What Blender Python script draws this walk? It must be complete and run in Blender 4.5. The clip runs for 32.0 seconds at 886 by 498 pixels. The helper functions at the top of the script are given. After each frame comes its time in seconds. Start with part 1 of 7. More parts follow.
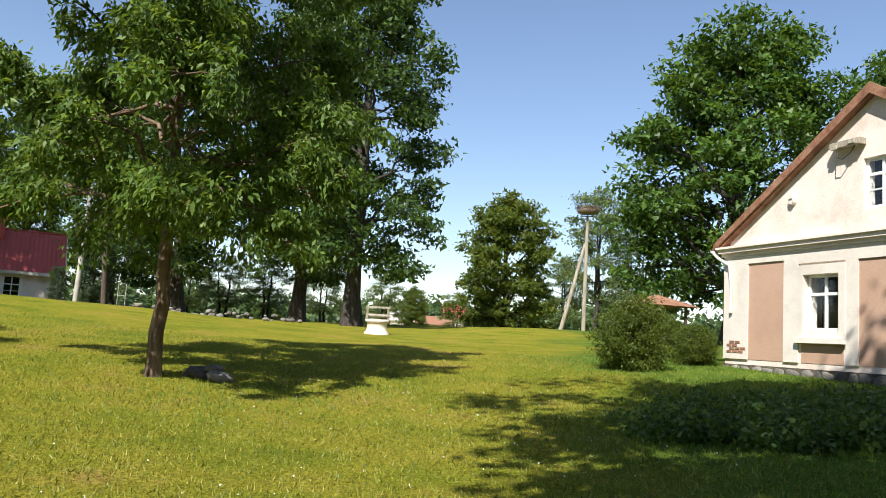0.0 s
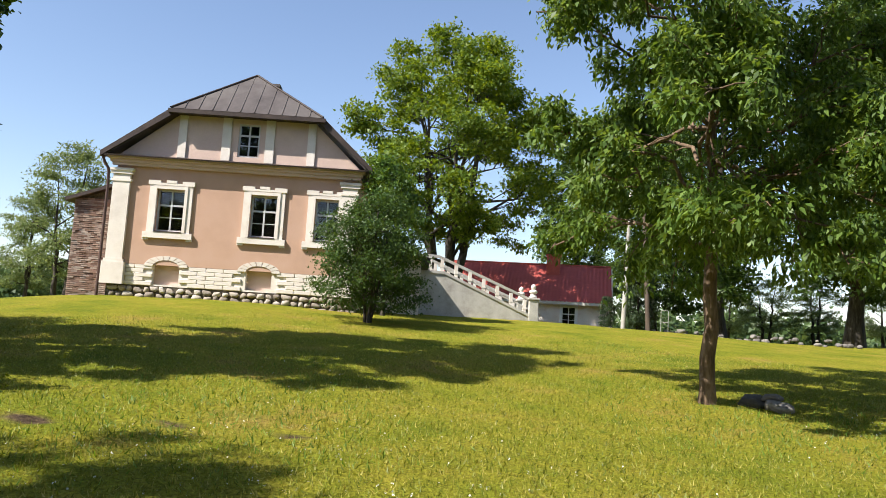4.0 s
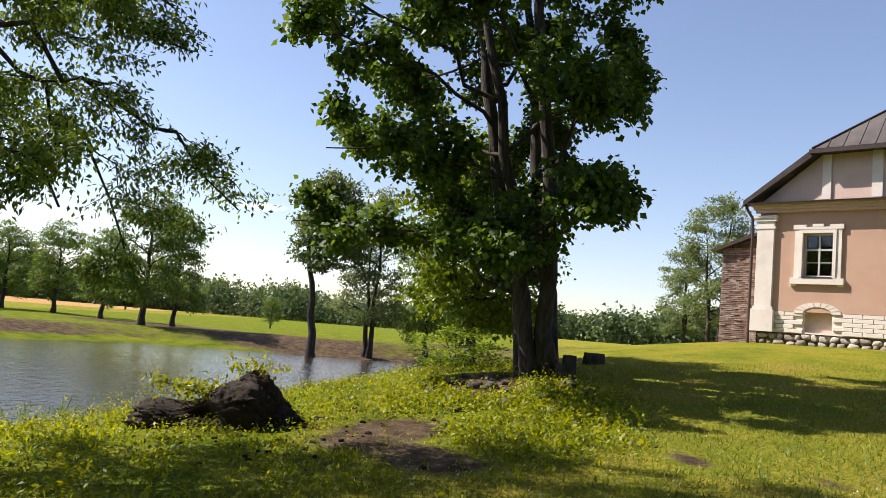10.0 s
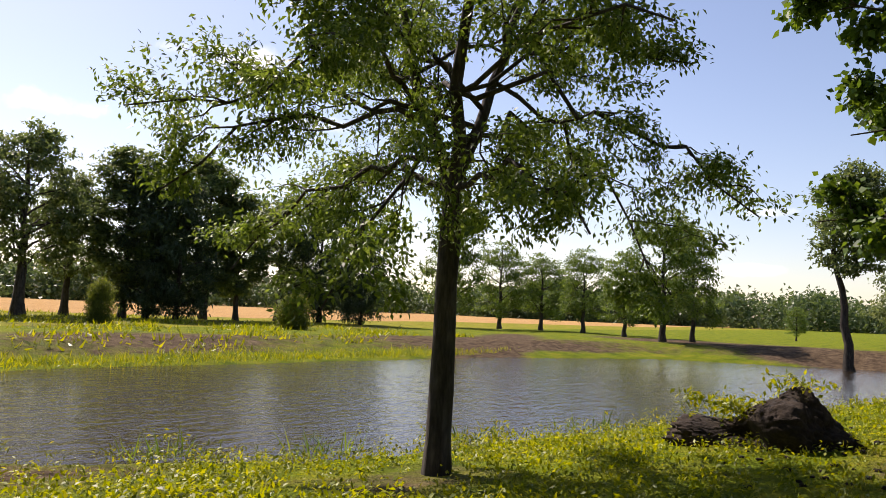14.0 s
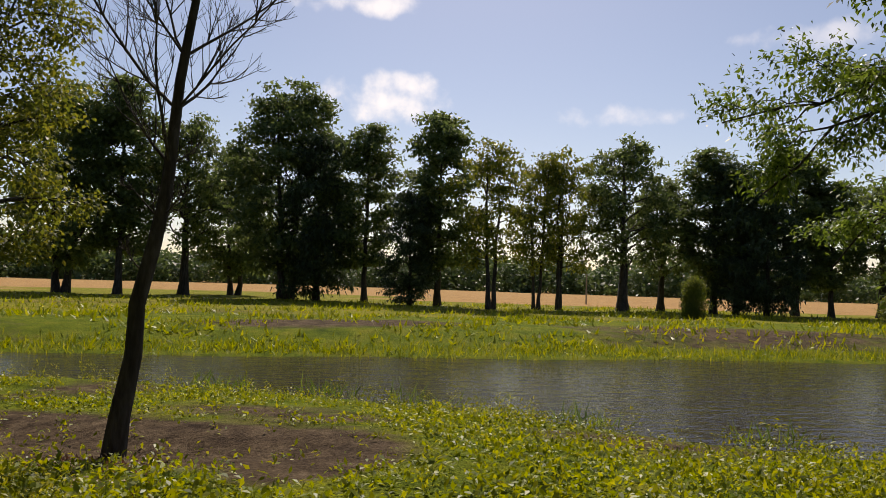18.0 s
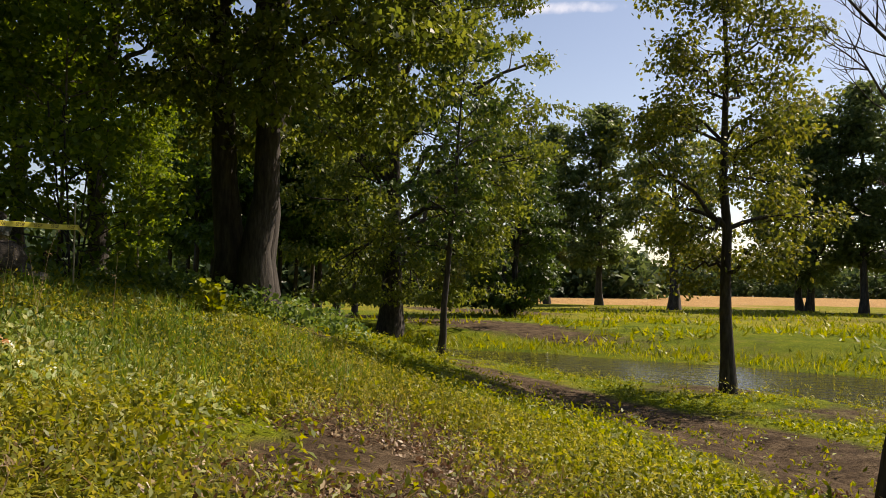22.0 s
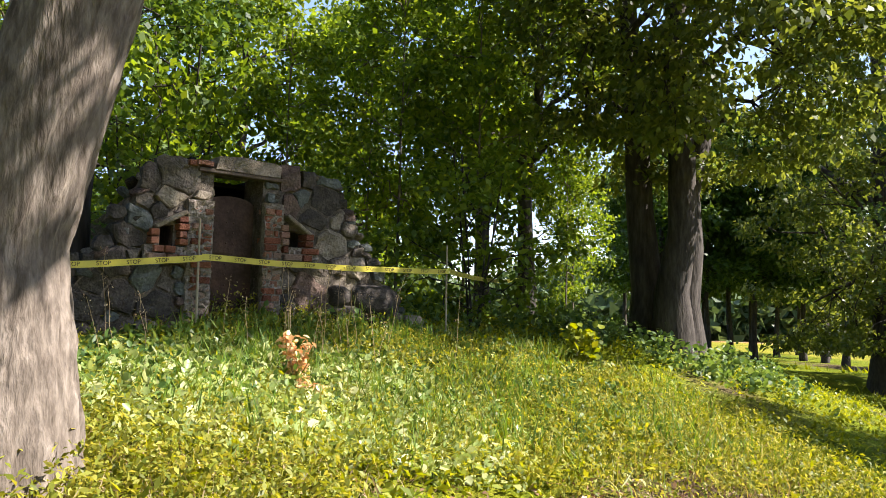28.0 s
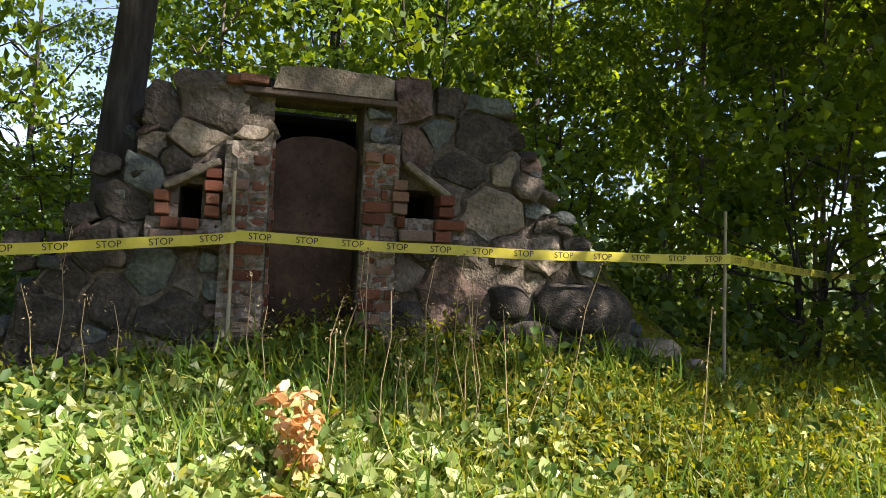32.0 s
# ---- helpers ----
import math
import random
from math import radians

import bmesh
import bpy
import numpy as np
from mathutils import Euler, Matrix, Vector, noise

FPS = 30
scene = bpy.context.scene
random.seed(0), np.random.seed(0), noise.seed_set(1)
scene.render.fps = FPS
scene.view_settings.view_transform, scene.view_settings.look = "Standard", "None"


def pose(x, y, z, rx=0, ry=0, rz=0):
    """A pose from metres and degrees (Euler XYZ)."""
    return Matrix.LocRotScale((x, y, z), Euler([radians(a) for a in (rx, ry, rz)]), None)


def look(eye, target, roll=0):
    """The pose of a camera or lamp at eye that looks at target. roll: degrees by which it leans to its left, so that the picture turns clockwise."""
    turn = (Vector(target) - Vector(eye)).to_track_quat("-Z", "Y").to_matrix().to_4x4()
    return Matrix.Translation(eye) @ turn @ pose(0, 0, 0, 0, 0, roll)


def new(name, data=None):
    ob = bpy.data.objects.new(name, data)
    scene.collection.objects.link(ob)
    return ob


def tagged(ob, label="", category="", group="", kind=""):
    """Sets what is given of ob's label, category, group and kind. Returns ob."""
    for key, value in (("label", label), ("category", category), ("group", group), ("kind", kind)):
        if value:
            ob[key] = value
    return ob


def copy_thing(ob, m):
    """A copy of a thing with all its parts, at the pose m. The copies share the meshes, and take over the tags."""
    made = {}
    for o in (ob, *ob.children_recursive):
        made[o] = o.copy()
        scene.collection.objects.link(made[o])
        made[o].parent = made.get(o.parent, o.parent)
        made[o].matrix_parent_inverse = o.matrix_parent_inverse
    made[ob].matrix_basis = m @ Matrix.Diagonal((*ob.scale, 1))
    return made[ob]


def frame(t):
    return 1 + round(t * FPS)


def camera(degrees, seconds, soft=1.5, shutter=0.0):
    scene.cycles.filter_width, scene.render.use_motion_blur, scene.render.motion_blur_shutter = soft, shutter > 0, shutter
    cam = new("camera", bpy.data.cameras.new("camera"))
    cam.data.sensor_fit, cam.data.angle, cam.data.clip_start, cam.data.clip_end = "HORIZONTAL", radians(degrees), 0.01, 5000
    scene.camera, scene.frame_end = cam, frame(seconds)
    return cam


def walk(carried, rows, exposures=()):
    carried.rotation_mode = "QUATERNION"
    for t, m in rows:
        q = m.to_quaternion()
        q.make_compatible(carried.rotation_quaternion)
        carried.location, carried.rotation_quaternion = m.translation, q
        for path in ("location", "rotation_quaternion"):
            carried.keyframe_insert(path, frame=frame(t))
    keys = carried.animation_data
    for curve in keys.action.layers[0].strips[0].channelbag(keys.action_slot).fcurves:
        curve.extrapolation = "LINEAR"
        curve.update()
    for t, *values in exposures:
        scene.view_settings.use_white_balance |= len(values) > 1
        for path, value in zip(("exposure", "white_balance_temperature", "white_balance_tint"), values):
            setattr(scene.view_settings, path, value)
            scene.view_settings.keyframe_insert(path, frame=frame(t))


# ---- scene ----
cam = camera(59.2, 32.0, 0.6)
PATH = [
    (0, (0.185, -0.246, 1.585), (0.112, 1.739, 1.816), 3.5),
    (0.5, (0.184, -0.219, 1.58), (-0.076, 1.75, 1.812), 3.8),
    (1, (0.148, -0.157, 1.588), (-0.362, 1.764, 1.812), 4.1),
    (1.5, (0.12, -0.149, 1.591), (-0.577, 1.714, 1.803), 4.4),
    (2, (0.063, -0.069, 1.58), (-0.748, 1.747, 1.793), 4.3),
    (2.5, (-0.015, 0.066, 1.567), (-0.963, 1.814, 1.777), 4.3),
    (3, (-0.063, 0.106, 1.568), (-1.128, 1.786, 1.778), 4.0),
    (3.5, (-0.119, 0.093, 1.57), (-1.297, 1.696, 1.781), 3.8),
    (4, (-0.15, 0.136, 1.565), (-1.432, 1.656, 1.779), 3.5),
    (4.5, (-0.197, 0.176, 1.57), (-1.563, 1.621, 1.785), 3.3),
    (6.5, (0.163, 0.102, 1.629), (-1.323, 1.414, 1.895), 3.3),
    (7, (0.295, 0.089, 1.648), (-1.374, 1.164, 1.897), 3.8),
    (7.5, (0.332, 0.157, 1.618), (-1.471, 0.991, 1.853), 4.2),
    (8, (0.225, 0.13, 1.61), (-1.66, 0.764, 1.828), 4.9),
    (8.5, (0.158, 0.107, 1.612), (-1.755, 0.651, 1.826), 5.1),
    (9, (0.088, 0.114, 1.615), (-1.853, 0.544, 1.83), 5.6),
    (9.5, (0.026, 0.117, 1.615), (-1.944, 0.395, 1.824), 5.6),
    (10, (-0.024, 0.095, 1.619), (-2.008, 0.248, 1.825), 5.2),
    (10.5, (-0.049, 0.065, 1.616), (-2.037, 0.125, 1.827), 4.2),
    (11, (-0.093, 0.034, 1.615), (-2.081, 0.0, 1.829), 3.7),
    (11.5, (-0.061, 0.002, 1.617), (-2.042, -0.181, 1.829), 3.5),
    (12, (-0.109, -0.026, 1.623), (-2.067, -0.377, 1.831), 2.6),
    (12.5, (-0.137, -0.073, 1.627), (-2.059, -0.585, 1.839), 1.7),
    (13, (-0.147, -0.104, 1.615), (-2.004, -0.818, 1.821), 2.0),
    (13.5, (-0.164, -0.12, 1.614), (-1.951, -0.994, 1.817), 1.8),
    (14, (-0.192, -0.116, 1.616), (-1.886, -1.168, 1.773), 2.5),
    (14.5, (-0.158, -0.092, 1.607), (-1.747, -1.298, 1.749), 2.2),
    (16.5, (0.63, 0.585, 1.616), (-0.403, -1.121, 1.761), 1.7),
    (17, (0.655, 0.922, 1.703), (-0.213, -0.877, 1.806), 1.9),
    (17.5, (0.648, 0.707, 1.649), (-0.09, -1.149, 1.742), 1.6),
    (18, (0.673, 0.554, 1.627), (0.085, -1.355, 1.719), 1.8),
    (18.5, (0.698, 0.393, 1.606), (0.264, -1.557, 1.701), 2.1),
    (19, (0.743, 0.297, 1.597), (0.567, -1.693, 1.694), 1.5),
    (19.5, (0.794, 0.24, 1.593), (0.792, -1.757, 1.706), 0.9),
    (20, (0.814, 0.181, 1.591), (1.025, -1.803, 1.732), 0.4),
    (20.5, (0.823, 0.131, 1.594), (1.22, -1.824, 1.742), 0.2),
    (21, (0.858, 0.14, 1.613), (1.499, -1.748, 1.761), 0.1),
    (21.5, (0.9, 0.018, 1.594), (1.753, -1.784, 1.742), -0.7),
    (22, (0.944, -0.251, 1.586), (2.051, -1.914, 1.68), 1.0),
    (22.5, (0.897, -0.388, 1.547), (2.093, -1.989, 1.642), 1.4),
    (23, (0.891, -0.467, 1.547), (2.097, -2.059, 1.657), 0.9),
    (23.5, (0.928, -0.581, 1.535), (2.193, -2.127, 1.643), 0.5),
    (24, (0.982, -0.814, 1.535), (2.239, -2.366, 1.648), 0.4),
    (24.5, (0.989, -1.012, 1.564), (2.295, -2.523, 1.676), -0.2),
    (25, (1.108, -1.32, 1.548), (2.579, -2.67, 1.666), 0.0),
    (25.5, (1.07, -1.532, 1.557), (2.686, -2.704, 1.676), -0.2),
    (26, (1.196, -1.772, 1.54), (2.88, -2.844, 1.668), -0.6),
    (26.5, (1.335, -2.006, 1.581), (3.09, -2.957, 1.71), -0.7),
    (28.5, (0.932, -2.762, 1.676), (2.816, -3.407, 1.863), 2.4),
    (29, (1.746, -3.473, 1.66), (3.667, -3.988, 1.866), 2.7),
    (29.5, (2.80, -4.16, 1.683), (4.773, -4.38, 1.926), 2.9),
    (30, (3.411, -4.409, 1.698), (5.392, -4.533, 1.937), 3.0),
    (30.5, (3.936, -4.645, 1.685), (5.92, -4.651, 1.939), 3.0),
    (31, (4.685, -4.66, 1.776), (6.676, -4.608, 1.956), 1.9),
    (31.5, (4.842, -4.612, 1.835), (6.83, -4.441, 1.977), 2.7),
    (32, (4.892, -4.632, 1.896), (6.878, -4.435, 2.022), 2.7),
]
walk(cam, [(t, look(eye, target, roll)) for t, eye, target, roll in PATH], [(0.0, 0.78, 6400, 9), (4.0, 1.0, 6500, 11), (7.0, 0.88, 6500, 12), (10.0, 0.84, 6700, 17), (13.0, 0.78, 6950, 23), (16.5, 0.12, 7050, 17), (19.0, -0.12, 7100, 17), (21.0, 0.05, 7400, 17), (22.0, 0.4, 7550, 17),
          (23.0, 0.58, 7650, 17), (26.0, 1.48, 7100, 23), (28.5, 1.7, 6500, 16), (32.0, 1.58, 6750, 18)])


# ---------------------------------------------------------------- light
SUN_AZ, SUN_EL = 161.0, 46.0
world = bpy.data.worlds.new("sky")
scene.world = world
world.use_nodes = True
wn, wl = world.node_tree.nodes, world.node_tree.links
wn.clear()
w_out = wn.new("ShaderNodeOutputWorld")
w_bg = wn.new("ShaderNodeBackground")
w_bg.inputs["Strength"].default_value = 0.1
w_sky = wn.new("ShaderNodeTexSky")
w_sky.sky_type = "NISHITA"
w_sky.sun_disc = False
w_sky.sun_elevation = radians(SUN_EL)
w_sky.sun_rotation = radians(360 - SUN_AZ)
w_sky.air_density, w_sky.dust_density, w_sky.ozone_density = 1.0, 0.5, 1.1
wl.new(w_bg.outputs[0], w_out.inputs[0])

sun = new("sun", bpy.data.lights.new("sun", "SUN"))
sun.data.energy, sun.data.angle, sun.data.color = 5.0, radians(0.53), (1.0, 0.95, 0.86)
sun_way = Vector((-math.sin(radians(SUN_AZ)) * math.cos(radians(SUN_EL)), math.cos(radians(SUN_AZ)) * math.cos(radians(SUN_EL)), math.sin(radians(SUN_EL))))
sun.matrix_world = look(sun_way * 80, (0, 0, 0))


def add_clouds():
    """A few small fair-weather clouds, low over the horizon, on the sky's own colour."""
    tc = wn.new("ShaderNodeTexCoord")
    hue = wn.new("ShaderNodeMix")
    hue.data_type, hue.blend_type = "RGBA", "MULTIPLY"
    hue.inputs[0].default_value = 1.0
    wl.new(w_sky.outputs[0], hue.inputs[6])
    hue.inputs[7].default_value = (1.01, 0.985, 1.01, 1)
    base = hue.outputs[2]
    grain = wn.new("ShaderNodeTexNoise")
    grain.inputs["Scale"].default_value, grain.inputs["Detail"].default_value = 26.0, 6.0
    wl.new(tc.outputs["Generated"], grain.inputs["Vector"])
    # azimuth, elevation, half width, half height in degrees, whiteness
    for az, el, wide, high, white in ((93.2, 9.0, 2.4, 0.9, 0.8), (99.0, 7.6, 1.5, 0.3, 0.5), (101.0, 3.6, 3.0, 0.35, 0.4), (167.4, 13.4, 3.4, 1.4, 1.0), (168.0, 19.8, 4.0, 0.7, 0.9),
                                      (150.5, 12.4, 3.4, 0.7, 0.6), (206.0, 19.8, 4.0, 0.35, 0.5), (137.0, 17.0, 4.0, 0.8, 0.5), (132.0, 13.0, 3.0, 0.5, 0.35), (10.5, 14.0, 0.7, 0.3, 0.3)):
        a, e = radians(az), radians(el)
        ahead = (-math.sin(a) * math.cos(e), math.cos(a) * math.cos(e), math.sin(e))
        right = (math.cos(a), math.sin(a), 0.0)
        up = Vector(right).cross(Vector(ahead))
        terms = []
        for axis, size in ((right, wide), (up, high)):
            dot = wn.new("ShaderNodeVectorMath")
            dot.operation = "DOT_PRODUCT"
            dot.inputs[1].default_value = axis
            wl.new(tc.outputs["Generated"], dot.inputs[0])
            mul = wn.new("ShaderNodeMath")
            mul.operation = "MULTIPLY"
            mul.inputs[1].default_value = 1 / math.tan(radians(size))
            wl.new(dot.outputs["Value"], mul.inputs[0])
            sq = wn.new("ShaderNodeMath")
            sq.operation = "MULTIPLY"
            wl.new(mul.outputs[0], sq.inputs[0])
            wl.new(mul.outputs[0], sq.inputs[1])
            terms.append(sq.outputs[0])
        front = wn.new("ShaderNodeVectorMath")
        front.operation = "DOT_PRODUCT"
        front.inputs[1].default_value = ahead
        wl.new(tc.outputs["Generated"], front.inputs[0])
        total = wn.new("ShaderNodeMath")
        wl.new(terms[0], total.inputs[0])
        wl.new(terms[1], total.inputs[1])
        rough = wn.new("ShaderNodeMath")
        rough.operation = "MULTIPLY_ADD"
        rough.inputs[1].default_value, rough.inputs[2].default_value = 7.5, -3.6
        wl.new(grain.outputs["Fac"], rough.inputs[0])
        far = wn.new("ShaderNodeMath")
        wl.new(total.outputs[0], far.inputs[0])
        wl.new(rough.outputs[0], far.inputs[1])
        ramp = wn.new("ShaderNodeMapRange")
        ramp.interpolation_type = "SMOOTHSTEP"
        ramp.inputs["From Min"].default_value, ramp.inputs["From Max"].default_value = 2.0, -0.9
        ramp.inputs["To Min"].default_value, ramp.inputs["To Max"].default_value = 0.0, white
        wl.new(far.outputs[0], ramp.inputs["Value"])
        gate = wn.new("ShaderNodeMath")
        gate.operation = "GREATER_THAN"
        gate.inputs[1].default_value = 0.5
        wl.new(front.outputs["Value"], gate.inputs[0])
        fac = wn.new("ShaderNodeMath")
        fac.operation = "MULTIPLY"
        wl.new(ramp.outputs[0], fac.inputs[0])
        wl.new(gate.outputs[0], fac.inputs[1])
        mix = wn.new("ShaderNodeMix")
        mix.data_type = "RGBA"
        wl.new(fac.outputs[0], mix.inputs[0])
        wl.new(base, mix.inputs[6])
        mix.inputs[7].default_value = (11.0, 11.0, 11.2, 1)
        base = mix.outputs[2]
    wl.new(base, w_bg.inputs["Color"])


add_clouds()

# ---------------------------------------------------------------- materials


def material(name, colours, rough=0.8, scale=3.0, detail=6.0, bump=0.3, bump_scale=None, metal=0.0, per="noise", fine=0.25, spec=0.3, translucent=0.0, stretch=(1, 1, 1)):
    """A principled material. colours: two or three, mixed by a noise at real size; per "object" or "island" mixes by piece, with the noise on top."""
    m = bpy.data.materials.new(name)
    m.use_nodes = True
    n, l = m.node_tree.nodes, m.node_tree.links
    bsdf = n["Principled BSDF"]
    bsdf.inputs["Roughness"].default_value = rough
    bsdf.inputs["Metallic"].default_value = metal
    bsdf.inputs["Specular IOR Level"].default_value = spec
    tc = n.new("ShaderNodeTexCoord")
    mp = n.new("ShaderNodeMapping")
    mp.inputs["Scale"].default_value = stretch
    l.new(tc.outputs["Object"], mp.inputs["Vector"])
    big = n.new("ShaderNodeTexNoise")
    big.inputs["Scale"].default_value, big.inputs["Detail"].default_value = scale, detail
    big.inputs["Roughness"].default_value = 0.62
    l.new(mp.outputs[0], big.inputs["Vector"])
    small = n.new("ShaderNodeTexNoise")
    small.inputs["Scale"].default_value, small.inputs["Detail"].default_value = (bump_scale or scale * 9), 5.0
    l.new(mp.outputs[0], small.inputs["Vector"])
    ramp = n.new("ShaderNodeValToRGB")
    els = ramp.color_ramp.elements
    span = (0.0, 1.0) if per != "noise" else (0.32, 0.68)
    els[0].position, els[0].color = span[0], (*colours[0], 1)
    els[1].position, els[1].color = span[1], (*colours[-1], 1)
    for k, c in enumerate(colours[1:-1]):
        e = els.new(span[0] + (span[1] - span[0]) * (k + 1) / (len(colours) - 1))
        e.color = (*c, 1)
    if per == "noise":
        l.new(big.outputs["Fac"], ramp.inputs[0])
    elif per == "object":
        l.new(n.new("ShaderNodeObjectInfo").outputs["Random"], ramp.inputs[0])
    else:
        l.new(n.new("ShaderNodeNewGeometry").outputs["Random Per Island"], ramp.inputs[0])
    hsv = n.new("ShaderNodeHueSaturation")
    val = n.new("ShaderNodeMapRange")
    val.inputs["From Min"].default_value, val.inputs["From Max"].default_value = 0.25, 0.75
    val.inputs["To Min"].default_value, val.inputs["To Max"].default_value = 1 - fine, 1 + fine
    l.new((small if per == "noise" else big).outputs["Fac"], val.inputs["Value"])
    l.new(val.outputs[0], hsv.inputs["Value"])
    l.new(ramp.outputs[0], hsv.inputs["Color"])
    l.new(hsv.outputs[0], bsdf.inputs["Base Color"])
    if bump:
        b = n.new("ShaderNodeBump")
        b.inputs["Strength"].default_value, b.inputs["Distance"].default_value = bump, 0.02
        l.new(small.outputs["Fac"], b.inputs["Height"])
        l.new(b.outputs[0], bsdf.inputs["Normal"])
    if translucent:
        tr = n.new("ShaderNodeBsdfTranslucent")
        glow = n.new("ShaderNodeHueSaturation")
        glow.inputs["Hue"].default_value, glow.inputs["Saturation"].default_value, glow.inputs["Value"].default_value = 0.465, 1.1, 1.7
        l.new(hsv.outputs[0], glow.inputs["Color"])
        l.new(glow.outputs[0], tr.inputs["Color"])
        mix = n.new("ShaderNodeMixShader")
        mix.inputs[0].default_value = translucent
        l.new(bsdf.outputs[0], mix.inputs[1])
        l.new(tr.outputs[0], mix.inputs[2])
        l.new(mix.outputs[0], n["Material Output"].inputs["Surface"])
    return m


def leaves(name, dark, mid, light, translucent=0.42, rough=0.5):
    return material(name, (dark, mid, light), rough=rough, per="island", scale=0.8, fine=0.22, bump=0, translucent=translucent, spec=0.35)


M_ASH = leaves("ash_leaf", (0.045, 0.09, 0.014), (0.085, 0.155, 0.024), (0.15, 0.23, 0.05), 0.38)
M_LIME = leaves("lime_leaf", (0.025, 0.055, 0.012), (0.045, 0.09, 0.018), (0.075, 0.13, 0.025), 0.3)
# sunlit lime and maple leaves: copies lightened in colour for the sun on them
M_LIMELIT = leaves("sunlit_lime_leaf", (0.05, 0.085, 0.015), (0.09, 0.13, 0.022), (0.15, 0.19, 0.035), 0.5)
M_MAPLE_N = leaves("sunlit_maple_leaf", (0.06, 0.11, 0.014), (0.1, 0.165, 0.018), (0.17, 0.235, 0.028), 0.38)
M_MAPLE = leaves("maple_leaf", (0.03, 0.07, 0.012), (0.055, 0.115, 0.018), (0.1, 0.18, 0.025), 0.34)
# maple leaf with sun from behind put into its brighter colour
M_BRIGHT = leaves("backlit_maple_leaf", (0.05, 0.105, 0.014), (0.1, 0.175, 0.02), (0.18, 0.26, 0.033), 0.55)
M_YELLOWISH = leaves("yellowing_leaf", (0.06, 0.088, 0.016), (0.1, 0.135, 0.022), (0.17, 0.185, 0.03), 0.5)
# oak and spruce colours are raised to paint in the haze of distance
M_OAK = leaves("oak_leaf", (0.045, 0.076, 0.026), (0.075, 0.118, 0.038), (0.12, 0.165, 0.052), 0.5)
M_WILLOW = leaves("willow_leaf", (0.08, 0.12, 0.04), (0.12, 0.17, 0.06), (0.17, 0.22, 0.08))
M_SPRUCE = leaves("spruce_needle", (0.024, 0.045, 0.02), (0.038, 0.065, 0.028), (0.06, 0.09, 0.036), 0.3)
M_FAR = leaves("far_wood_leaf", (0.04, 0.075, 0.025), (0.065, 0.11, 0.035), (0.1, 0.15, 0.05), 0.3)
M_WEED = leaves("weed_leaf", (0.08, 0.12, 0.012), (0.17, 0.22, 0.018), (0.3, 0.33, 0.035), 0.45)
M_BANK = leaves("bank_weed_leaf", (0.08, 0.11, 0.014), (0.19, 0.22, 0.025), (0.38, 0.38, 0.07), 0.45)
# broad weed leaf, darkened in its colour for strips that lie in shade
M_DOCK = leaves("shaded_weed_leaf", (0.04, 0.09, 0.02), (0.08, 0.15, 0.03), (0.16, 0.24, 0.06), 0.4)
M_GRASS = leaves("grass_blade", (0.08, 0.11, 0.012), (0.175, 0.21, 0.02), (0.38, 0.34, 0.08), 0.3)
M_LUSH = leaves("lush_grass_blade", (0.05, 0.11, 0.014), (0.1, 0.2, 0.024), (0.19, 0.28, 0.05), 0.35)
M_FLECK = leaves("clover_flower", (0.5, 0.5, 0.44), (0.62, 0.62, 0.55), (0.75, 0.74, 0.68), 0.1)
# pale greens with sun glare on glossy leaves mixed into the colour
M_GLOSSY = leaves("sunlit_glossy_leaf", (0.18, 0.26, 0.07), (0.32, 0.4, 0.14), (0.54, 0.58, 0.33), 0.35, 0.3)
M_STRAW = leaves("dry_stalk", (0.25, 0.19, 0.1), (0.36, 0.28, 0.15), (0.48, 0.4, 0.24), 0.2)
M_ORANGE = leaves("withered_leaf", (0.46, 0.27, 0.09), (0.6, 0.4, 0.17), (0.74, 0.58, 0.34), 0.3)
M_LITTER = leaves("leaf_litter", (0.16, 0.09, 0.05), (0.26, 0.17, 0.09), (0.4, 0.3, 0.16), 0.1)
M_BARK = material("grey_bark", ((0.07, 0.058, 0.045), (0.13, 0.11, 0.088), (0.2, 0.18, 0.145)), rough=0.95, scale=9, bump=1.0, bump_scale=26, stretch=(1, 1, 0.22))
M_BARK_PALE = material("pale_furrowed_bark", ((0.06, 0.047, 0.036), (0.14, 0.115, 0.092), (0.23, 0.195, 0.16)), rough=0.95, scale=17, bump=1.0, bump_scale=38, stretch=(1, 1, 0.25))
M_BARK_DARK = material("dark_bark", ((0.024, 0.02, 0.016), (0.05, 0.042, 0.035), (0.085, 0.074, 0.063)), rough=0.95, scale=9, bump=1.0, bump_scale=26, stretch=(1, 1, 0.22))
M_BARK_WARM = material("warm_bark", ((0.07, 0.046, 0.03), (0.14, 0.095, 0.062), (0.23, 0.165, 0.115)), rough=0.95, scale=9, bump=1.0, bump_scale=26, stretch=(1, 1, 0.22))
M_SOIL = material("turned_soil", ((0.013, 0.009, 0.007), (0.028, 0.02, 0.015), (0.055, 0.04, 0.029)), rough=1.0, scale=4, bump=1.0, bump_scale=22)
M_FIELDSTONE = material("field_stone", ((0.09, 0.082, 0.075), (0.18, 0.165, 0.15), (0.3, 0.275, 0.24)), rough=0.9, per="object", scale=7, bump=0.5, bump_scale=40, fine=0.35)

# ---------------------------------------------------------------- mesh helpers


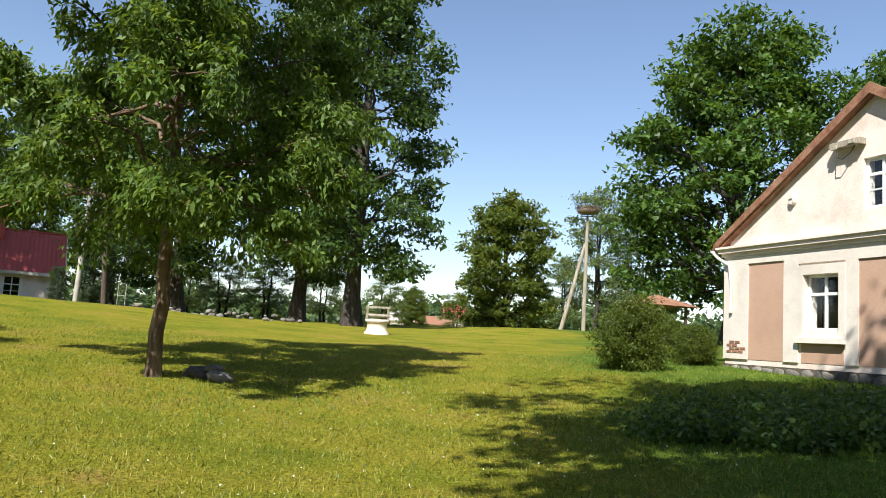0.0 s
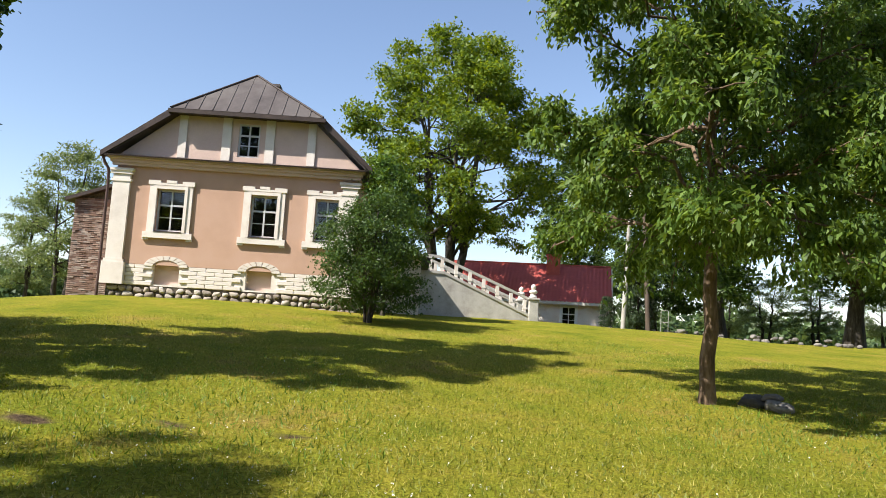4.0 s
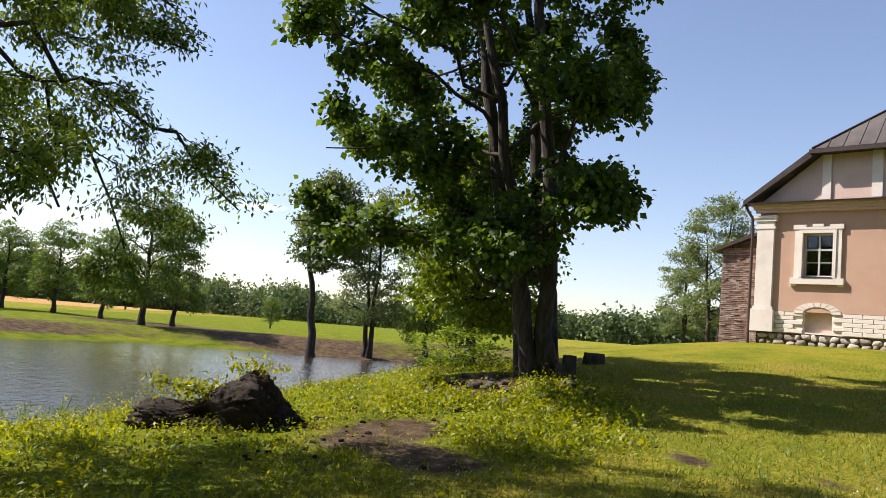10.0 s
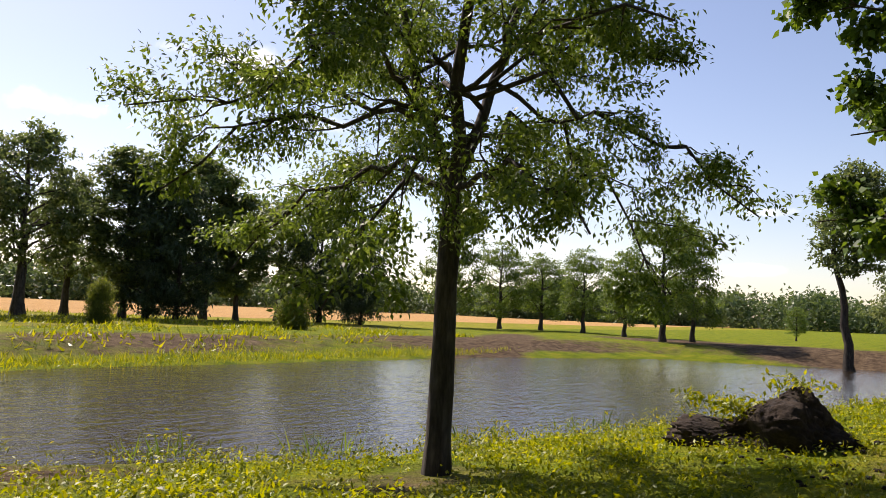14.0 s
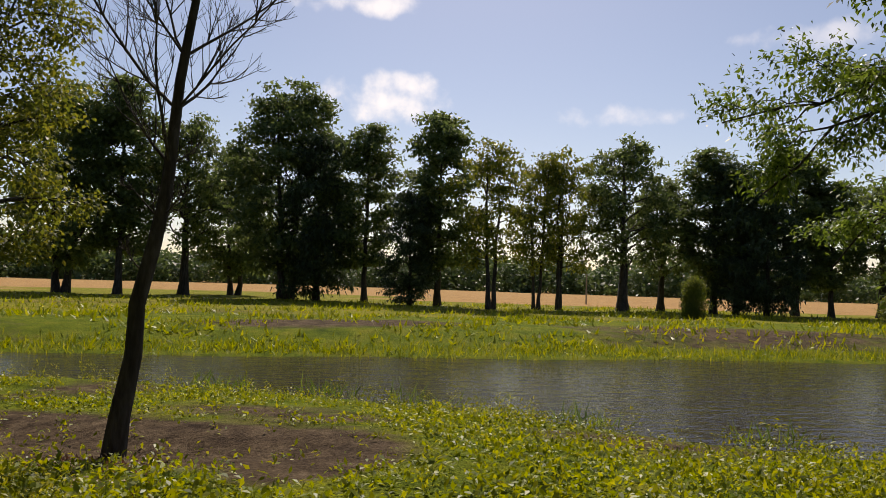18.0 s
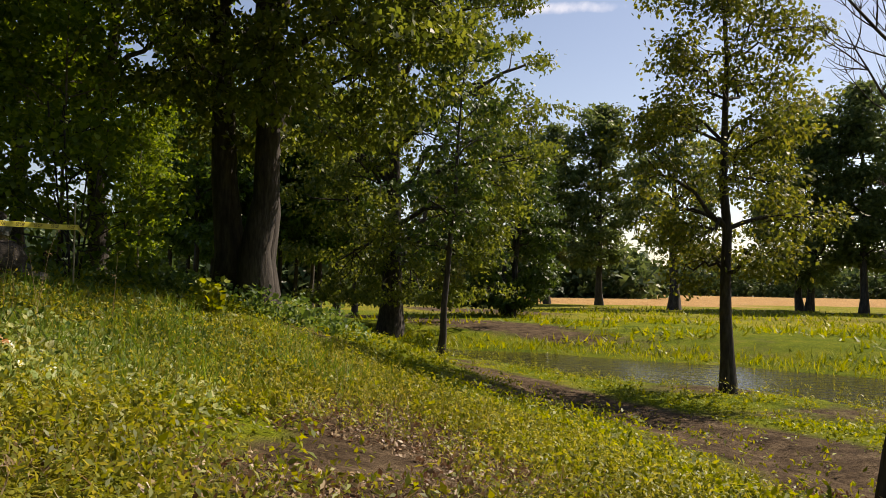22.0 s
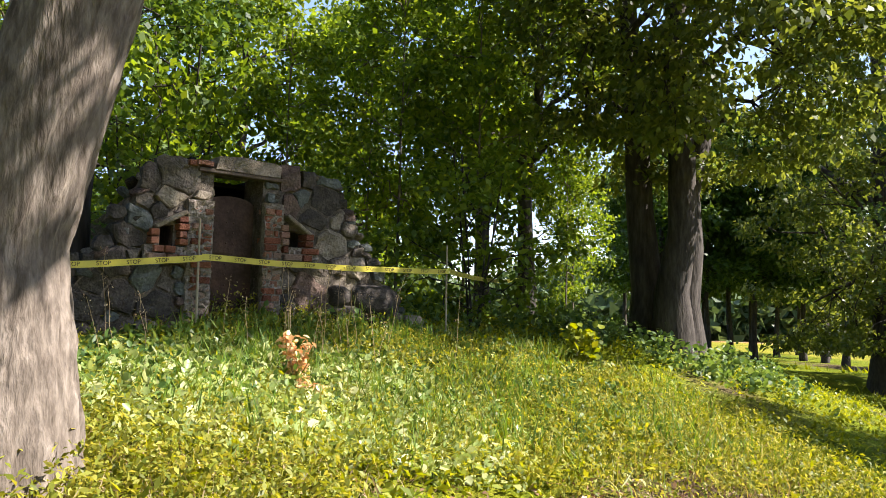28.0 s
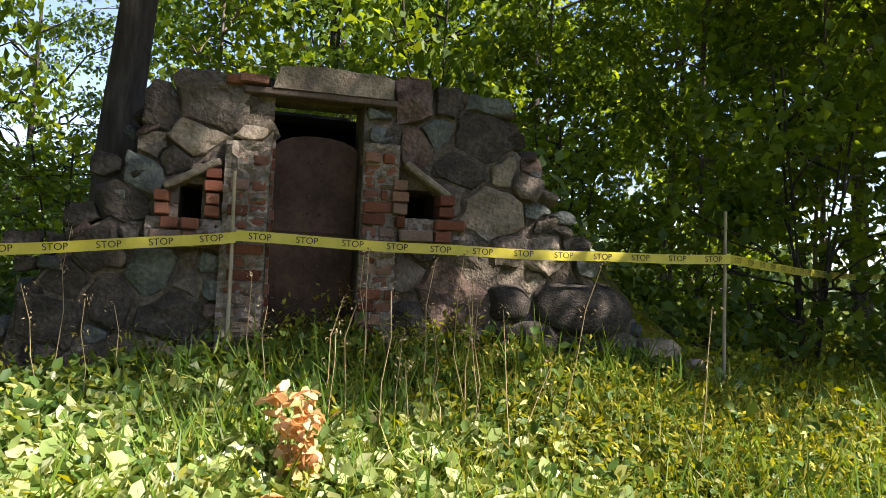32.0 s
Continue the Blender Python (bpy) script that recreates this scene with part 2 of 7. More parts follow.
def mesh_of(name, verts, faces, mat=None, smooth=False):
    """A mesh from an array of vertices and an array (or list of arrays) of faces."""
    me = bpy.data.meshes.new(name)
    verts = np.asarray(verts, np.float32)
    blocks = faces if isinstance(faces, list) else [faces]
    blocks = [np.asarray(b, np.int32) for b in blocks if len(b)]
    me.vertices.add(len(verts))
    me.vertices.foreach_set("co", verts.ravel())
    loops = np.concatenate([b.ravel() for b in blocks])
    sizes = np.concatenate([np.full(len(b), b.shape[1], np.int32) for b in blocks])
    me.loops.add(len(loops))
    me.loops.foreach_set("vertex_index", loops)
    me.polygons.add(len(sizes))
    me.polygons.foreach_set("loop_start", np.concatenate([[0], np.cumsum(sizes)[:-1]]).astype(np.int32))
    if smooth:
        me.polygons.foreach_set("use_smooth", np.ones(len(sizes), bool))
    me.update(calc_edges=True)
    if mat:
        me.materials.append(mat)
    return me


def empty(name, x, y, z, rz=0.0, label="", category="", group="", kind=""):
    ob = new(name)
    ob.empty_display_size = 0.2
    ob.matrix_world = pose(x, y, z, 0, 0, rz)
    return tagged(ob, label, category, group, kind)


def under(ob, parent, m=None):
    ob.parent = parent
    if m is not None:
        ob.matrix_basis = m
    return ob


def part(name, bm, mat, parent=None, label="", m=None, smooth=False):
    """Links a bmesh (or a mesh) as one mesh object under a thing or a part, in the parent's space."""
    if isinstance(bm, bmesh.types.BMesh):
        me = bpy.data.meshes.new(name)
        bm.to_mesh(me)
        bm.free()
        me.materials.append(mat)
    else:
        me = bm
    if smooth:
        me.polygons.foreach_set("use_smooth", np.ones(len(me.polygons), bool))
    ob = new(name, me)
    if parent:
        under(ob, parent, m)
    elif m is not None:
        ob.matrix_world = m
    return tagged(ob, label)


def box(bm, x0, x1, y0, y1, z0, z1, bevel=0.0):
    """Adds a box to bm, its edges rounded by bevel."""
    r = bmesh.ops.create_cube(bm, size=1.0, matrix=Matrix.Translation(((x0 + x1) / 2, (y0 + y1) / 2, (z0 + z1) / 2)) @ Matrix.Diagonal((abs(x1 - x0), abs(y1 - y0), abs(z1 - z0), 1)))
    if bevel:
        edges = {e for v in r["verts"] for e in v.link_edges}
        bmesh.ops.bevel(bm, geom=list(edges), offset=bevel, segments=1, affect="EDGES")
    return bm


def boxes(*rows, bevel=0.0):
    bm = bmesh.new()
    for r in rows:
        box(bm, *r, bevel=bevel)
    return bm


def prism(points, y0, y1):
    """A bmesh: the polygon of (x, z) points, drawn out from y0 to y1."""
    bm = bmesh.new()
    a = [bm.verts.new((x, y0, z)) for x, z in points]
    b = [bm.verts.new((x, y1, z)) for x, z in points]
    bm.faces.new(a)
    bm.faces.new(b[::-1])
    for k in range(len(a)):
        j = (k + 1) % len(a)
        bm.faces.new((a[j], a[k], b[k], b[j]))
    bmesh.ops.recalc_face_normals(bm, faces=bm.faces)
    return bm


def tubes(paths, sides=7):
    """Vertices and quads of tapered tubes. paths: (points, radii)."""
    vs, fs, at = [], [], 0
    ring = np.linspace(0, 2 * np.pi, sides, endpoint=False)
    for pts, radii in paths:
        pts, radii = np.asarray(pts, float), np.asarray(radii, float)
        way = np.gradient(pts, axis=0)
        way /= np.linalg.norm(way, axis=1, keepdims=True) + 1e-9
        ref = np.where(np.abs(way[:, 2:3]) > 0.9, [[1.0, 0, 0]], [[0, 0, 1.0]])
        a = np.cross(way, ref)
        a /= np.linalg.norm(a, axis=1, keepdims=True) + 1e-9
        b = np.cross(way, a)
        v = pts[:, None] + radii[:, None, None] * (np.cos(ring)[None, :, None] * a[:, None] + np.sin(ring)[None, :, None] * b[:, None])
        n = len(pts)
        vs.append(v.reshape(-1, 3))
        i, j = np.meshgrid(np.arange(n - 1), np.arange(sides), indexing="ij")
        k = (j + 1) % sides
        fs.append(np.stack([at + i * sides + j, at + i * sides + k, at + (i + 1) * sides + k, at + (i + 1) * sides + j], -1).reshape(-1, 4))
        at += n * sides
    return np.concatenate(vs), np.concatenate(fs)


def leaf_cloud(rng, centres, per, spread, size, droop=0.3, flat=0.75, narrow=0.45, outward=None, vary=0.35, tri=False, oval=False):
    """Vertices and quads of single folded leaves, scattered round the centres."""
    centres = np.asarray(centres, float)
    p = np.repeat(centres, per, axis=0)
    n = len(p)
    p = p + rng.normal(size=(n, 3)) * np.array([spread, spread, spread * flat]) * 0.6
    axis = rng.normal(size=(n, 3)) * 0.8 + [0, 0, -droop]
    if outward is not None:
        axis += np.repeat(outward, per, axis=0)
    axis /= np.linalg.norm(axis, axis=1, keepdims=True) + 1e-9
    side = np.cross(axis, rng.normal(size=(n, 3)) * 0.55 + [0, 0, 1.0])
    side /= np.linalg.norm(side, axis=1, keepdims=True) + 1e-9
    lift = np.cross(side, axis)
    s = size * (1 + vary * rng.uniform(-1, 1, (n, 1)))
    if oval:
        # a rounded leaf, folded a little along its rib
        w, d = side * s * narrow / 2, lift * s
        v = np.stack([p, p + axis * s * 0.25 + w * 0.85 + d * 0.05, p + axis * s * 0.62 + w + d * 0.08, p + axis * s - d * 0.08, p + axis * s * 0.62 - w + d * 0.08, p + axis * s * 0.25 - w * 0.85 + d * 0.05], 1).reshape(-1, 3)
        k = np.arange(n)[:, None] * 6
        return v, np.concatenate([k + [0, 1, 2, 3], k + [0, 3, 4, 5]])
    if tri:
        v = np.stack([p - side * s * narrow * 0.3, p + side * s * narrow * 0.7 + lift * s * 0.1, p + axis * s - lift * s * 0.1], 1)
        return v.reshape(-1, 3), np.arange(3 * n).reshape(-1, 3)
    v = np.stack([p, p + axis * s * 0.45 + side * s * narrow / 2 + lift * s * 0.06, p + axis * s - lift * s * 0.1, p + axis * s * 0.45 - side * s * narrow / 2 + lift * s * 0.06], 1)
    return v.reshape(-1, 3), np.arange(4 * n).reshape(-1, 4)


def bend(rng, a, b, steps, wander, sag=0.0):
    t = np.linspace(0, 1, steps)[:, None]
    p = np.asarray(a) * (1 - t) + np.asarray(b) * t
    off = rng.normal(size=(steps, 3)) * wander
    off[0] = off[-1] = 0
    p = p + off
    p[:, 2] += (sag * 4 * t * (1 - t))[:, 0]
    return p


def tree_meshes(name, rng, height, radius, trunk_r, clear, lobes, clusters, per, size, leaf_mat, bark, lean=(0.0, 0.0), stems=1, droop=0.3, narrow=0.45, lobe_r=0.38, top=0.9, low=0.15,
                spread=0.55, squash=1.0, shift=(0.0, 0.0), flare=1.5, fill=0.35, sides=8, taper=1.0, bare=False, twig=0.012, one_sided=None, hang=0.0, flat=0.5, ridged=False):
    """Bark and leaf meshes of one tree at the origin: stems, limbs to each lobe of the crown, branches to each clump, and single leaves."""
    paths, centres, out = [], [], []
    tops = []
    for s in range(stems):
        turn = 2 * np.pi * s / max(stems, 1) + 0.6
        spread_s = 0.0 if stems == 1 else 1.0
        foot = np.array([np.cos(turn), np.sin(turn), 0]) * trunk_r * 0.9 * spread_s
        tip = np.array([lean[0] * height + np.cos(turn) * radius * 0.3 * spread_s, lean[1] * height + np.sin(turn) * radius * 0.3 * spread_s, height * (top if s == 0 else top * rng.uniform(0.75, 0.95))])
        stem = bend(rng, foot + [0, 0, -0.25], tip, 12, trunk_r * 0.22)
        r = trunk_r * (1 if stems == 1 else 0.72) * (1 - np.linspace(0, 1, 12) * 0.9) ** taper
        r[0] *= flare
        r[1] *= 1 + (flare - 1) * 0.15
        paths.append((stem, np.maximum(r, 0.015)))
        tops.append((stem, r))
    for k in range(lobes):
        z = low + (1 - low) * ((k + rng.uniform(0.1, 0.9)) / lobes)
        z = min(z, 0.97)
        ang = k * 2.39996 + rng.uniform(-0.4, 0.4)
        if one_sided is not None:
            ang = one_sided + rng.uniform(-1.2, 1.2)
        ring = radius * np.sqrt(max(0.04, 1 - (2 * (z - low) / (1 - low) - 0.85) ** 2 * 0.8)) * squash
        reach = ring * rng.uniform(0.5, 0.78)
        off = min(1.0, 0.25 + z)
        c = np.array([np.cos(ang) * reach + shift[0] * off + lean[0] * height * z, np.sin(ang) * reach + shift[1] * off + lean[1] * height * z, clear + (height - clear - radius * lobe_r * 0.75) * z])
        stem, r = tops[k % len(tops)]
        h0 = max(clear * 0.92, c[2] - reach * rng.uniform(0.5, 1.1))
        i = int(np.clip(np.searchsorted(stem[:, 2], h0), 1, len(stem) - 2))
        start = stem[i]
        limb = bend(rng, start, c, 6, radius * 0.035, sag=reach * 0.08)
        r0 = max(min(r[i] * 0.55, 0.02 + 0.028 * reach), 0.018)
        paths.append((limb, np.linspace(r0, r0 * 0.35, 6)))
        lr = radius * lobe_r * rng.uniform(0.75, 1.2)
        m = max(2, int(clusters / lobes))
        d = rng.normal(size=(m, 3))
        d /= np.linalg.norm(d, axis=1, keepdims=True)
        rad = lr * rng.uniform(fill, 1.0, (m, 1)) ** 0.6
        pts = c + d * rad * [1, 1, 0.8]
        pts[:, 2] -= hang * rng.uniform(0, 1, m) ** 2
        pts[:, 2] = np.maximum(pts[:, 2], clear * 0.8)
        for q in range(m):
            if q % (1 if bare else 3) == 0:
                a = limb[rng.integers(2, 6)]
                paths.append((bend(rng, a, pts[q], 4, lr * 0.06), np.linspace(max(r0 * 0.32, twig), twig * 0.5, 4)))
                if bare:
                    for _ in range(4):
                        e = pts[q] + rng.normal(size=3) * lr * 0.3 + (pts[q] - c) * 0.35 + [0, 0, lr * 0.15]
                        paths.append((bend(rng, a * 0.4 + pts[q] * 0.6, e, 3, 0.04), np.array([twig * 0.6, twig * 0.45, twig * 0.25])))
        centres.append(pts)
        out.append(d * 0.5)
    if ridged:
        # the stem with its furrowed bark, apart from the limbs
        stem, r = paths.pop(0)
        t = np.linspace(0, 11, 150) ** 1.0
        fine = np.stack([np.interp(t, np.arange(12), stem[:, k]) for k in range(3)], -1)
        rr = np.interp(t, np.arange(12), r)
        v0, f0 = tubes([(fine, rr)], 56)
        a = np.tile(np.linspace(0, 2 * np.pi, 56, endpoint=False), 150)
        z = np.repeat(fine[:, 2], 56)
        ridge = np.abs(np.sin(9 * a + 1.1 * np.sin(z * 3.1 + 2 * a) + 0.7 * np.sin(z * 7.3 - 3 * a))) * (0.7 + 0.3 * np.sin(z * 17 + 5 * a)) + 0.35 * np.sin(23 * a + 3 * np.sin(z * 5))
        push = (v0 - np.repeat(fine, 56, axis=0)) * (0.075 * (ridge - 0.6))[:, None]
        v, f = tubes(paths, sides)
        v, f = np.concatenate([v0 + push, v]), np.concatenate([f0, f + len(v0)])
    else:
        v, f = tubes(paths, sides)
    trunk = mesh_of(name + "_bark", v, f, bark, True)
    crown = None
    if not bare:
        centres, out = np.concatenate(centres), np.concatenate(out)
        if sides == 5:
            v, f = leaf_cloud(rng, centres, int(per * 2.1), spread * 0.9, size * 0.72, droop, flat, narrow * 1.15, outward=out, tri=True)
        else:
            v, f = leaf_cloud(rng, centres, per, spread * 0.85, size, droop, flat, narrow, outward=out)
        crown = mesh_of(name + "_leaves", v, f, leaf_mat)
    return trunk, crown


def plant_tree(name, x, y, label, category="tree", group="", seed=1, z=None, rz=0.0, **spec):
    rng = np.random.default_rng(seed)
    root = empty(name, x, y, ground_z(x, y) if z is None else z, rz, label, category, group)
    trunk, crown = tree_meshes(name, rng, **spec)
    under(new("trunk", trunk), root)
    if crown:
        under(new("crown", crown), root)
    return root


def grown_meshes(name, rng, height, radius, trunk_r, fork, leaders, limbs, leaf_mat, bark, size, per, low, narrow=0.45, droop=0.5, lean=(0.0, 0.0), shift=(0.0, 0.0), part_way=0.22, subs=7, twigs=5, belly=0.45, hang=0.3, sag=0.0, from_ground=False, spread=0.17, oval=False):
    """Bark and leaf meshes of one tree grown limb by limb: a trunk, its leaders, limbs that reach the crown's outline, branches, twigs and the leaves along the twigs."""
    paths, cs, out = [], [], []
    foot = np.array([0, 0, -0.25])
    knee = np.array([lean[0] * fork, lean[1] * fork, fork])
    stems = []
    for s in range(leaders):
        turn = 2 * np.pi * s / leaders + 0.7
        off = np.array([np.cos(turn), np.sin(turn), 0.0])
        share = 0.0 if leaders == 1 else 1.0
        tip = np.array([lean[0] * height, lean[1] * height, height * (0.93 if s == 0 else rng.uniform(0.74, 0.9))]) + off * radius * part_way * share
        if from_ground:
            stem = bend(rng, foot + off * trunk_r * share, tip, 16, trunk_r * 0.2)
            r = np.linspace(trunk_r * rng.uniform(0.6, 0.85), 0.02, 16)
            r[0] *= 1.5
        else:
            low_p = bend(rng, foot, knee, 7, trunk_r * 0.1)
            high_p = bend(rng, knee, tip, 12, trunk_r * 0.35)
            high_p[1:-1] += off * share * radius * 0.05 * np.sin(np.linspace(0, np.pi, 12))[1:-1, None]
            stem = np.concatenate([low_p[:-1], high_p])
            thin = 1.0 if leaders == 1 else 0.72
            r = np.concatenate([np.linspace(trunk_r * 1.12, trunk_r * 0.9, 6), np.linspace(trunk_r * 0.9 * thin, 0.02, 12)])
            r[0] *= 1.35
        paths.append((stem, r))
        stems.append((stem, r))
    for k in range(limbs):
        u = (k + rng.uniform(0.1, 0.9)) / limbs
        z = low + (height - low) * u * 0.97
        w = (z - low) / (height - low)
        girth = np.sqrt(max(0.02, 1 - ((w - belly) / (belly if w < belly else 1 - belly)) ** 2)) if w > belly else np.sqrt(max(0.25, 1 - ((w - belly) / (belly + 0.25)) ** 2))
        ang = k * 2.39996 + rng.uniform(-0.5, 0.5)
        stem, r = stems[k % leaders]
        reach = radius * girth * rng.uniform(0.72, 1.06)
        end = np.array([np.cos(ang) * reach + shift[0] * girth + lean[0] * z, np.sin(ang) * reach + shift[1] * girth + lean[1] * z, z])
        h0 = np.clip(z - reach * rng.uniform(0.25, 0.7), fork * (0.35 if from_ground else 0.8) + (0.0 if from_ground else rng.uniform(0, 0.2) * height), height * 0.85)
        i = int(np.clip(np.searchsorted(stem[:, 2], h0), 2, len(stem) - 2))
        limb = bend(rng, stem[i], end, 9, reach * 0.03, sag=reach * 0.07)
        limb[:, 2] -= sag * np.linspace(0, 1, 9) ** 3
        r0 = max(min(r[i] * 0.5, 0.012 + 0.011 * reach), 0.014)
        paths.append((limb, np.linspace(r0, r0 * 0.25, 9)))
        way = limb[-1] - limb[0]
        way /= np.linalg.norm(way)
        for b in range(subs):
            t = 0.3 + 0.7 * (b + rng.uniform(0, 1)) / subs
            j = int(t * 8)
            p = limb[min(j, 8)]
            side = rng.normal(size=3) * [1, 1, 0.55]
            d = way * 0.75 + side * 0.62 + [0, 0, 0.12]
            d /= np.linalg.norm(d)
            long = (0.16 + 0.2 * (1 - t)) * radius * rng.uniform(0.6, 1.15)
            br = bend(rng, p, p + d * long, 5, long * 0.05, sag=long * 0.05)
            paths.append((br, np.linspace(max(r0 * 0.38, 0.008), 0.005, 5)))
            for q in range(twigs):
                a = br[int(rng.integers(2, 5))]
                d2 = d * 0.55 + rng.normal(size=3) * [0.7, 0.7, 0.4] - [0, 0, hang]
                d2 /= np.linalg.norm(d2)
                l2 = long * rng.uniform(0.3, 0.6)
                e = a + d2 * l2
                if q % 2 == 0:
                    paths.append((bend(rng, a, e, 3, l2 * 0.04), np.array([0.006, 0.005, 0.003])))
                for m in (0.35, 0.7, 1.0):
                    cs.append(a + (e - a) * m)
                    out.append(d2 * 0.6)
    v, f = tubes(paths, 7)
    trunk = mesh_of(name + "_bark", v, f, bark, True)
    v, f = leaf_cloud(rng, np.array(cs), per, spread, size, droop, 0.8, narrow, outward=np.array(out), oval=oval)
    return trunk, mesh_of(name + "_leaves", v, f, leaf_mat)


def grow_tree(name, x, y, label, category="tree", group="", seed=1, rz=0.0, **spec):
    root = empty(name, x, y, ground_z(x, y), rz, label, category, group)
    trunk, crown = grown_meshes(name, np.random.default_rng(seed), **spec)
    under(new("trunk", trunk), root)
    under(new("crown", crown), root)
    return root


def repeat_tree(proto, x, y, size=1.0, tall=1.0, rz=0.0, label=""):
    c = copy_thing(proto, pose(x, y, ground_z(x, y), 0, 0, rz) @ Matrix.Diagonal((size, size, size * tall, 1)))
    return tagged(c, label)


# ---------------------------------------------------------------- the ground

WATER_Z = -0.9
POND = [(17.5, -24), (14, -22.8), (10.5, -21), (5.5, -20.6), (1.5, -18.7), (-2, -16), (-5.5, -13.5), (-7, -11), (-10, -8.6), (-13, -7.6), (-16, -6.3), (-20, -5.5), (-25, -2.6), (-35, 0), (-48, 4.2),
        (-57, 5.5), (-55, 0), (-53, -8), (-51, -14.6), (-38, -21.5), (-26, -23.5), (-15, -25), (-6, -25.3), (3, -26.5), (14, -27.3), (19, -25.5)]
# landforms: x, y, reach, height
KNOLLS = [(0, 10, 11, -0.45), (8, 22, 11, 0.26), (-6, 16, 9, 0.1), (-19, 7, 9, 0.4), (-31, 17, 12, 1.33), (-20, 34, 14, 0.85), (-4, 38, 13, -0.42), (9, 58, 18, 0.72), (-26, 46, 16, -0.2),
          (28, 32, 18, 0.38), (10, -4, 3.2, 0.4), (15, -1, 6, 1.13), (21, -9, 9, 1.3), (5.5, -1.2, 4, 0.68), (7.5, -4, 3, -0.17), (12, -11, 6, 0.9), (-14, -1, 7, -0.35), (-8, -7, 5, -0.44),
          (1, -10, 6, -0.3), (8, -16, 7, -1.05), (18, 10, 11, 0.63), (-45, 20, 16, 0.28), (12.3, -2.8, 1.65, 1.75), (11.75, -4.7, 0.9, 0.9), (-18, 4, 2.6, 0.25)]


def pond_distance(x, y):
    """Metres to the pond's edge, negative inside."""
    x, y = np.asarray(x, float), np.asarray(y, float)
    best, inside = np.full(x.shape, 1e9), np.zeros(x.shape, bool)
    for (ax, ay), (bx, by) in zip(POND, POND[1:] + POND[:1]):
        dx, dy = bx - ax, by - ay
        t = np.clip(((x - ax) * dx + (y - ay) * dy) / (dx * dx + dy * dy), 0, 1)
        best = np.minimum(best, np.hypot(x - ax - t * dx, y - ay - t * dy))
        cross = (ay > y) != (by > y)
        inside ^= cross & (x < ax + (y - ay) / (dy if abs(dy) > 1e-9 else 1e-9) * dx)
    return np.where(inside, -best, best)


def waves(x, y, s, k):
    return np.sin(x / s + 1.7 * k + 0.8 * np.sin(y / (s * 1.3) + k)) * np.sin(y / (s * 0.9) + 2.3 * k + 0.7 * np.sin(x / (s * 1.1) - k))


TRENCH = [(12.5, -18.2), (8.5, -15.9), (5.7, -14.4), (3.6, -12.6), (1.8, -10.6), (-0.4, -9.2)]


def trench_distance(x, y):
    best = np.full(np.shape(x), 1e9)
    for (ax, ay), (bx, by) in zip(TRENCH, TRENCH[1:]):
        dx, dy = bx - ax, by - ay
        t = np.clip(((x - ax) * dx + (y - ay) * dy) / (dx * dx + dy * dy), 0, 1)
        best = np.minimum(best, np.hypot(x - ax - t * dx, y - ay - t * dy))
    return best


def ground_z(x, y):
    x, y = np.asarray(x, float), np.asarray(y, float)
    z = -0.15 + 2.4 / (1 + np.exp(-np.clip((y - 22) / 12, -40, 40)))
    for kx, ky, r, h in KNOLLS:
        z = z + h * np.exp(-((x - kx) ** 2 + (y - ky) ** 2) / r**2)
    z = z + 0.035 * waves(x, y, 2.3, 1) + 0.015 * waves(x, y, 0.7, 2)
    d = pond_distance(x, y) + 0.35 * waves(x, y, 1.9, 3)
    z = z - 0.2 * np.exp(-(trench_distance(x, y) / 0.5) ** 2)
    k = np.clip(d / 6.0, 0, 1)
    k = k * k * (3 - 2 * k)
    bank = WATER_Z + 0.04
    out = bank + (z - bank) * k
    out = np.where(d < 0, bank + np.maximum(d * 0.35, -1.3), out)
    return out if out.shape else float(out)


def soft_spot(x, y, px, py, rx, ry, turn=0.0):
    c, s = math.cos(radians(turn)), math.sin(radians(turn))
    u, v = (x - px) * c + (y - py) * s, -(x - px) * s + (y - py) * c
    return np.clip(1.5 - np.hypot(u / rx, v / ry) * 1.2, 0, 1)


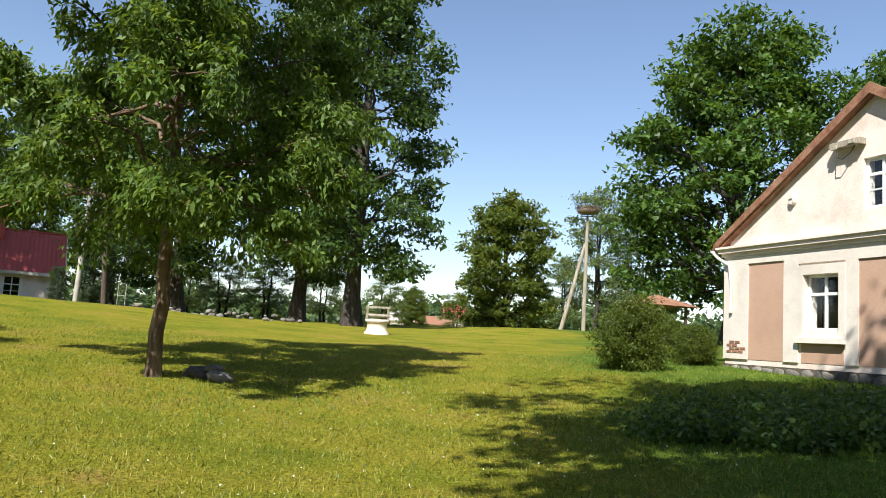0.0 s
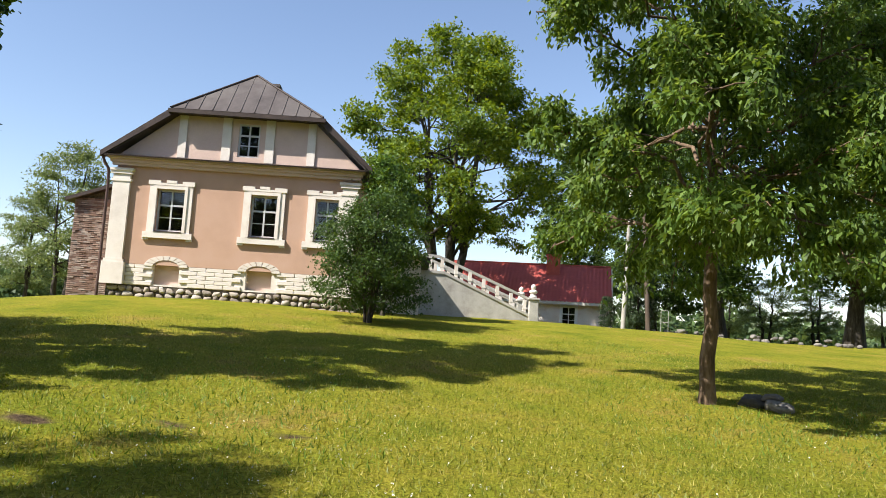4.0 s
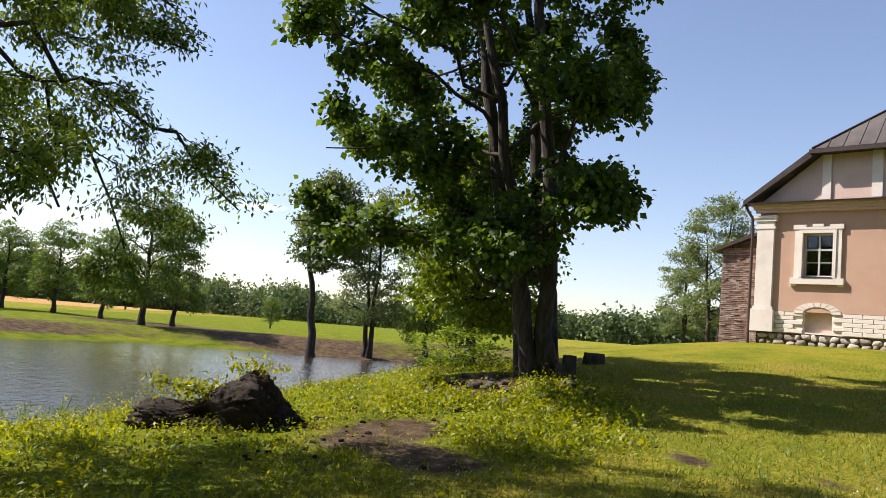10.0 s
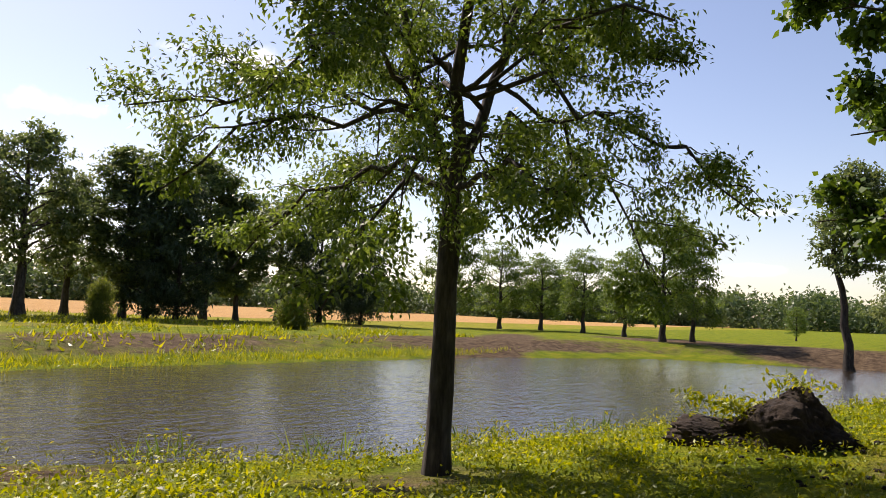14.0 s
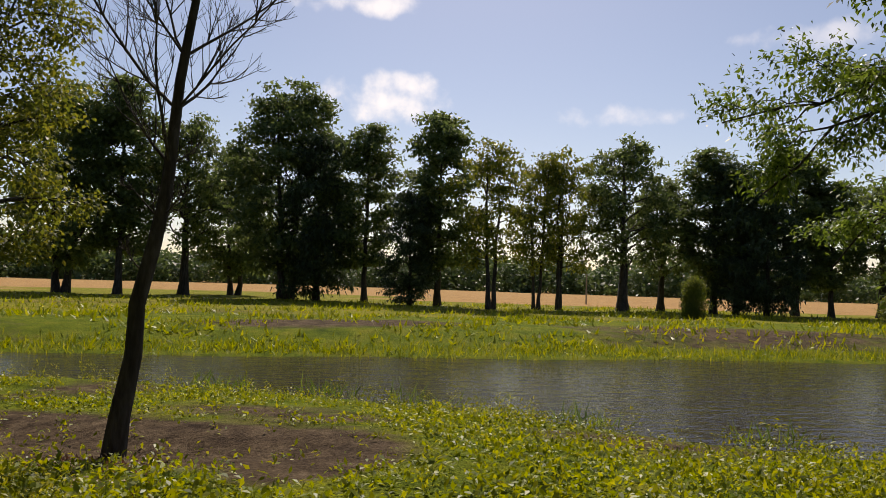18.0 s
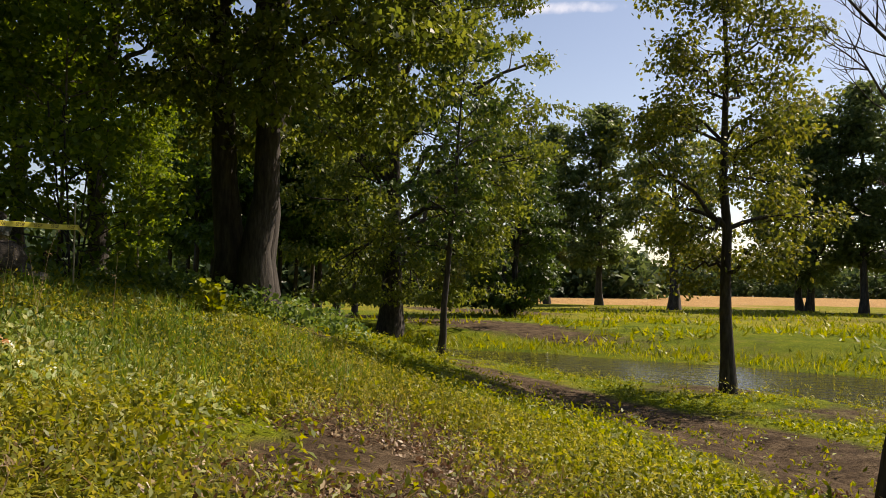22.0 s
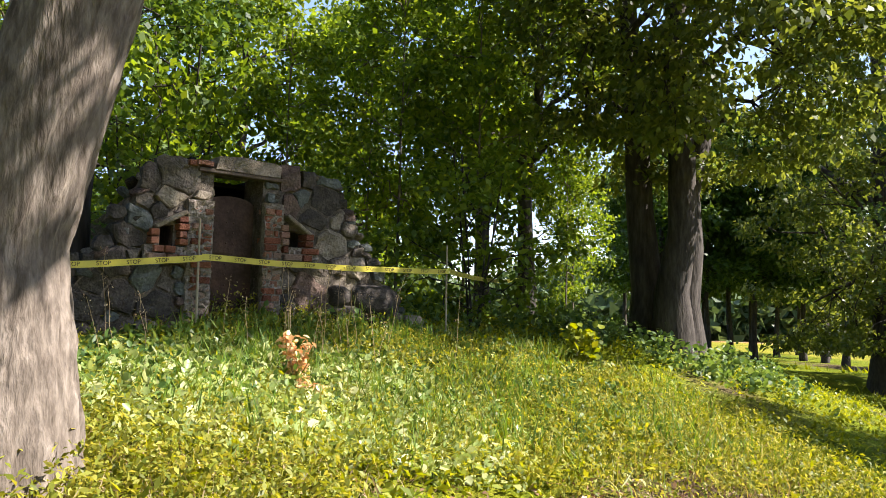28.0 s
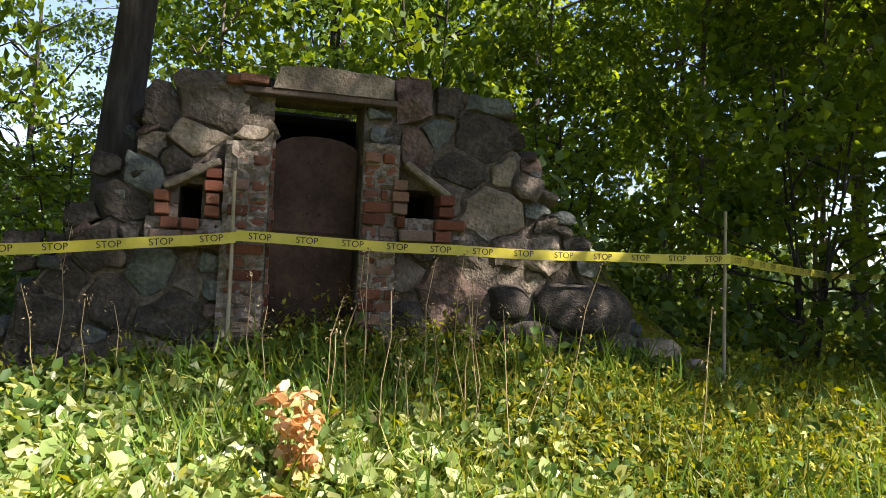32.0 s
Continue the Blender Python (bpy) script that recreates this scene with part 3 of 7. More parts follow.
def soil_mask(x, y):
    """Where the turf is broken and the soil lies bare."""
    m = np.zeros(np.shape(x))
    for s in ((5.1, -6.1, 2.6, 1.35, 145), (3.5, -3.7, 0.9, 0.7, 60), (4.6, -4.9, 2.6, 1.05, -65), (1.3, -9.7, 2.0, 1.1, 50), (-0.6, -8.0, 1.6, 0.8, 40), (3.4, -11.2, 1.6, 0.8, 20), (-12.4, 0.4, 1.9, 1.0, -30), (-10.3, 0.9, 1.4, 0.7, 20), (-10.3, 4.4, 0.6, 0.3, 0),
              (-17, 2.6, 1.8, 1.0, 0), (-63, -14, 16, 6, 60), (-56, -4, 3, 9, 0), (-55, 3, 4, 3, 0), (-46, -24, 18, 3, 20), (-5, -33, 7, 3, 5), (22, -32, 12, 2.5, -10), (30, -48, 10, 4, -20), (-9.0, 5.7, 0.35, 0.2, 0), (-7.7, 6.5, 0.4, 0.2, 0),
              (13.2, -6.4, 1.4, 1.4, 0), (12.0, -2.8, 1.2, 1.0, 0)):
        m = np.maximum(m, soft_spot(x, y, *s))
    beyond = np.clip((-y - 26.5) / 2, 0, 1) * (np.hypot(x, y) < 75) * (0.2 + 0.25 * waves(x, y, 4.5, 5))
    near = np.clip((-y - 5.5 - 0.25 * x) / 3, 0, 1) * (y > -24) * (0.3 + 0.42 * waves(x, y, 1.3, 7)) * (x > -12)
    d = pond_distance(x, y)
    dug = np.clip((d - 1.3) / 1.2, 0, 1) * np.clip((13 - d) / 6, 0, 1) * (x < -15) * ((x < -24) | (y < -24)) * (0.5 + 0.35 * waves(x, y, 5.0, 4))
    m = np.maximum(m, dug)
    m = np.maximum(m, np.clip(1.65 - trench_distance(x, y) / 1.4, 0, 1))
    return np.maximum(m, np.maximum(beyond, near))


def weed_mask(x, y):
    """Lush unmown growth along the pond and on the bank."""
    d = pond_distance(x, y)
    near = np.clip(1.35 - d / 9.0, 0, 1) * (d > -1)
    bank = np.maximum(np.maximum(soft_spot(x, y, 6.5, -5.5, 5.5, 4.0, 0), soft_spot(x, y, 10, -9, 5, 4, 0)), soft_spot(x, y, -14.0, 2.4, 4.6, 3.0, 0))
    south = np.clip((-y - 3.0 - 0.25 * x) / 3.0, 0, 1) * (y > -40)
    return np.clip(np.maximum(np.maximum(near, bank), south), 0, 1)


def field_mask(x, y):
    """The ripe grain beyond the row of trees."""
    edge = 84 + 5 * np.sin(x / 23.0)
    grain = np.clip((-y - edge + np.clip(-x - 20, 0, 60) * 0.45 + np.clip(x - 12, 0, 60) * 0.55) / 4.0, 0, 1)
    green = soft_spot(x, y, -2, -97, 26, 15, 0)
    return grain * (1 - np.clip(green * 1.3, 0, 1)) * (np.hypot(x, y) < 420)


def lush_mask(x, y):
    """Deep green turf round the white house, and clover in patches."""
    return np.clip(np.clip((x + 1.5 - 0.12 * y) / 5.0, 0, 1) * (y > 1) + 0.3 * waves(x, y, 2.7, 9), 0, 1)


def litter_mask(x, y):
    return np.maximum(soft_spot(x, y, 20, 0, 14, 9, 0), soft_spot(x, y, 27, -14, 14, 9, 20))


def ground_material():
    m = bpy.data.materials.new("turf_and_soil")
    m.use_nodes = True
    n, l = m.node_tree.nodes, m.node_tree.links
    bsdf = n["Principled BSDF"]
    bsdf.inputs["Roughness"].default_value = 0.95
    bsdf.inputs["Specular IOR Level"].default_value = 0.04
    tc = n.new("ShaderNodeTexCoord")

    def tone(scale, detail, *stops):
        t = n.new("ShaderNodeTexNoise")
        t.inputs["Scale"].default_value, t.inputs["Detail"].default_value, t.inputs["Roughness"].default_value = scale, detail, 0.65
        l.new(tc.outputs["Object"], t.inputs["Vector"])
        r = n.new("ShaderNodeValToRGB")
        e = r.color_ramp.elements
        e[0].position, e[0].color, e[1].position, e[1].color = stops[0][0], (*stops[0][1], 1), stops[-1][0], (*stops[-1][1], 1)
        for pos, c in stops[1:-1]:
            e.new(pos).color = (*c, 1)
        l.new(t.outputs["Fac"], r.inputs[0])
        return r.outputs[0], t.outputs["Fac"]

    def blend(a, b, fac):
        x = n.new("ShaderNodeMix")
        x.data_type = "RGBA"
        l.new(fac, x.inputs[0])
        l.new(a, x.inputs[6])
        l.new(b, x.inputs[7])
        return x.outputs[2]

    def mask(name, noise_fac, low=0.35, high=0.65, amount=0.7):
        a = n.new("ShaderNodeAttribute")
        a.attribute_name = name
        mad = n.new("ShaderNodeMath")
        mad.operation = "MULTIPLY_ADD"
        mad.inputs[1].default_value, mad.inputs[2].default_value = amount, -amount / 2
        l.new(noise_fac, mad.inputs[0])
        add = n.new("ShaderNodeMath")
        l.new(a.outputs["Fac"], add.inputs[0])
        l.new(mad.outputs[0], add.inputs[1])
        r = n.new("ShaderNodeMapRange")
        r.inputs["From Min"].default_value, r.inputs["From Max"].default_value = low, high
        l.new(add.outputs[0], r.inputs["Value"])
        return r.outputs[0]

    lawn, _ = tone(0.5, 9, (0.3, (0.105, 0.138, 0.013)), (0.44, (0.185, 0.195, 0.019)), (0.57, (0.24, 0.218, 0.026)), (0.7, (0.29, 0.205, 0.055)))
    lush, _ = tone(0.8, 9, (0.32, (0.055, 0.1, 0.014)), (0.5, (0.1, 0.155, 0.02)), (0.7, (0.17, 0.19, 0.03)))
    _, speck = tone(19.0, 7, (0.4, (0, 0, 0)), (0.6, (1, 1, 1)))
    _, mid = tone(1.3, 6, (0.4, (0, 0, 0)), (0.6, (1, 1, 1)))
    weedy, _ = tone(0.9, 8, (0.3, (0.06, 0.095, 0.008)), (0.5, (0.135, 0.17, 0.011)), (0.72, (0.22, 0.21, 0.022)))
    soil, _ = tone(2.2, 8, (0.32, (0.045, 0.031, 0.02)), (0.5, (0.1, 0.07, 0.044)), (0.7, (0.18, 0.132, 0.082)))
    grain, _ = tone(0.35, 6, (0.3, (0.34, 0.2, 0.075)), (0.5, (0.42, 0.25, 0.1)), (0.7, (0.47, 0.31, 0.13)))
    litter, _ = tone(2.5, 8, (0.3, (0.05, 0.06, 0.02)), (0.5, (0.09, 0.075, 0.04)), (0.7, (0.16, 0.12, 0.07)))
    c = blend(lawn, lush, mask("lush", mid, 0.25, 0.75))
    c = blend(c, weedy, mask("weed", mid))
    c = blend(c, litter, mask("litter", mid))
    c = blend(c, grain, mask("field", mid, 0.3, 0.7, 0.3))
    c = blend(c, soil, mask("soil", mid, 0.3, 0.7, 0.9))
    hsv = n.new("ShaderNodeHueSaturation")
    v = n.new("ShaderNodeMapRange")
    v.inputs["From Min"].default_value, v.inputs["From Max"].default_value, v.inputs["To Min"].default_value, v.inputs["To Max"].default_value = 0.32, 0.68, 0.5, 1.45
    l.new(speck, v.inputs["Value"])
    l.new(v.outputs[0], hsv.inputs["Value"])
    l.new(c, hsv.inputs["Color"])
    l.new(hsv.outputs[0], bsdf.inputs["Base Color"])
    b = n.new("ShaderNodeBump")
    b.inputs["Strength"].default_value, b.inputs["Distance"].default_value = 1.0, 0.07
    l.new(speck, b.inputs["Height"])
    l.new(b.outputs[0], bsdf.inputs["Normal"])
    return m


def build_ground():
    inner = np.arange(-30, 30.01, 0.4)
    mid = np.arange(30.8, 110, 1.5)
    far = 110 * 1.13 ** np.arange(1, 28)
    line = np.concatenate([-far[::-1], -mid[::-1], inner, mid, far])
    x, y = np.meshgrid(line, line, indexing="ij")
    z = ground_z(x, y)
    n = len(line)
    i, j = np.meshgrid(np.arange(n - 1), np.arange(n - 1), indexing="ij")
    f = np.stack([i * n + j, (i + 1) * n + j, (i + 1) * n + j + 1, i * n + j + 1], -1).reshape(-1, 4)
    me = mesh_of("ground", np.stack([x, y, z], -1).reshape(-1, 3), f, ground_material(), True)
    for name, fn in (("soil", soil_mask), ("weed", weed_mask), ("field", field_mask), ("litter", litter_mask), ("lush", lush_mask)):
        a = me.attributes.new(name, "FLOAT", "POINT")
        a.data.foreach_set("value", np.asarray(fn(x, y), np.float32).ravel())
    ob = new("ground", me)
    tagged(ob, "uneven park ground of mown grass, weeds and bare soil", "ground", kind="structure")


def build_water():
    m = bpy.data.materials.new("pond_water")
    m.use_nodes = True
    n, l = m.node_tree.nodes, m.node_tree.links
    bsdf = n["Principled BSDF"]
    bsdf.inputs["Base Color"].default_value = (0.034, 0.025, 0.016, 1)
    bsdf.inputs["Roughness"].default_value = 0.06
    bsdf.inputs["IOR"].default_value = 1.333
    tc = n.new("ShaderNodeTexCoord")
    mp = n.new("ShaderNodeMapping")
    mp.inputs["Scale"].default_value = (1.0, 1.9, 1)
    mp.inputs["Rotation"].default_value = (0, 0, radians(15))
    l.new(tc.outputs["Object"], mp.inputs["Vector"])
    h = None
    for scale, strength, dist in ((1.6, 0.7, 0.08), (6.0, 0.6, 0.022), (17.0, 0.4, 0.008)):
        t = n.new("ShaderNodeTexNoise")
        t.inputs["Scale"].default_value, t.inputs["Detail"].default_value = scale, 3
        l.new(mp.outputs[0], t.inputs["Vector"])
        b = n.new("ShaderNodeBump")
        b.inputs["Strength"].default_value, b.inputs["Distance"].default_value = strength, dist
        l.new(t.outputs["Fac"], b.inputs["Height"])
        if h:
            l.new(h, b.inputs["Normal"])
        h = b.outputs[0]
    l.new(h, bsdf.inputs["Normal"])
    bm = bmesh.new()
    ring = [Vector(p) for p in POND]
    edge = []
    for k, p in enumerate(ring):
        d = (ring[(k + 1) % len(ring)] - ring[k - 1]).normalized()
        edge.append(p + Vector((-d.y, d.x)) * 1.6)
    if sum(a.x * b.y - b.x * a.y for a, b in zip(ring, ring[1:] + ring[:1])) > 0:
        edge = [2 * p - q for p, q in zip(ring, edge)]
    bm.faces.new([bm.verts.new((p.x, p.y, WATER_Z)) for p in edge])
    bmesh.ops.triangulate(bm, faces=bm.faces)
    bmesh.ops.recalc_face_normals(bm, faces=bm.faces)
    ob = part("water", bm, m)
    tagged(ob, "rippled brown pond water reflecting sky and trees", "pond", kind="structure")


build_ground()
build_water()

# ---------------------------------------------------------------- trees


def polar(az, d):
    return -math.sin(radians(az)) * d, math.cos(radians(az)) * d


# the ash on the lawn
grow_tree("ash_tree", -5.6, 14.3, "young ash with a full drooping green crown on the mown lawn", seed=3, height=11.5, radius=4.3, trunk_r=0.135, fork=3.0, leaders=1, limbs=40, leaf_mat=M_ASH, bark=M_BARK_WARM,
          size=0.145, per=19, low=2.5, narrow=0.4, droop=0.75, subs=8, twigs=5, belly=0.35, hang=0.45, sag=0.5, spread=0.2)
# the many-stemmed maple on the bank before the manor
grow_tree("maple_tree", -17.6, 3.9, "tall dark maple with several stems on a stony bank", seed=8, height=19.5, radius=4.9, trunk_r=0.3, fork=3.2, leaders=4, limbs=40, leaf_mat=M_MAPLE, bark=M_BARK_DARK,
          size=0.155, per=23, low=2.6, narrow=0.85, droop=0.5, subs=8, twigs=5, belly=0.45, hang=0.2, sag=0.5, lean=(-0.03, -0.125), shift=(-0.4, -1.9), from_ground=True, part_way=0.26, spread=0.24)
plant_tree("maple_tree", -23.0, 2.9, "younger maple with a low bright crown behind the big one", seed=9, height=7.4, radius=2.5, trunk_r=0.16, clear=1.2, lobes=18, clusters=240, per=60, size=0.16,
           leaf_mat=M_MAPLE_N, bark=M_BARK_DARK, droop=0.5, narrow=0.75, lobe_r=0.42, low=0.0, spread=0.6, fill=0.3)
# the ash at the water's edge
grow_tree("ash_tree", -9.85, -6.05, "forked ash with an airy crown at the water's edge", seed=21, height=12.2, radius=4.4, trunk_r=0.17, fork=4.1, leaders=3, limbs=34, leaf_mat=M_ASH, bark=M_BARK_DARK,
          size=0.09, per=21, low=2.9, narrow=0.45, droop=0.4, subs=8, twigs=6, belly=0.42, hang=0.35, sag=0.75, lean=(0.0, 0.012), part_way=0.34, spread=0.19)


# bare and slim trees on the near bank
def bare_tree(x, y):
    """A dead tree: a leaning trunk, ascending branches in three orders, no leaves."""
    rng = np.random.default_rng(5)
    root = empty("bare_tree", x, y, ground_z(x, y), 0, "dead leaning tree with bare grey branches", "tree")
    trunk = bend(rng, (0, 0, -0.2), (-1.05, -0.08, 8.4), 14, 0.03)
    v, f = tubes([(trunk, np.linspace(0.118, 0.012, 14) * np.array([1.3, 1.1] + [1.0] * 12))], 9)
    part("trunk", mesh_of("trunk", v, f, M_BARK_DARK, True), M_BARK_DARK, root)
    paths = []

    def grow(p, way, length, r, order):
        n = 7
        pts, d = [p], way
        for k in range(n - 1):
            d = d + np.array([0, 0, 0.11]) + rng.normal(size=3) * 0.07
            d = d / np.linalg.norm(d)
            pts.append(pts[-1] + d * length / (n - 1))
        paths.append((np.array(pts), np.linspace(r, max(r * 0.3, 0.0022), n)))
        if order < 3:
            for k in range(int((9, 7, 5)[order - 1] if order < 3 else 0)):
                i = int(rng.integers(1, n - 1))
                ax = np.array(pts[i + 1]) - np.array(pts[i])
                ax /= np.linalg.norm(ax)
                side = np.cross(ax, rng.normal(size=3))
                side /= np.linalg.norm(side)
                grow(np.array(pts[i]), ax * 0.78 + side * 0.62, length * rng.uniform(0.3, 0.55) * (1.1 - 0.5 * i / n), max(r * 0.42, 0.0035), order + 1)

    for k in range(26):
        z = 2.4 + 5.6 * k / 26
        i = int(np.searchsorted(trunk[:, 2], z))
        a = k * 2.4 + rng.uniform(-0.5, 0.5)
        up = 0.55 + 0.09 * (z - 2.4)
        way = np.array([np.cos(a), np.sin(a), up])
        grow(trunk[i - 1] + (trunk[i] - trunk[i - 1]) * 0.5, way / np.linalg.norm(way), (0.55 if z < 3.4 else 2.7 - 0.2 * (z - 3.4)) * rng.uniform(0.75, 1.1), 0.013 if z < 3.4 else 0.03 - 0.002 * z, 1)
    v, f = tubes(paths, 4)
    part("crown", mesh_of("crown", v, f, M_BARK_DARK), M_BARK_DARK, root)


bare_tree(1.57, -9.2)
plant_tree("lime_tree", 5.6, -19.6, "slim young lime with thin yellowing foliage", seed=6, height=12.5, radius=2.6, trunk_r=0.17, clear=2.6, lobes=28, clusters=420, per=56, size=0.115, leaf_mat=M_YELLOWISH, bark=M_BARK_DARK,
           lean=(0.012, 0.0), lobe_r=0.36, low=0.02, spread=0.45, droop=0.5, narrow=0.7, fill=0.3)
plant_tree("lime_tree", 15.8, -22.5, "thin leaning young lime by the end of the pond", seed=7, height=12.0, radius=2.2, trunk_r=0.13, clear=3.4, lobes=14, clusters=140, per=40, size=0.17, leaf_mat=M_LIME, bark=M_BARK_DARK,
           lean=(-0.05, -0.03), lobe_r=0.4, low=0.05, spread=0.45, droop=0.5, narrow=0.7)

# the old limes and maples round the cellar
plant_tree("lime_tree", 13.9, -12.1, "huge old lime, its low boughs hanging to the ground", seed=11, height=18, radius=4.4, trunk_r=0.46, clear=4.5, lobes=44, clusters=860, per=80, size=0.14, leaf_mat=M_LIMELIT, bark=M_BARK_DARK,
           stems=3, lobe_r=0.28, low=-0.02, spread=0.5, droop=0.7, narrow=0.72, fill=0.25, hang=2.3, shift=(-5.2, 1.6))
plant_tree("oak_tree", 5.6, -1.57, "old tree with a thick pale furrowed trunk beside the path", seed=12, height=18, radius=8.2, trunk_r=0.34, clear=7.6, lobes=40, clusters=800, per=50, size=0.3, leaf_mat=M_MAPLE, bark=M_BARK_PALE,
           lobe_r=0.36, low=0.05, spread=0.7, droop=0.4, narrow=0.6, lean=(-0.02, -0.105), flare=1.7, shift=(-1.85, 2.5), ridged=True)
plant_tree("maple_tree", 10.4, -1.62, "straight dark maple trunk behind the cellar front", seed=13, height=16, radius=4.0, trunk_r=0.165, clear=5.0, lobes=20, clusters=260, per=80, size=0.175, leaf_mat=M_MAPLE, bark=M_BARK_DARK,
           lobe_r=0.36, low=0.0, spread=0.65, droop=0.5, narrow=0.75, lean=(0.004, -0.012), flare=1.25)
maple_b = plant_tree("maple_tree", 17.6, -10.7, "dark leaning maple at the edge of the wood", "tree", "maples of the grove", seed=14, height=12.5, radius=3.6, trunk_r=0.24, clear=3.8, lobes=20, clusters=210, per=76, size=0.175,
                     leaf_mat=M_BRIGHT, bark=M_BARK_DARK, lobe_r=0.32, low=0.0, spread=0.65, droop=0.5, narrow=0.75, lean=(0.03, -0.06))
# darker maple leaf colour here stands for the shade behind the cellar
maple_c = plant_tree("maple_tree", 21.0, -0.5, "tall maple of the shady grove", "tree", "maples of the grove", seed=15, height=16, radius=4.8, trunk_r=0.18, clear=2.6, lobes=20, clusters=210, per=76, size=0.175, leaf_mat=M_MAPLE, bark=M_BARK_DARK,
                     lobe_r=0.36, low=-0.05, spread=0.7, droop=0.5, narrow=0.75, fill=0.3)
for x, y, s, t, r in ((24.5, -4.6, 1.0, 1.0, 40), (29, 3, 1.1, 1.05, 220), (31, 13, 1.0, 0.95, 40), (30, -9, 1.0, 1.1, 300), (26, -13.5, 1.1, 1.2, 120), (37, -3, 1.15, 1.1, 80)):
    repeat_tree(maple_c if int(x) % 2 else maple_b, x, y, s, t, r)

# ---- the row beyond the pond
row_a = plant_tree("lime_tree", *polar(174.7, 73), "broad dark lime in the row beyond the pond", "tree", "trees beyond the pond", seed=31, sides=5, height=20.5, radius=6.0, trunk_r=0.5, clear=3.2, lobes=34, clusters=430, per=26, size=0.5, leaf_mat=M_OAK, bark=M_BARK_DARK,
                   lobe_r=0.32, low=0.0, spread=0.9, narrow=0.7, fill=0.3, stems=2)
row_b = plant_tree("lime_tree", *polar(169.0, 69), "narrow tree in the row beyond the pond", "tree", "trees beyond the pond", seed=32, sides=5, height=16.5, radius=3.0, trunk_r=0.28, clear=3.4, lobes=24, clusters=240, per=26, size=0.42, leaf_mat=M_OAK, bark=M_BARK_DARK,
                   lobe_r=0.4, low=0.0, spread=0.75, narrow=0.7, fill=0.3)
row_c = plant_tree("maple_tree", *polar(159.7, 60), "airy tree with a forked trunk beyond the pond", "tree", "trees beyond the pond", seed=33, sides=5, height=13.6, radius=3.5, trunk_r=0.3, clear=2.6, lobes=22, clusters=150, per=22, size=0.38, leaf_mat=M_YELLOWISH, bark=M_BARK_DARK,
                   lobe_r=0.34, low=0.1, spread=0.7, narrow=0.7, stems=2)
row_d = plant_tree("oak_tree", *polar(150.1, 68), "sturdy oak in the row beyond the pond", "tree", "trees beyond the pond", seed=34, sides=5, height=15.2, radius=4.6, trunk_r=0.48, clear=3.6, lobes=26, clusters=230, per=26, size=0.42, leaf_mat=M_OAK, bark=M_BARK_DARK,
                   lobe_r=0.32, low=0.12, spread=0.75, narrow=0.65)
row_e = plant_tree("spruce_tree", *polar(127.6, 77), "dark dense conifer beyond the pond", "tree", "conifers beyond the pond", seed=35, sides=5, height=10, radius=2.3, trunk_r=0.2, clear=0.6, lobes=26, clusters=260, per=26, size=0.4, leaf_mat=M_SPRUCE, bark=M_BARK_DARK,
                   lobe_r=0.42, low=-0.02, spread=0.55, narrow=0.3, droop=0.6, fill=0.2)
for proto, az, d, s, tall, rz in (
        (row_e, 172.5, 71, 1.6, 1.0, 30), (row_e, 165.7, 64, 1.05, 0.95, 80), (row_b, 163.6, 66, 1.1, 0.95, 60), (row_c, 156.3, 64, 0.75, 1.3, 100), (row_c, 154.7, 65, 0.9, 1.15, 200),
        (row_d, 147.4, 74, 0.75, 1.1, 20), (row_b, 143.9, 71, 1.15, 0.78, 140), (row_e, 142.4, 70, 1.3, 1.05, 140), (row_e, 140.4, 70, 1.2, 1.05, 200), (row_b, 138.6, 75, 1.2, 0.78, 90), (row_b, 136.4, 76, 1.0, 0.75, 300),
        (row_d, 133.5, 80, 0.9, 0.95, 30), (row_e, 130.6, 80, 1.3, 1.1, 10),
        (row_b, 202.8, 82, 1.4, 0.93, 70), (row_d, 197.8, 72, 1.05, 1.2, 190), (row_a, 189.4, 78, 0.95, 1.0, 120), (row_b, 186.0, 76, 1.3, 0.95, 250), (row_d, 181.7, 80, 1.0, 1.2, 80), (row_a, 178.2, 86, 0.8, 1.0, 320),
        (row_b, 206.5, 84, 1.2, 1.0, 30), (row_d, 210.5, 92, 1.1, 1.1, 60), (row_a, 214.0, 96, 0.85, 1.0, 200)):
    repeat_tree(proto, *polar(az, d), s, tall, rz)
# a dark clump and a colonnade of trunks past the end of the pond
plant_tree("lime_tree", *polar(209.5, 48), "dark bushy lime at the end of the pond", seed=41, sides=5, height=11.5, radius=3.3, trunk_r=0.3, clear=0.9, lobes=24, clusters=330, per=30, size=0.32, leaf_mat=M_LIME, bark=M_BARK_DARK,
           lobe_r=0.42, low=-0.05, spread=0.6, narrow=0.7, fill=0.2, stems=3)
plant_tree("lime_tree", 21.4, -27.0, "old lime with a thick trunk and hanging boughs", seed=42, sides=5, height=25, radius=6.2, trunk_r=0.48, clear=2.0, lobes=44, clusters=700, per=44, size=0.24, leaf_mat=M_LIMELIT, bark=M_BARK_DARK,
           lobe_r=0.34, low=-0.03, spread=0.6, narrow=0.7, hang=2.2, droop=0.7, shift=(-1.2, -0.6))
alley = plant_tree("lime_tree", *polar(222.0, 47), "slender tree of the alley", "tree", "trees of the alley", seed=43, sides=5, height=14, radius=2.6, trunk_r=0.17, clear=3.8, lobes=14, clusters=130, per=34, size=0.34, leaf_mat=M_MAPLE, bark=M_BARK_DARK,
                   lobe_r=0.42, low=0.0, spread=0.7, narrow=0.7)
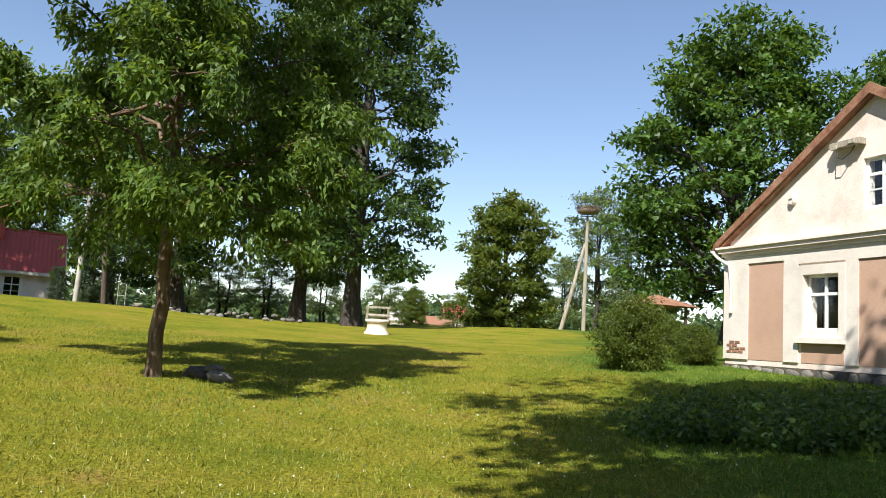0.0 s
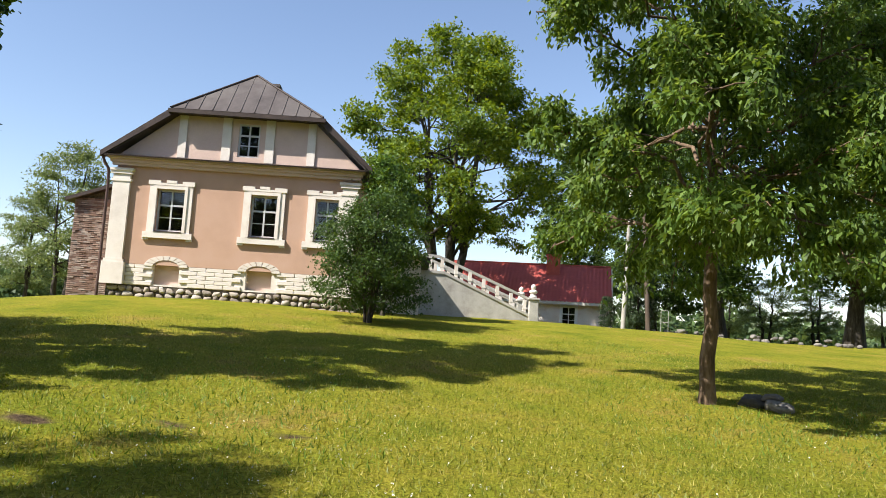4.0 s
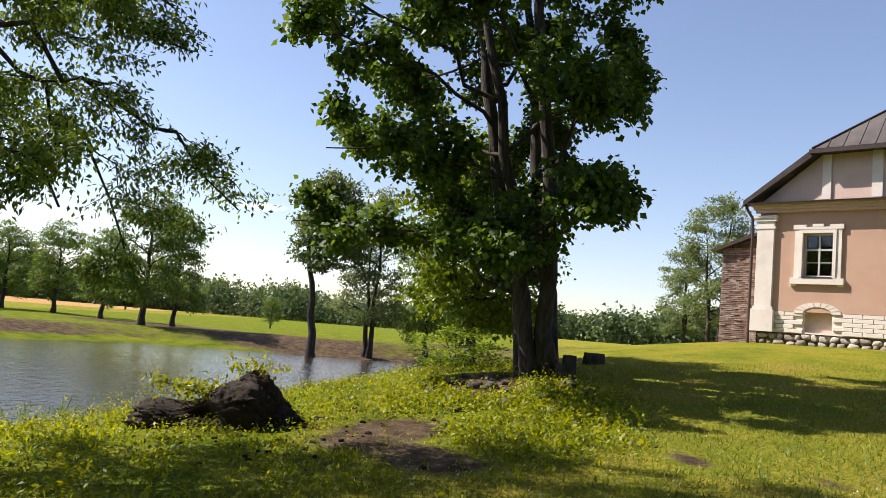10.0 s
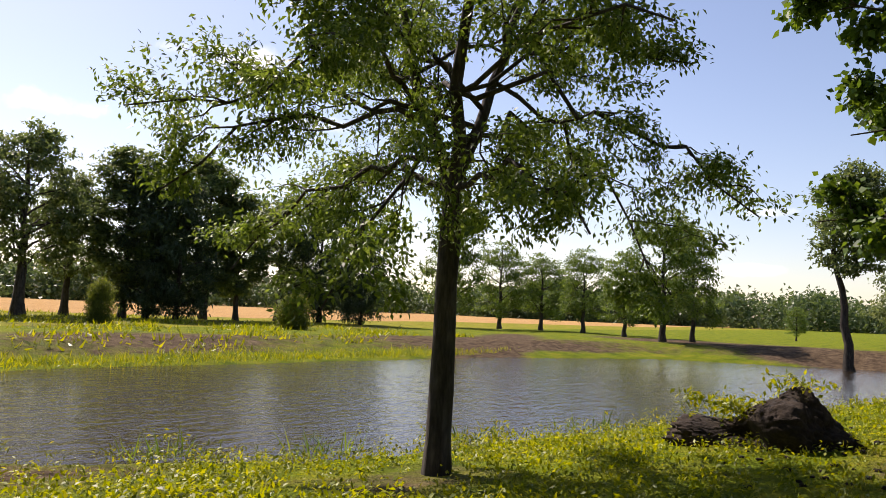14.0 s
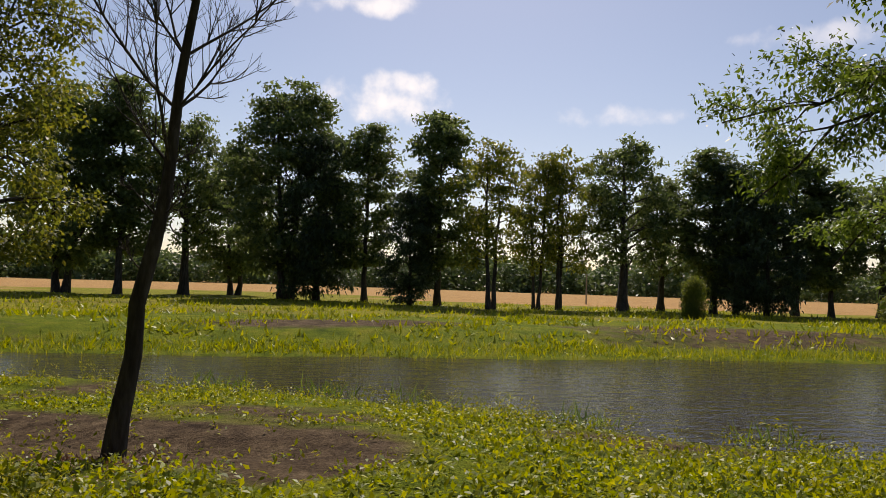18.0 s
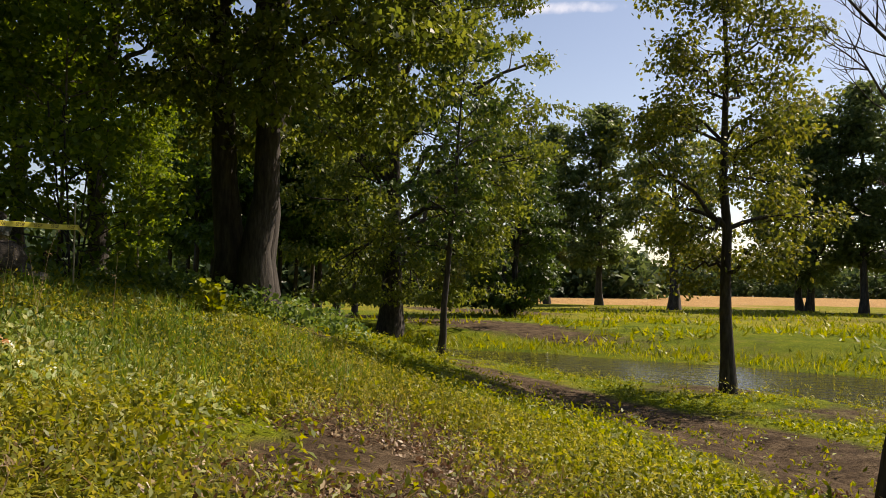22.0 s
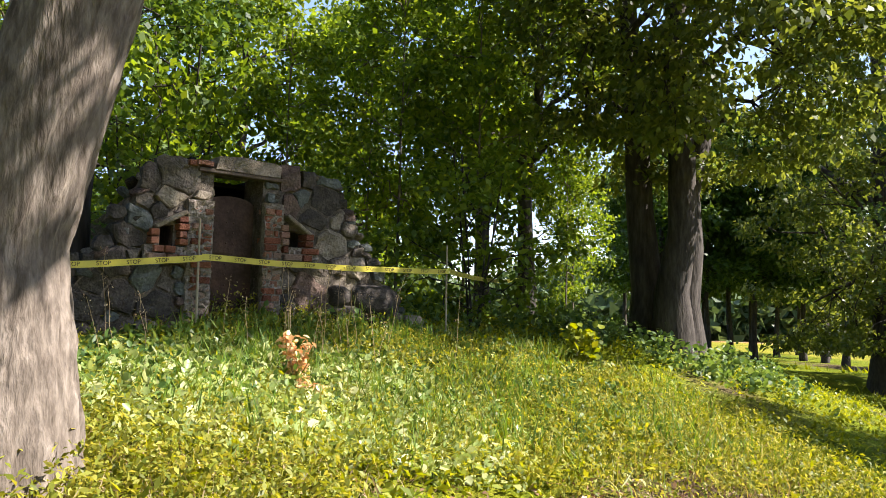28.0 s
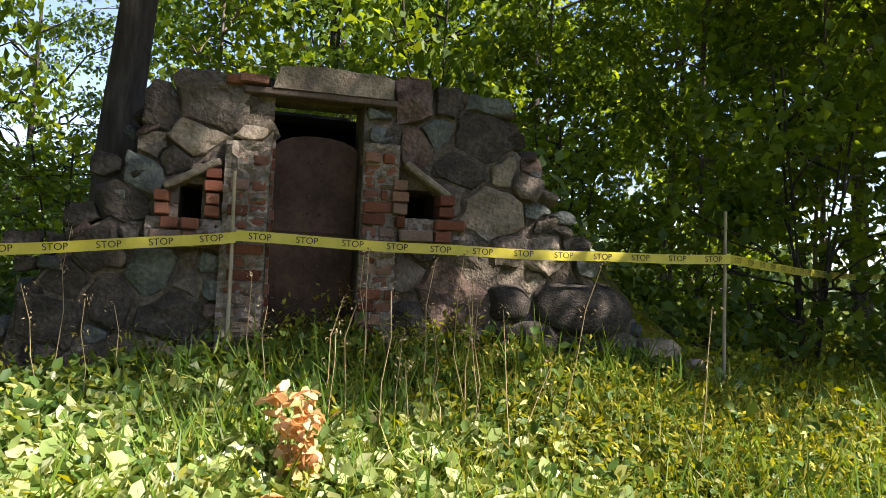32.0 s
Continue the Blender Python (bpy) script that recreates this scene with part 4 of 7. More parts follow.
for k in range(15):
    az, d = 220.8 + k * 0.95 + (k % 3) * 0.25, 44 + (k * 7 % 11) * 1.4
    repeat_tree(alley, *polar(az, d), 0.95 + 0.04 * (k % 4), 1.0, k * 47)

# ---- across the water to the west
lean_t = plant_tree("aspen_tree", -52.5, -3.9, "leaning tree with a lopsided crown on the far shore", seed=51, sides=5, height=13.2, radius=2.8, trunk_r=0.33, clear=6.2, lobes=14, clusters=200, per=34, size=0.28, leaf_mat=M_OAK, bark=M_BARK_DARK,
                    lean=(-0.02, -0.1), lobe_r=0.4, low=0.05, spread=0.6, narrow=0.7, shift=(0, 1.6))
pair_t = plant_tree("aspen_tree", -55.5, -0.35, "grey-green tree with an open crown on the far shore", seed=52, sides=5, height=12.4, radius=2.8, trunk_r=0.3, clear=2.4, lobes=20, clusters=190, per=32, size=0.28, leaf_mat=M_WILLOW, bark=M_BARK_DARK,
                    lobe_r=0.36, low=0.0, spread=0.6, narrow=0.5, stems=2)
shore_t = plant_tree("alder_tree", -60.0, -17.2, "alder with a light crown on the far shore", "tree", "alders on the shore", seed=53, sides=5, height=10.5, radius=3.2, trunk_r=0.26, clear=2.0, lobes=18, clusters=190, per=30, size=0.28, leaf_mat=M_ASH, bark=M_BARK_DARK,
                     lobe_r=0.36, low=0.0, spread=0.6, narrow=0.6)
for az, d, s, tall, rz in ((104.0, 66, 0.8, 1.15, 90), (108.6, 76, 0.85, 0.9, 30), (111.5, 84, 0.95, 0.9, 200), (114.5, 90, 1.0, 0.85, 140), (117.5, 88, 1.0, 0.95, 20), (121.0, 84, 1.1, 1.1, 60), (86.2, 58, 0.9, 0.9, 210), (83.5, 64, 0.8, 0.8, 100), (97.4, 95, 0.4, 0.9, 0)):
    repeat_tree(shore_t, *polar(az, d), s, tall, rz)

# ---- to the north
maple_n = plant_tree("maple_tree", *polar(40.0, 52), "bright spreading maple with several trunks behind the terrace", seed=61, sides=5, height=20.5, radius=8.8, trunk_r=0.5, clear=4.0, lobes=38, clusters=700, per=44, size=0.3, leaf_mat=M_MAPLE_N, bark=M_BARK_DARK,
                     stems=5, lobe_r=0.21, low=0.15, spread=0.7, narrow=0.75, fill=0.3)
lime_n = plant_tree("lime_tree", *polar(8.3, 48), "tall dark lime beside the well", "tree", "limes behind the lawn", seed=62, sides=5, height=26, radius=5.4, trunk_r=0.55, clear=4.2, lobes=40, clusters=460, per=36, size=0.4, leaf_mat=M_LIME, bark=M_BARK_DARK,
                    lobe_r=0.32, low=0.0, spread=0.8, narrow=0.7, fill=0.3, hang=2.0)
for az, d, s, tall, rz in ((12.3, 55, 0.95, 1.0, 80), (20.6, 58, 1.0, 0.95, 300), (25.0, 66, 0.9, 0.85, 40), (30.5, 76, 0.9, 0.85, 100)):
    repeat_tree(lime_n, *polar(az, d), s, tall, rz)
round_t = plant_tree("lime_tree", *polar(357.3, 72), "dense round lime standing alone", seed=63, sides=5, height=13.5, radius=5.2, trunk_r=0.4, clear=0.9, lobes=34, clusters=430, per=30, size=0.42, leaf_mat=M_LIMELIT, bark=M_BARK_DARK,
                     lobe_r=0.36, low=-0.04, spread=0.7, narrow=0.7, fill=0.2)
oak_n = plant_tree("oak_tree", *polar(341.0, 42), "great dark oak behind the white house", seed=64, sides=5, height=17.2, radius=6.9, trunk_r=0.6, clear=2.0, lobes=44, clusters=640, per=36, size=0.36, leaf_mat=M_MAPLE, bark=M_BARK_DARK,
                   lobe_r=0.25, low=0.02, spread=0.8, narrow=0.7, fill=0.3)
repeat_tree(oak_n, *polar(330.0, 50), 0.95, 1.1, 120)
repeat_tree(pair_t, *polar(350.6, 74), 1.25, 0.95, 40)
repeat_tree(pair_t, *polar(348.0, 80), 1.2, 0.9, 140)
repeat_tree(pair_t, *polar(353.0, 90), 1.0, 0.8, 240)
repeat_tree(round_t, *polar(4.0, 120), 0.55, 1.0, 20)
repeat_tree(pair_t, *polar(66.0, 52), 0.9, 0.95, 20, "pale willow beside the old brick wing")
repeat_tree(pair_t, *polar(68.0, 56), 0.7, 0.9, 120, "pale willow beside the old brick wing")
for az, d in ((14.5, 70), (17.5, 74), (10.5, 78), (6.0, 84), (20.0, 80), (0.8, 105)):
    repeat_tree(pair_t, *polar(az, d), 0.8, 0.6, az * 20, "low willow bush beyond the lawn")

repeat_tree(row_e, *polar(28.1, 45.5), 0.2, 1.0, 30, "small spruce before the red-roofed house")
repeat_tree(row_e, *polar(26.0, 50), 0.5, 1.1, 100, "dark spruce behind the utility poles")
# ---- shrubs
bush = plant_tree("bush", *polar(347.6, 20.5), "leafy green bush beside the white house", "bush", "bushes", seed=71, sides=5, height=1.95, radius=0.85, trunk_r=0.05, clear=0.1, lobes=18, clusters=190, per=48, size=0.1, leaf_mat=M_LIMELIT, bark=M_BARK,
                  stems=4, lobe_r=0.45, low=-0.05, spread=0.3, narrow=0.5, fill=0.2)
for az, d, s, tall, rz in ((343.3, 23.0, 0.7, 0.85, 60), (345.4, 26, 0.8, 0.9, 120), (145.2, 55, 1.0, 1.5, 40), (132.4, 54.9, 1.3, 1.0, 90)):
    repeat_tree(bush, *polar(az, d), s, tall, rz)
plant_tree("shrub", *polar(45.3, 27.5), "dark multi-stemmed shrub before the manor wall", "bush", seed=72, sides=5, height=4.8, radius=2.1, trunk_r=0.08, clear=0.7, lobes=20, clusters=280, per=44, size=0.13, leaf_mat=M_LIME, bark=M_BARK_DARK,
           stems=5, lobe_r=0.42, low=0.0, spread=0.4, narrow=0.6, fill=0.25)


plant_tree("maple_tree", *polar(44.3, 31.5), "slim young maple at the corner of the manor", seed=73, sides=5, height=6.7, radius=1.25, trunk_r=0.09, clear=1.2, lobes=16, clusters=150, per=34, size=0.17, leaf_mat=M_MAPLE, bark=M_BARK_DARK,
           lobe_r=0.5, low=0.0, spread=0.4, narrow=0.7, fill=0.25)


def far_wood():
    """The distant forest edge all round, as one sheet of clumped foliage."""
    rng = np.random.default_rng(77)
    cs = []
    for az0, az1, d, h, n in ((60, 128, 330, 14, 760), (125, 212, 300, 13, 900), (200, 250, 150, 11, 420), (212, 240, 115, 8, 160), (-35, 62, 210, 9, 420), (250, 330, 120, 14, 420)):
        a = np.radians(rng.uniform(az0, az1, n))
        dd = d * rng.uniform(0.92, 1.12, n) * (1 + 0.08 * np.sin(a * 9))
        top = h * (0.8 + 0.14 * np.sin(a * 23) + 0.1 * np.sin(a * 61)) * rng.uniform(0.8, 1.15, n)
        x, y = -np.sin(a) * dd, np.cos(a) * dd
        g = ground_z(x, y)
        for k in range(4):
            cs.append(np.stack([x + rng.normal(size=n) * 2.0, y + rng.normal(size=n) * 2.0, g + top * (k + 0.6) / 4], -1))
    v, f = leaf_cloud(rng, np.concatenate(cs), 36, 3.4, 1.25, 0.1, narrow=1.0, flat=0.7, tri=True)
    tagged(new("far_wood", mesh_of("far_wood", v, f, M_FAR)), "distant mixed forest edge beyond the fields", "forest", kind="stuff")


far_wood()

# ---------------------------------------------------------------- buildings
M_PINK = material("pink_limewash", ((0.43, 0.275, 0.2), (0.475, 0.305, 0.222), (0.5, 0.33, 0.25)), rough=0.92, scale=0.7, bump=0.15, bump_scale=30, fine=0.07)
M_PINK_PALE = material("pale_pink_plaster", ((0.52, 0.385, 0.325), (0.6, 0.455, 0.385)), rough=0.92, scale=0.8, bump=0.15, bump_scale=30, fine=0.06)
M_WHITE = material("white_limewash", ((0.6, 0.54, 0.48), (0.68, 0.62, 0.56), (0.71, 0.66, 0.6)), rough=0.9, scale=1.2, bump=0.15, bump_scale=30, fine=0.06)
M_OLDWHITE = material("weathered_white_plaster", ((0.62, 0.52, 0.45), (0.76, 0.66, 0.59), (0.8, 0.73, 0.67)), rough=0.92, scale=0.9, bump=0.25, bump_scale=20, fine=0.1)
M_SASH = material("white_window_paint", ((0.7, 0.7, 0.7), (0.8, 0.8, 0.79)), rough=0.5, scale=3, bump=0.05, fine=0.04)
M_SASH_GREY = material("grey_window_paint", ((0.42, 0.43, 0.44), (0.55, 0.56, 0.56)), rough=0.5, scale=3, bump=0.05, fine=0.04)
M_ROOF_DARK = material("dark_tin_roof", ((0.06, 0.05, 0.047), (0.1, 0.085, 0.08), (0.13, 0.115, 0.105)), rough=0.55, scale=0.8, bump=0.08, fine=0.1, metal=0.3)
M_EAVE = material("dark_brown_eave", ((0.03, 0.02, 0.018), (0.055, 0.038, 0.032)), rough=0.6, scale=2, bump=0.1)
M_RED_TILE = material("red_metal_tile", ((0.4, 0.075, 0.06), (0.5, 0.1, 0.08)), rough=0.45, scale=0.6, bump=0.05, fine=0.08)
M_BROWN_TILE = material("rusty_brown_roofing", ((0.16, 0.075, 0.045), (0.26, 0.13, 0.08), (0.33, 0.19, 0.12)), rough=0.85, scale=3, bump=0.4, fine=0.25)
M_CONCRETE = material("grey_concrete", ((0.3, 0.28, 0.25), (0.42, 0.4, 0.36), (0.5, 0.48, 0.44)), rough=0.9, scale=1.2, bump=0.2, bump_scale=25, fine=0.12)
M_BRICKRUIN = material("weathered_brick", ((0.2, 0.13, 0.1), (0.3, 0.21, 0.16), (0.42, 0.36, 0.3)), rough=0.95, per="island", scale=4, bump=0.6, bump_scale=40, fine=0.3)
M_MORTAR = material("old_mortar", ((0.06, 0.049, 0.038), (0.115, 0.095, 0.073), (0.19, 0.16, 0.126)), rough=1.0, scale=7, bump=1.0, bump_scale=45, fine=0.35)
M_PLINTHSTONE = material("plinth_rubble", ((0.22, 0.185, 0.15), (0.36, 0.31, 0.255), (0.5, 0.45, 0.385)), rough=0.95, per="object", scale=6, bump=0.6, bump_scale=30, fine=0.25)
M_WOOD_GREY = material("weathered_wood", ((0.2, 0.17, 0.13), (0.33, 0.29, 0.23), (0.42, 0.38, 0.31)), rough=0.9, scale=6, bump=0.4, stretch=(1, 1, 0.15), fine=0.2)
M_WOOD_TAR = material("tarred_wood", ((0.06, 0.045, 0.035), (0.12, 0.09, 0.07)), rough=0.9, scale=6, bump=0.4, stretch=(1, 1, 0.15), fine=0.2)
M_RUST = material("rusty_iron", ((0.045, 0.027, 0.018), (0.08, 0.048, 0.033), (0.125, 0.072, 0.046)), rough=0.8, scale=3, bump=0.35, bump_scale=30, fine=0.25, metal=0.2)
M_PIPE = material("brown_pipe_paint", ((0.07, 0.04, 0.035), (0.1, 0.06, 0.05)), rough=0.5, scale=4, bump=0.05)
# near-black colour for the shade behind windows and openings
M_DARK = material("interior_shade", ((0.012, 0.011, 0.01), (0.02, 0.018, 0.016)), rough=1.0, scale=2, bump=0.1)
M_TWIG = material("nest_twigs", ((0.09, 0.06, 0.04), (0.17, 0.12, 0.08), (0.26, 0.2, 0.14)), rough=1.0, per="island", scale=5, bump=0.2)


def glass_material():
    m = bpy.data.materials.new("window_glass")
    m.use_nodes = True
    b = m.node_tree.nodes["Principled BSDF"]
    b.inputs["Base Color"].default_value = (0.75, 0.8, 0.8, 1)
    b.inputs["Roughness"].default_value = 0.02
    b.inputs["IOR"].default_value = 1.45
    b.inputs["Transmission Weight"].default_value = 1.0
    return m


M_GLASS = glass_material()


def holed(x0, x1, z0, z1, y0, y1, holes):
    """A wall slab with openings that go through it."""
    xs = sorted({x0, x1, *(v for h in holes for v in h[:2])})
    zs = sorted({z0, z1, *(v for h in holes for v in h[2:])})
    bm = bmesh.new()
    for a, b in zip(xs, xs[1:]):
        for c, d in zip(zs, zs[1:]):
            if not any(h[0] <= a and b <= h[1] and h[2] <= c and d <= h[3] for h in holes):
                box(bm, a, b, y0, y1, c, d)
    bmesh.ops.remove_doubles(bm, verts=bm.verts, dist=0.0005)
    return bm


def window(name, parent, x0, x1, z0, z1, y, cols=2, rows=(0.36, 0.32, 0.32), sash=None, deep=0.06, sill=None):
    """A casement in an opening: outer frame, glazing bars, single panes and a near-black sheet for the shade of the
    room. y is the frame's outer face.
    """
    sash = sash or M_SASH_GREY
    w = part(name, boxes((x0, x0 + 0.07, y, y + deep, z0, z1), (x1 - 0.07, x1, y, y + deep, z0, z1), (x0 + 0.07, x1 - 0.07, y, y + deep, z1 - 0.07, z1), (x0 + 0.07, x1 - 0.07, y, y + deep, z0, z0 + 0.08)), sash, parent)
    ix0, ix1, iz0, iz1 = x0 + 0.07, x1 - 0.07, z0 + 0.08, z1 - 0.07
    step = (ix1 - ix0) / cols
    for c in range(1, cols):
        part("mullion", boxes((ix0 + c * step - 0.03, ix0 + c * step + 0.03, y - 0.008, y + deep - 0.01, iz0, iz1)), sash, w)
    z = iz1
    for r, share in enumerate(rows):
        top, z = z, z - share * (iz1 - iz0)
        if r < len(rows) - 1:
            half = 0.035 if r == 0 else 0.015
            for c in range(cols):
                part("glazing_bar", boxes((ix0 + c * step + (0.03 if c else 0), ix0 + (c + 1) * step - (0.03 if c < cols - 1 else 0), y - 0.004, y + deep - 0.015, z - half, z + half)), sash, w)
        for c in range(cols):
            p = part("pane", boxes((ix0 + c * step, ix0 + (c + 1) * step, y + 0.03, y + 0.036, z, top)), M_GLASS, w)
            p.visible_shadow = False
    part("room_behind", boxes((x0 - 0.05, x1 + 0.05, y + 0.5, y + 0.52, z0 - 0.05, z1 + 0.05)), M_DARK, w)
    return w


def arch_stones(parent, cx, z, r_in, r_out, y0, y1, n, mat, name="arch_block", flat=0.55):
    for k in range(n):
        a0, a1 = math.pi * (k + 0.06) / n, math.pi * (k + 0.94) / n
        pts = [(cx + math.cos(a) * r, z + math.sin(a) * r * flat) for a, r in ((a0, r_in), (a0, r_out), (a1, r_out), (a1, r_in))]
        part(name, prism(pts, y0, y1), mat, parent)


def stone_meshes(mat, n=5, seed=4, rough=0.16, power=0.62, cuts=0):
    """A few rounded, uneven stones of unit size, to be shared."""
    out = []
    rng = np.random.default_rng(seed)
    for k in range(n):
        bm = bmesh.new()
        bmesh.ops.create_icosphere(bm, subdivisions=2, radius=0.5)
        off = Vector(rng.uniform(0, 9, 3))
        planes = []
        for _ in range(cuts):
            d = Vector(rng.normal(size=3))
            d.y = -abs(d.y) * 0.5
            planes.append((d.normalized(), rng.uniform(0.36, 0.5)))
        planes += [(Vector((rng.normal() * 0.12, -1, rng.normal() * 0.12)).normalized(), rng.uniform(0.34, 0.42))] if cuts else []
        for v in bm.verts:
            q = Vector((abs(v.co.x * 2) ** power * math.copysign(0.5, v.co.x), abs(v.co.y * 2) ** power * math.copysign(0.5, v.co.y), abs(v.co.z * 2) ** power * math.copysign(0.5, v.co.z)))
            for d, far in planes:
                q -= d * max(0.0, q.dot(d) - far)
            v.co = q * (0.95 + rough * 2 * noise.noise(q * 1.7 + off) + rough * 0.6 * noise.noise(q * 5 + off))
        me = bpy.data.meshes.new("stone")
        bm.to_mesh(me)
        bm.free()
        me.materials.append(mat)
        me.polygons.foreach_set("use_smooth", np.ones(len(me.polygons), bool))
        out.append(me)
    return out


PLINTH_STONES = stone_meshes(M_PLINTHSTONE, rough=0.2, power=0.5, cuts=9)
FIELD_STONES = stone_meshes(M_FIELDSTONE, seed=6, cuts=4)


def stone_at(parent, meshes, rng, x, y, z, sx, sy, sz, rz=None, name="stone"):
    ob = new(name, meshes[int(rng.integers(len(meshes)))])
    m = pose(x, y, z, rng.uniform(-10, 10), rng.uniform(-10, 10), rng.uniform(0, 360) if rz is None else rz) @ Matrix.Diagonal((sx, sy, sz, 1))
    if parent:
        under(ob, parent, m)
    else:
        ob.matrix_world = m
    return ob


def slab(a, b, c, d, thick):
    """A bmesh: the quad a b c d as a plate, thickened downwards."""
    bm = bmesh.new()
    a, b, c, d = (Vector(p) for p in (a, b, c, d))
    n = (b - a).cross(d - a).normalized()
    if n.z < 0:
        n = -n
    top = [bm.verts.new(p) for p in (a, b, c, d)]
    low = [bm.verts.new(p - n * thick) for p in (a, b, c, d)]
    bm.faces.new(top)
    bm.faces.new(low[::-1])
    for k in range(4):
        bm.faces.new((top[k], low[k], low[(k + 1) % 4], top[(k + 1) % 4]))
    bmesh.ops.recalc_face_normals(bm, faces=bm.faces)
    return bm


def build_manor():
    rng = np.random.default_rng(17)
    h = empty("manor_house", -30.1, 15.15, 0, 41.9, "pink and white manor house with a dark clipped gable roof", "house")
    wins = [(1.7, 2.8), (5.43, 6.48), (8.0, 8.94)]
    part("wall", holed(0, 9.6, 3.55, 7.5, 0.0, 0.45, [(a, b, 4.9, 6.6) for a, b in wins]), M_PINK, h, "pink limewashed front wall")
    part("side_wall", boxes((0.0, 0.45, 0.45, 16, 2.0, 7.9)), M_PINK, h)
    part("side_wall", boxes((9.15, 9.6, 0.45, 16, 2.0, 7.9)), M_PINK, h)
    part("back_wall", boxes((0.45, 9.15, 15.6, 16, 2.0, 9.5)), M_PINK, h)
    # gable with its clipped top
    part("gable", prism([(0.0, 7.9), (4.68, 7.9), (4.68, 9.8), (2.4, 9.8)], 0.05, 0.4), M_PINK_PALE, h)
    part("gable", prism([(5.54, 7.9), (9.7, 7.9), (7.65, 9.8), (5.54, 9.8)], 0.05, 0.4), M_PINK_PALE, h)
    part("gable", boxes((4.68, 5.54, 0.05, 0.4, 7.9, 8.12)), M_PINK_PALE, h)
    part("gable", boxes((4.68, 5.54, 0.05, 0.4, 9.5, 9.8)), M_PINK_PALE, h)
    for a, b, top in ((2.3, 2.62, 9.72), (4.04, 4.4, 9.8), (5.78, 6.14, 9.8), (7.48, 7.8, 9.72)):
        part("gable_pilaster", boxes((a, b, -0.02, 0.05, 7.93, top - 0.05)), M_WHITE, h, "white gable pilaster")
    window("attic_window", h, 4.68, 5.54, 8.12, 9.5, 0.12, rows=(0.33, 0.335, 0.335))
    for a, b in wins:
        window("window", h, a, b, 4.9, 6.6, 0.14)
        # moulded surround with ears and a stepped head
        c = (a + b) / 2
        s = part("surround", boxes((a - 0.3, a, -0.09, 0.0, 4.86, 6.75), (b, b + 0.3, -0.09, 0.0, 4.86, 6.75), (a, b, -0.09, 0.0, 6.6, 6.75)), M_WHITE, h, "white moulded window surround")
        part("inner_moulding", boxes((a - 0.12, a, -0.13, -0.09, 4.88, 6.72), (b, b + 0.12, -0.13, -0.09, 4.88, 6.72), (a, b, -0.13, -0.09, 6.6, 6.72)), M_WHITE, s)
        part("head", boxes((a - 0.36, b + 0.36, -0.12, 0.0, 6.75, 6.84), (a - 0.36, a + 0.12, -0.12, 0.0, 6.84, 6.93), (b - 0.12, b + 0.36, -0.12, 0.0, 6.84, 6.93), (c - 0.2, c + 0.2, -0.13, 0.0, 6.84, 6.95)), M_WHITE, s)
        part("sill", boxes((a - 0.42, b + 0.42, -0.14, 0.0, 4.62, 4.86), (a - 0.42, a - 0.2, -0.1, 0.0, 4.54, 4.62), (b + 0.2, b + 0.42, -0.1, 0.0, 4.54, 4.62)), M_WHITE, s)
        part("sill_tin", boxes((a, b, -0.16, 0.1, 4.861, 4.9)), M_EAVE, s)
    # corner pilasters
    for a, b in ((-0.12, 0.66), (9.0, 9.72)):
        p = part("pilaster", boxes((a + 0.06, b - 0.06, -0.14, 0.0, 3.7, 6.8)), M_WHITE, h, "white corner pilaster")
        part("pilaster_base", boxes((a - 0.05, b + 0.05, -0.2, 0.0, 2.72, 3.58), (a, b, -0.17, 0.0, 3.58, 3.7)), M_WHITE, p)
        part("capital", boxes((a, b, -0.17, 0.0, 6.8, 6.9), (a + 0.05, b - 0.05, -0.15, 0.0, 6.9, 7.1), (a - 0.03, b + 0.03, -0.2, 0.0, 7.1, 7.22), (a - 0.07, b + 0.07, -0.24, 0.0, 7.22, 7.32)), M_WHITE, p)
    part("cornice", boxes((-0.15, 9.75, -0.16, 0.0, 7.45, 7.57), (-0.22, 9.82, -0.24, 0.0, 7.57, 7.69), (-0.3, 9.9, -0.36, 0.0, 7.69, 7.82)), M_PINK_PALE, h, "pale pink stepped cornice")
    part("drip_roof", slab((-0.4, -0.5, 7.8), (10.0, -0.5, 7.8), (10.0, 0.05, 7.93), (-0.4, 0.05, 7.93), 0.05), M_EAVE, h)
    # white plinth of blocks, with two arched niches
    niches = [(1.78, 2.82), (5.45, 6.47)]
    part("plinth", holed(0, 9.6, 2.72, 3.55, 0.06, 0.45, [(a, b, 2.78, 3.55) for a, b in niches]), M_WHITE, h)
    block = boxes((-0.34, 0.34, 0.0, 0.07, -0.075, 0.075), bevel=0.012)
    me = bpy.data.meshes.new("block")
    block.to_mesh(me)
    block.free()
    me.materials.append(M_WHITE)
    for r in range(5):
        x = 0.72 + (0.36 if r % 2 else 0.0)
        while x < 8.9:
            if not any(a - 0.28 < x < b + 0.28 for a, b in niches):
                under(new("block", me), h, pose(x + 0.02, 0.0, 2.81 + r * 0.164))
            x += 0.7
    for a, b in niches:
        c, w = (a + b) / 2, (b - a) / 2
        part("niche_back", boxes((a, b, 0.3, 0.34, 2.72, 3.9)), M_PINK_PALE, h, "shallow blind niche")
        part("niche_head", prism([(a, 3.55)] + [(c + math.cos(t) * w, 3.55 + math.sin(t) * w * 0.42) for t in np.linspace(math.pi, 0, 9)] + [(b, 3.55)], 0.28, 0.3), M_PINK_PALE, h)
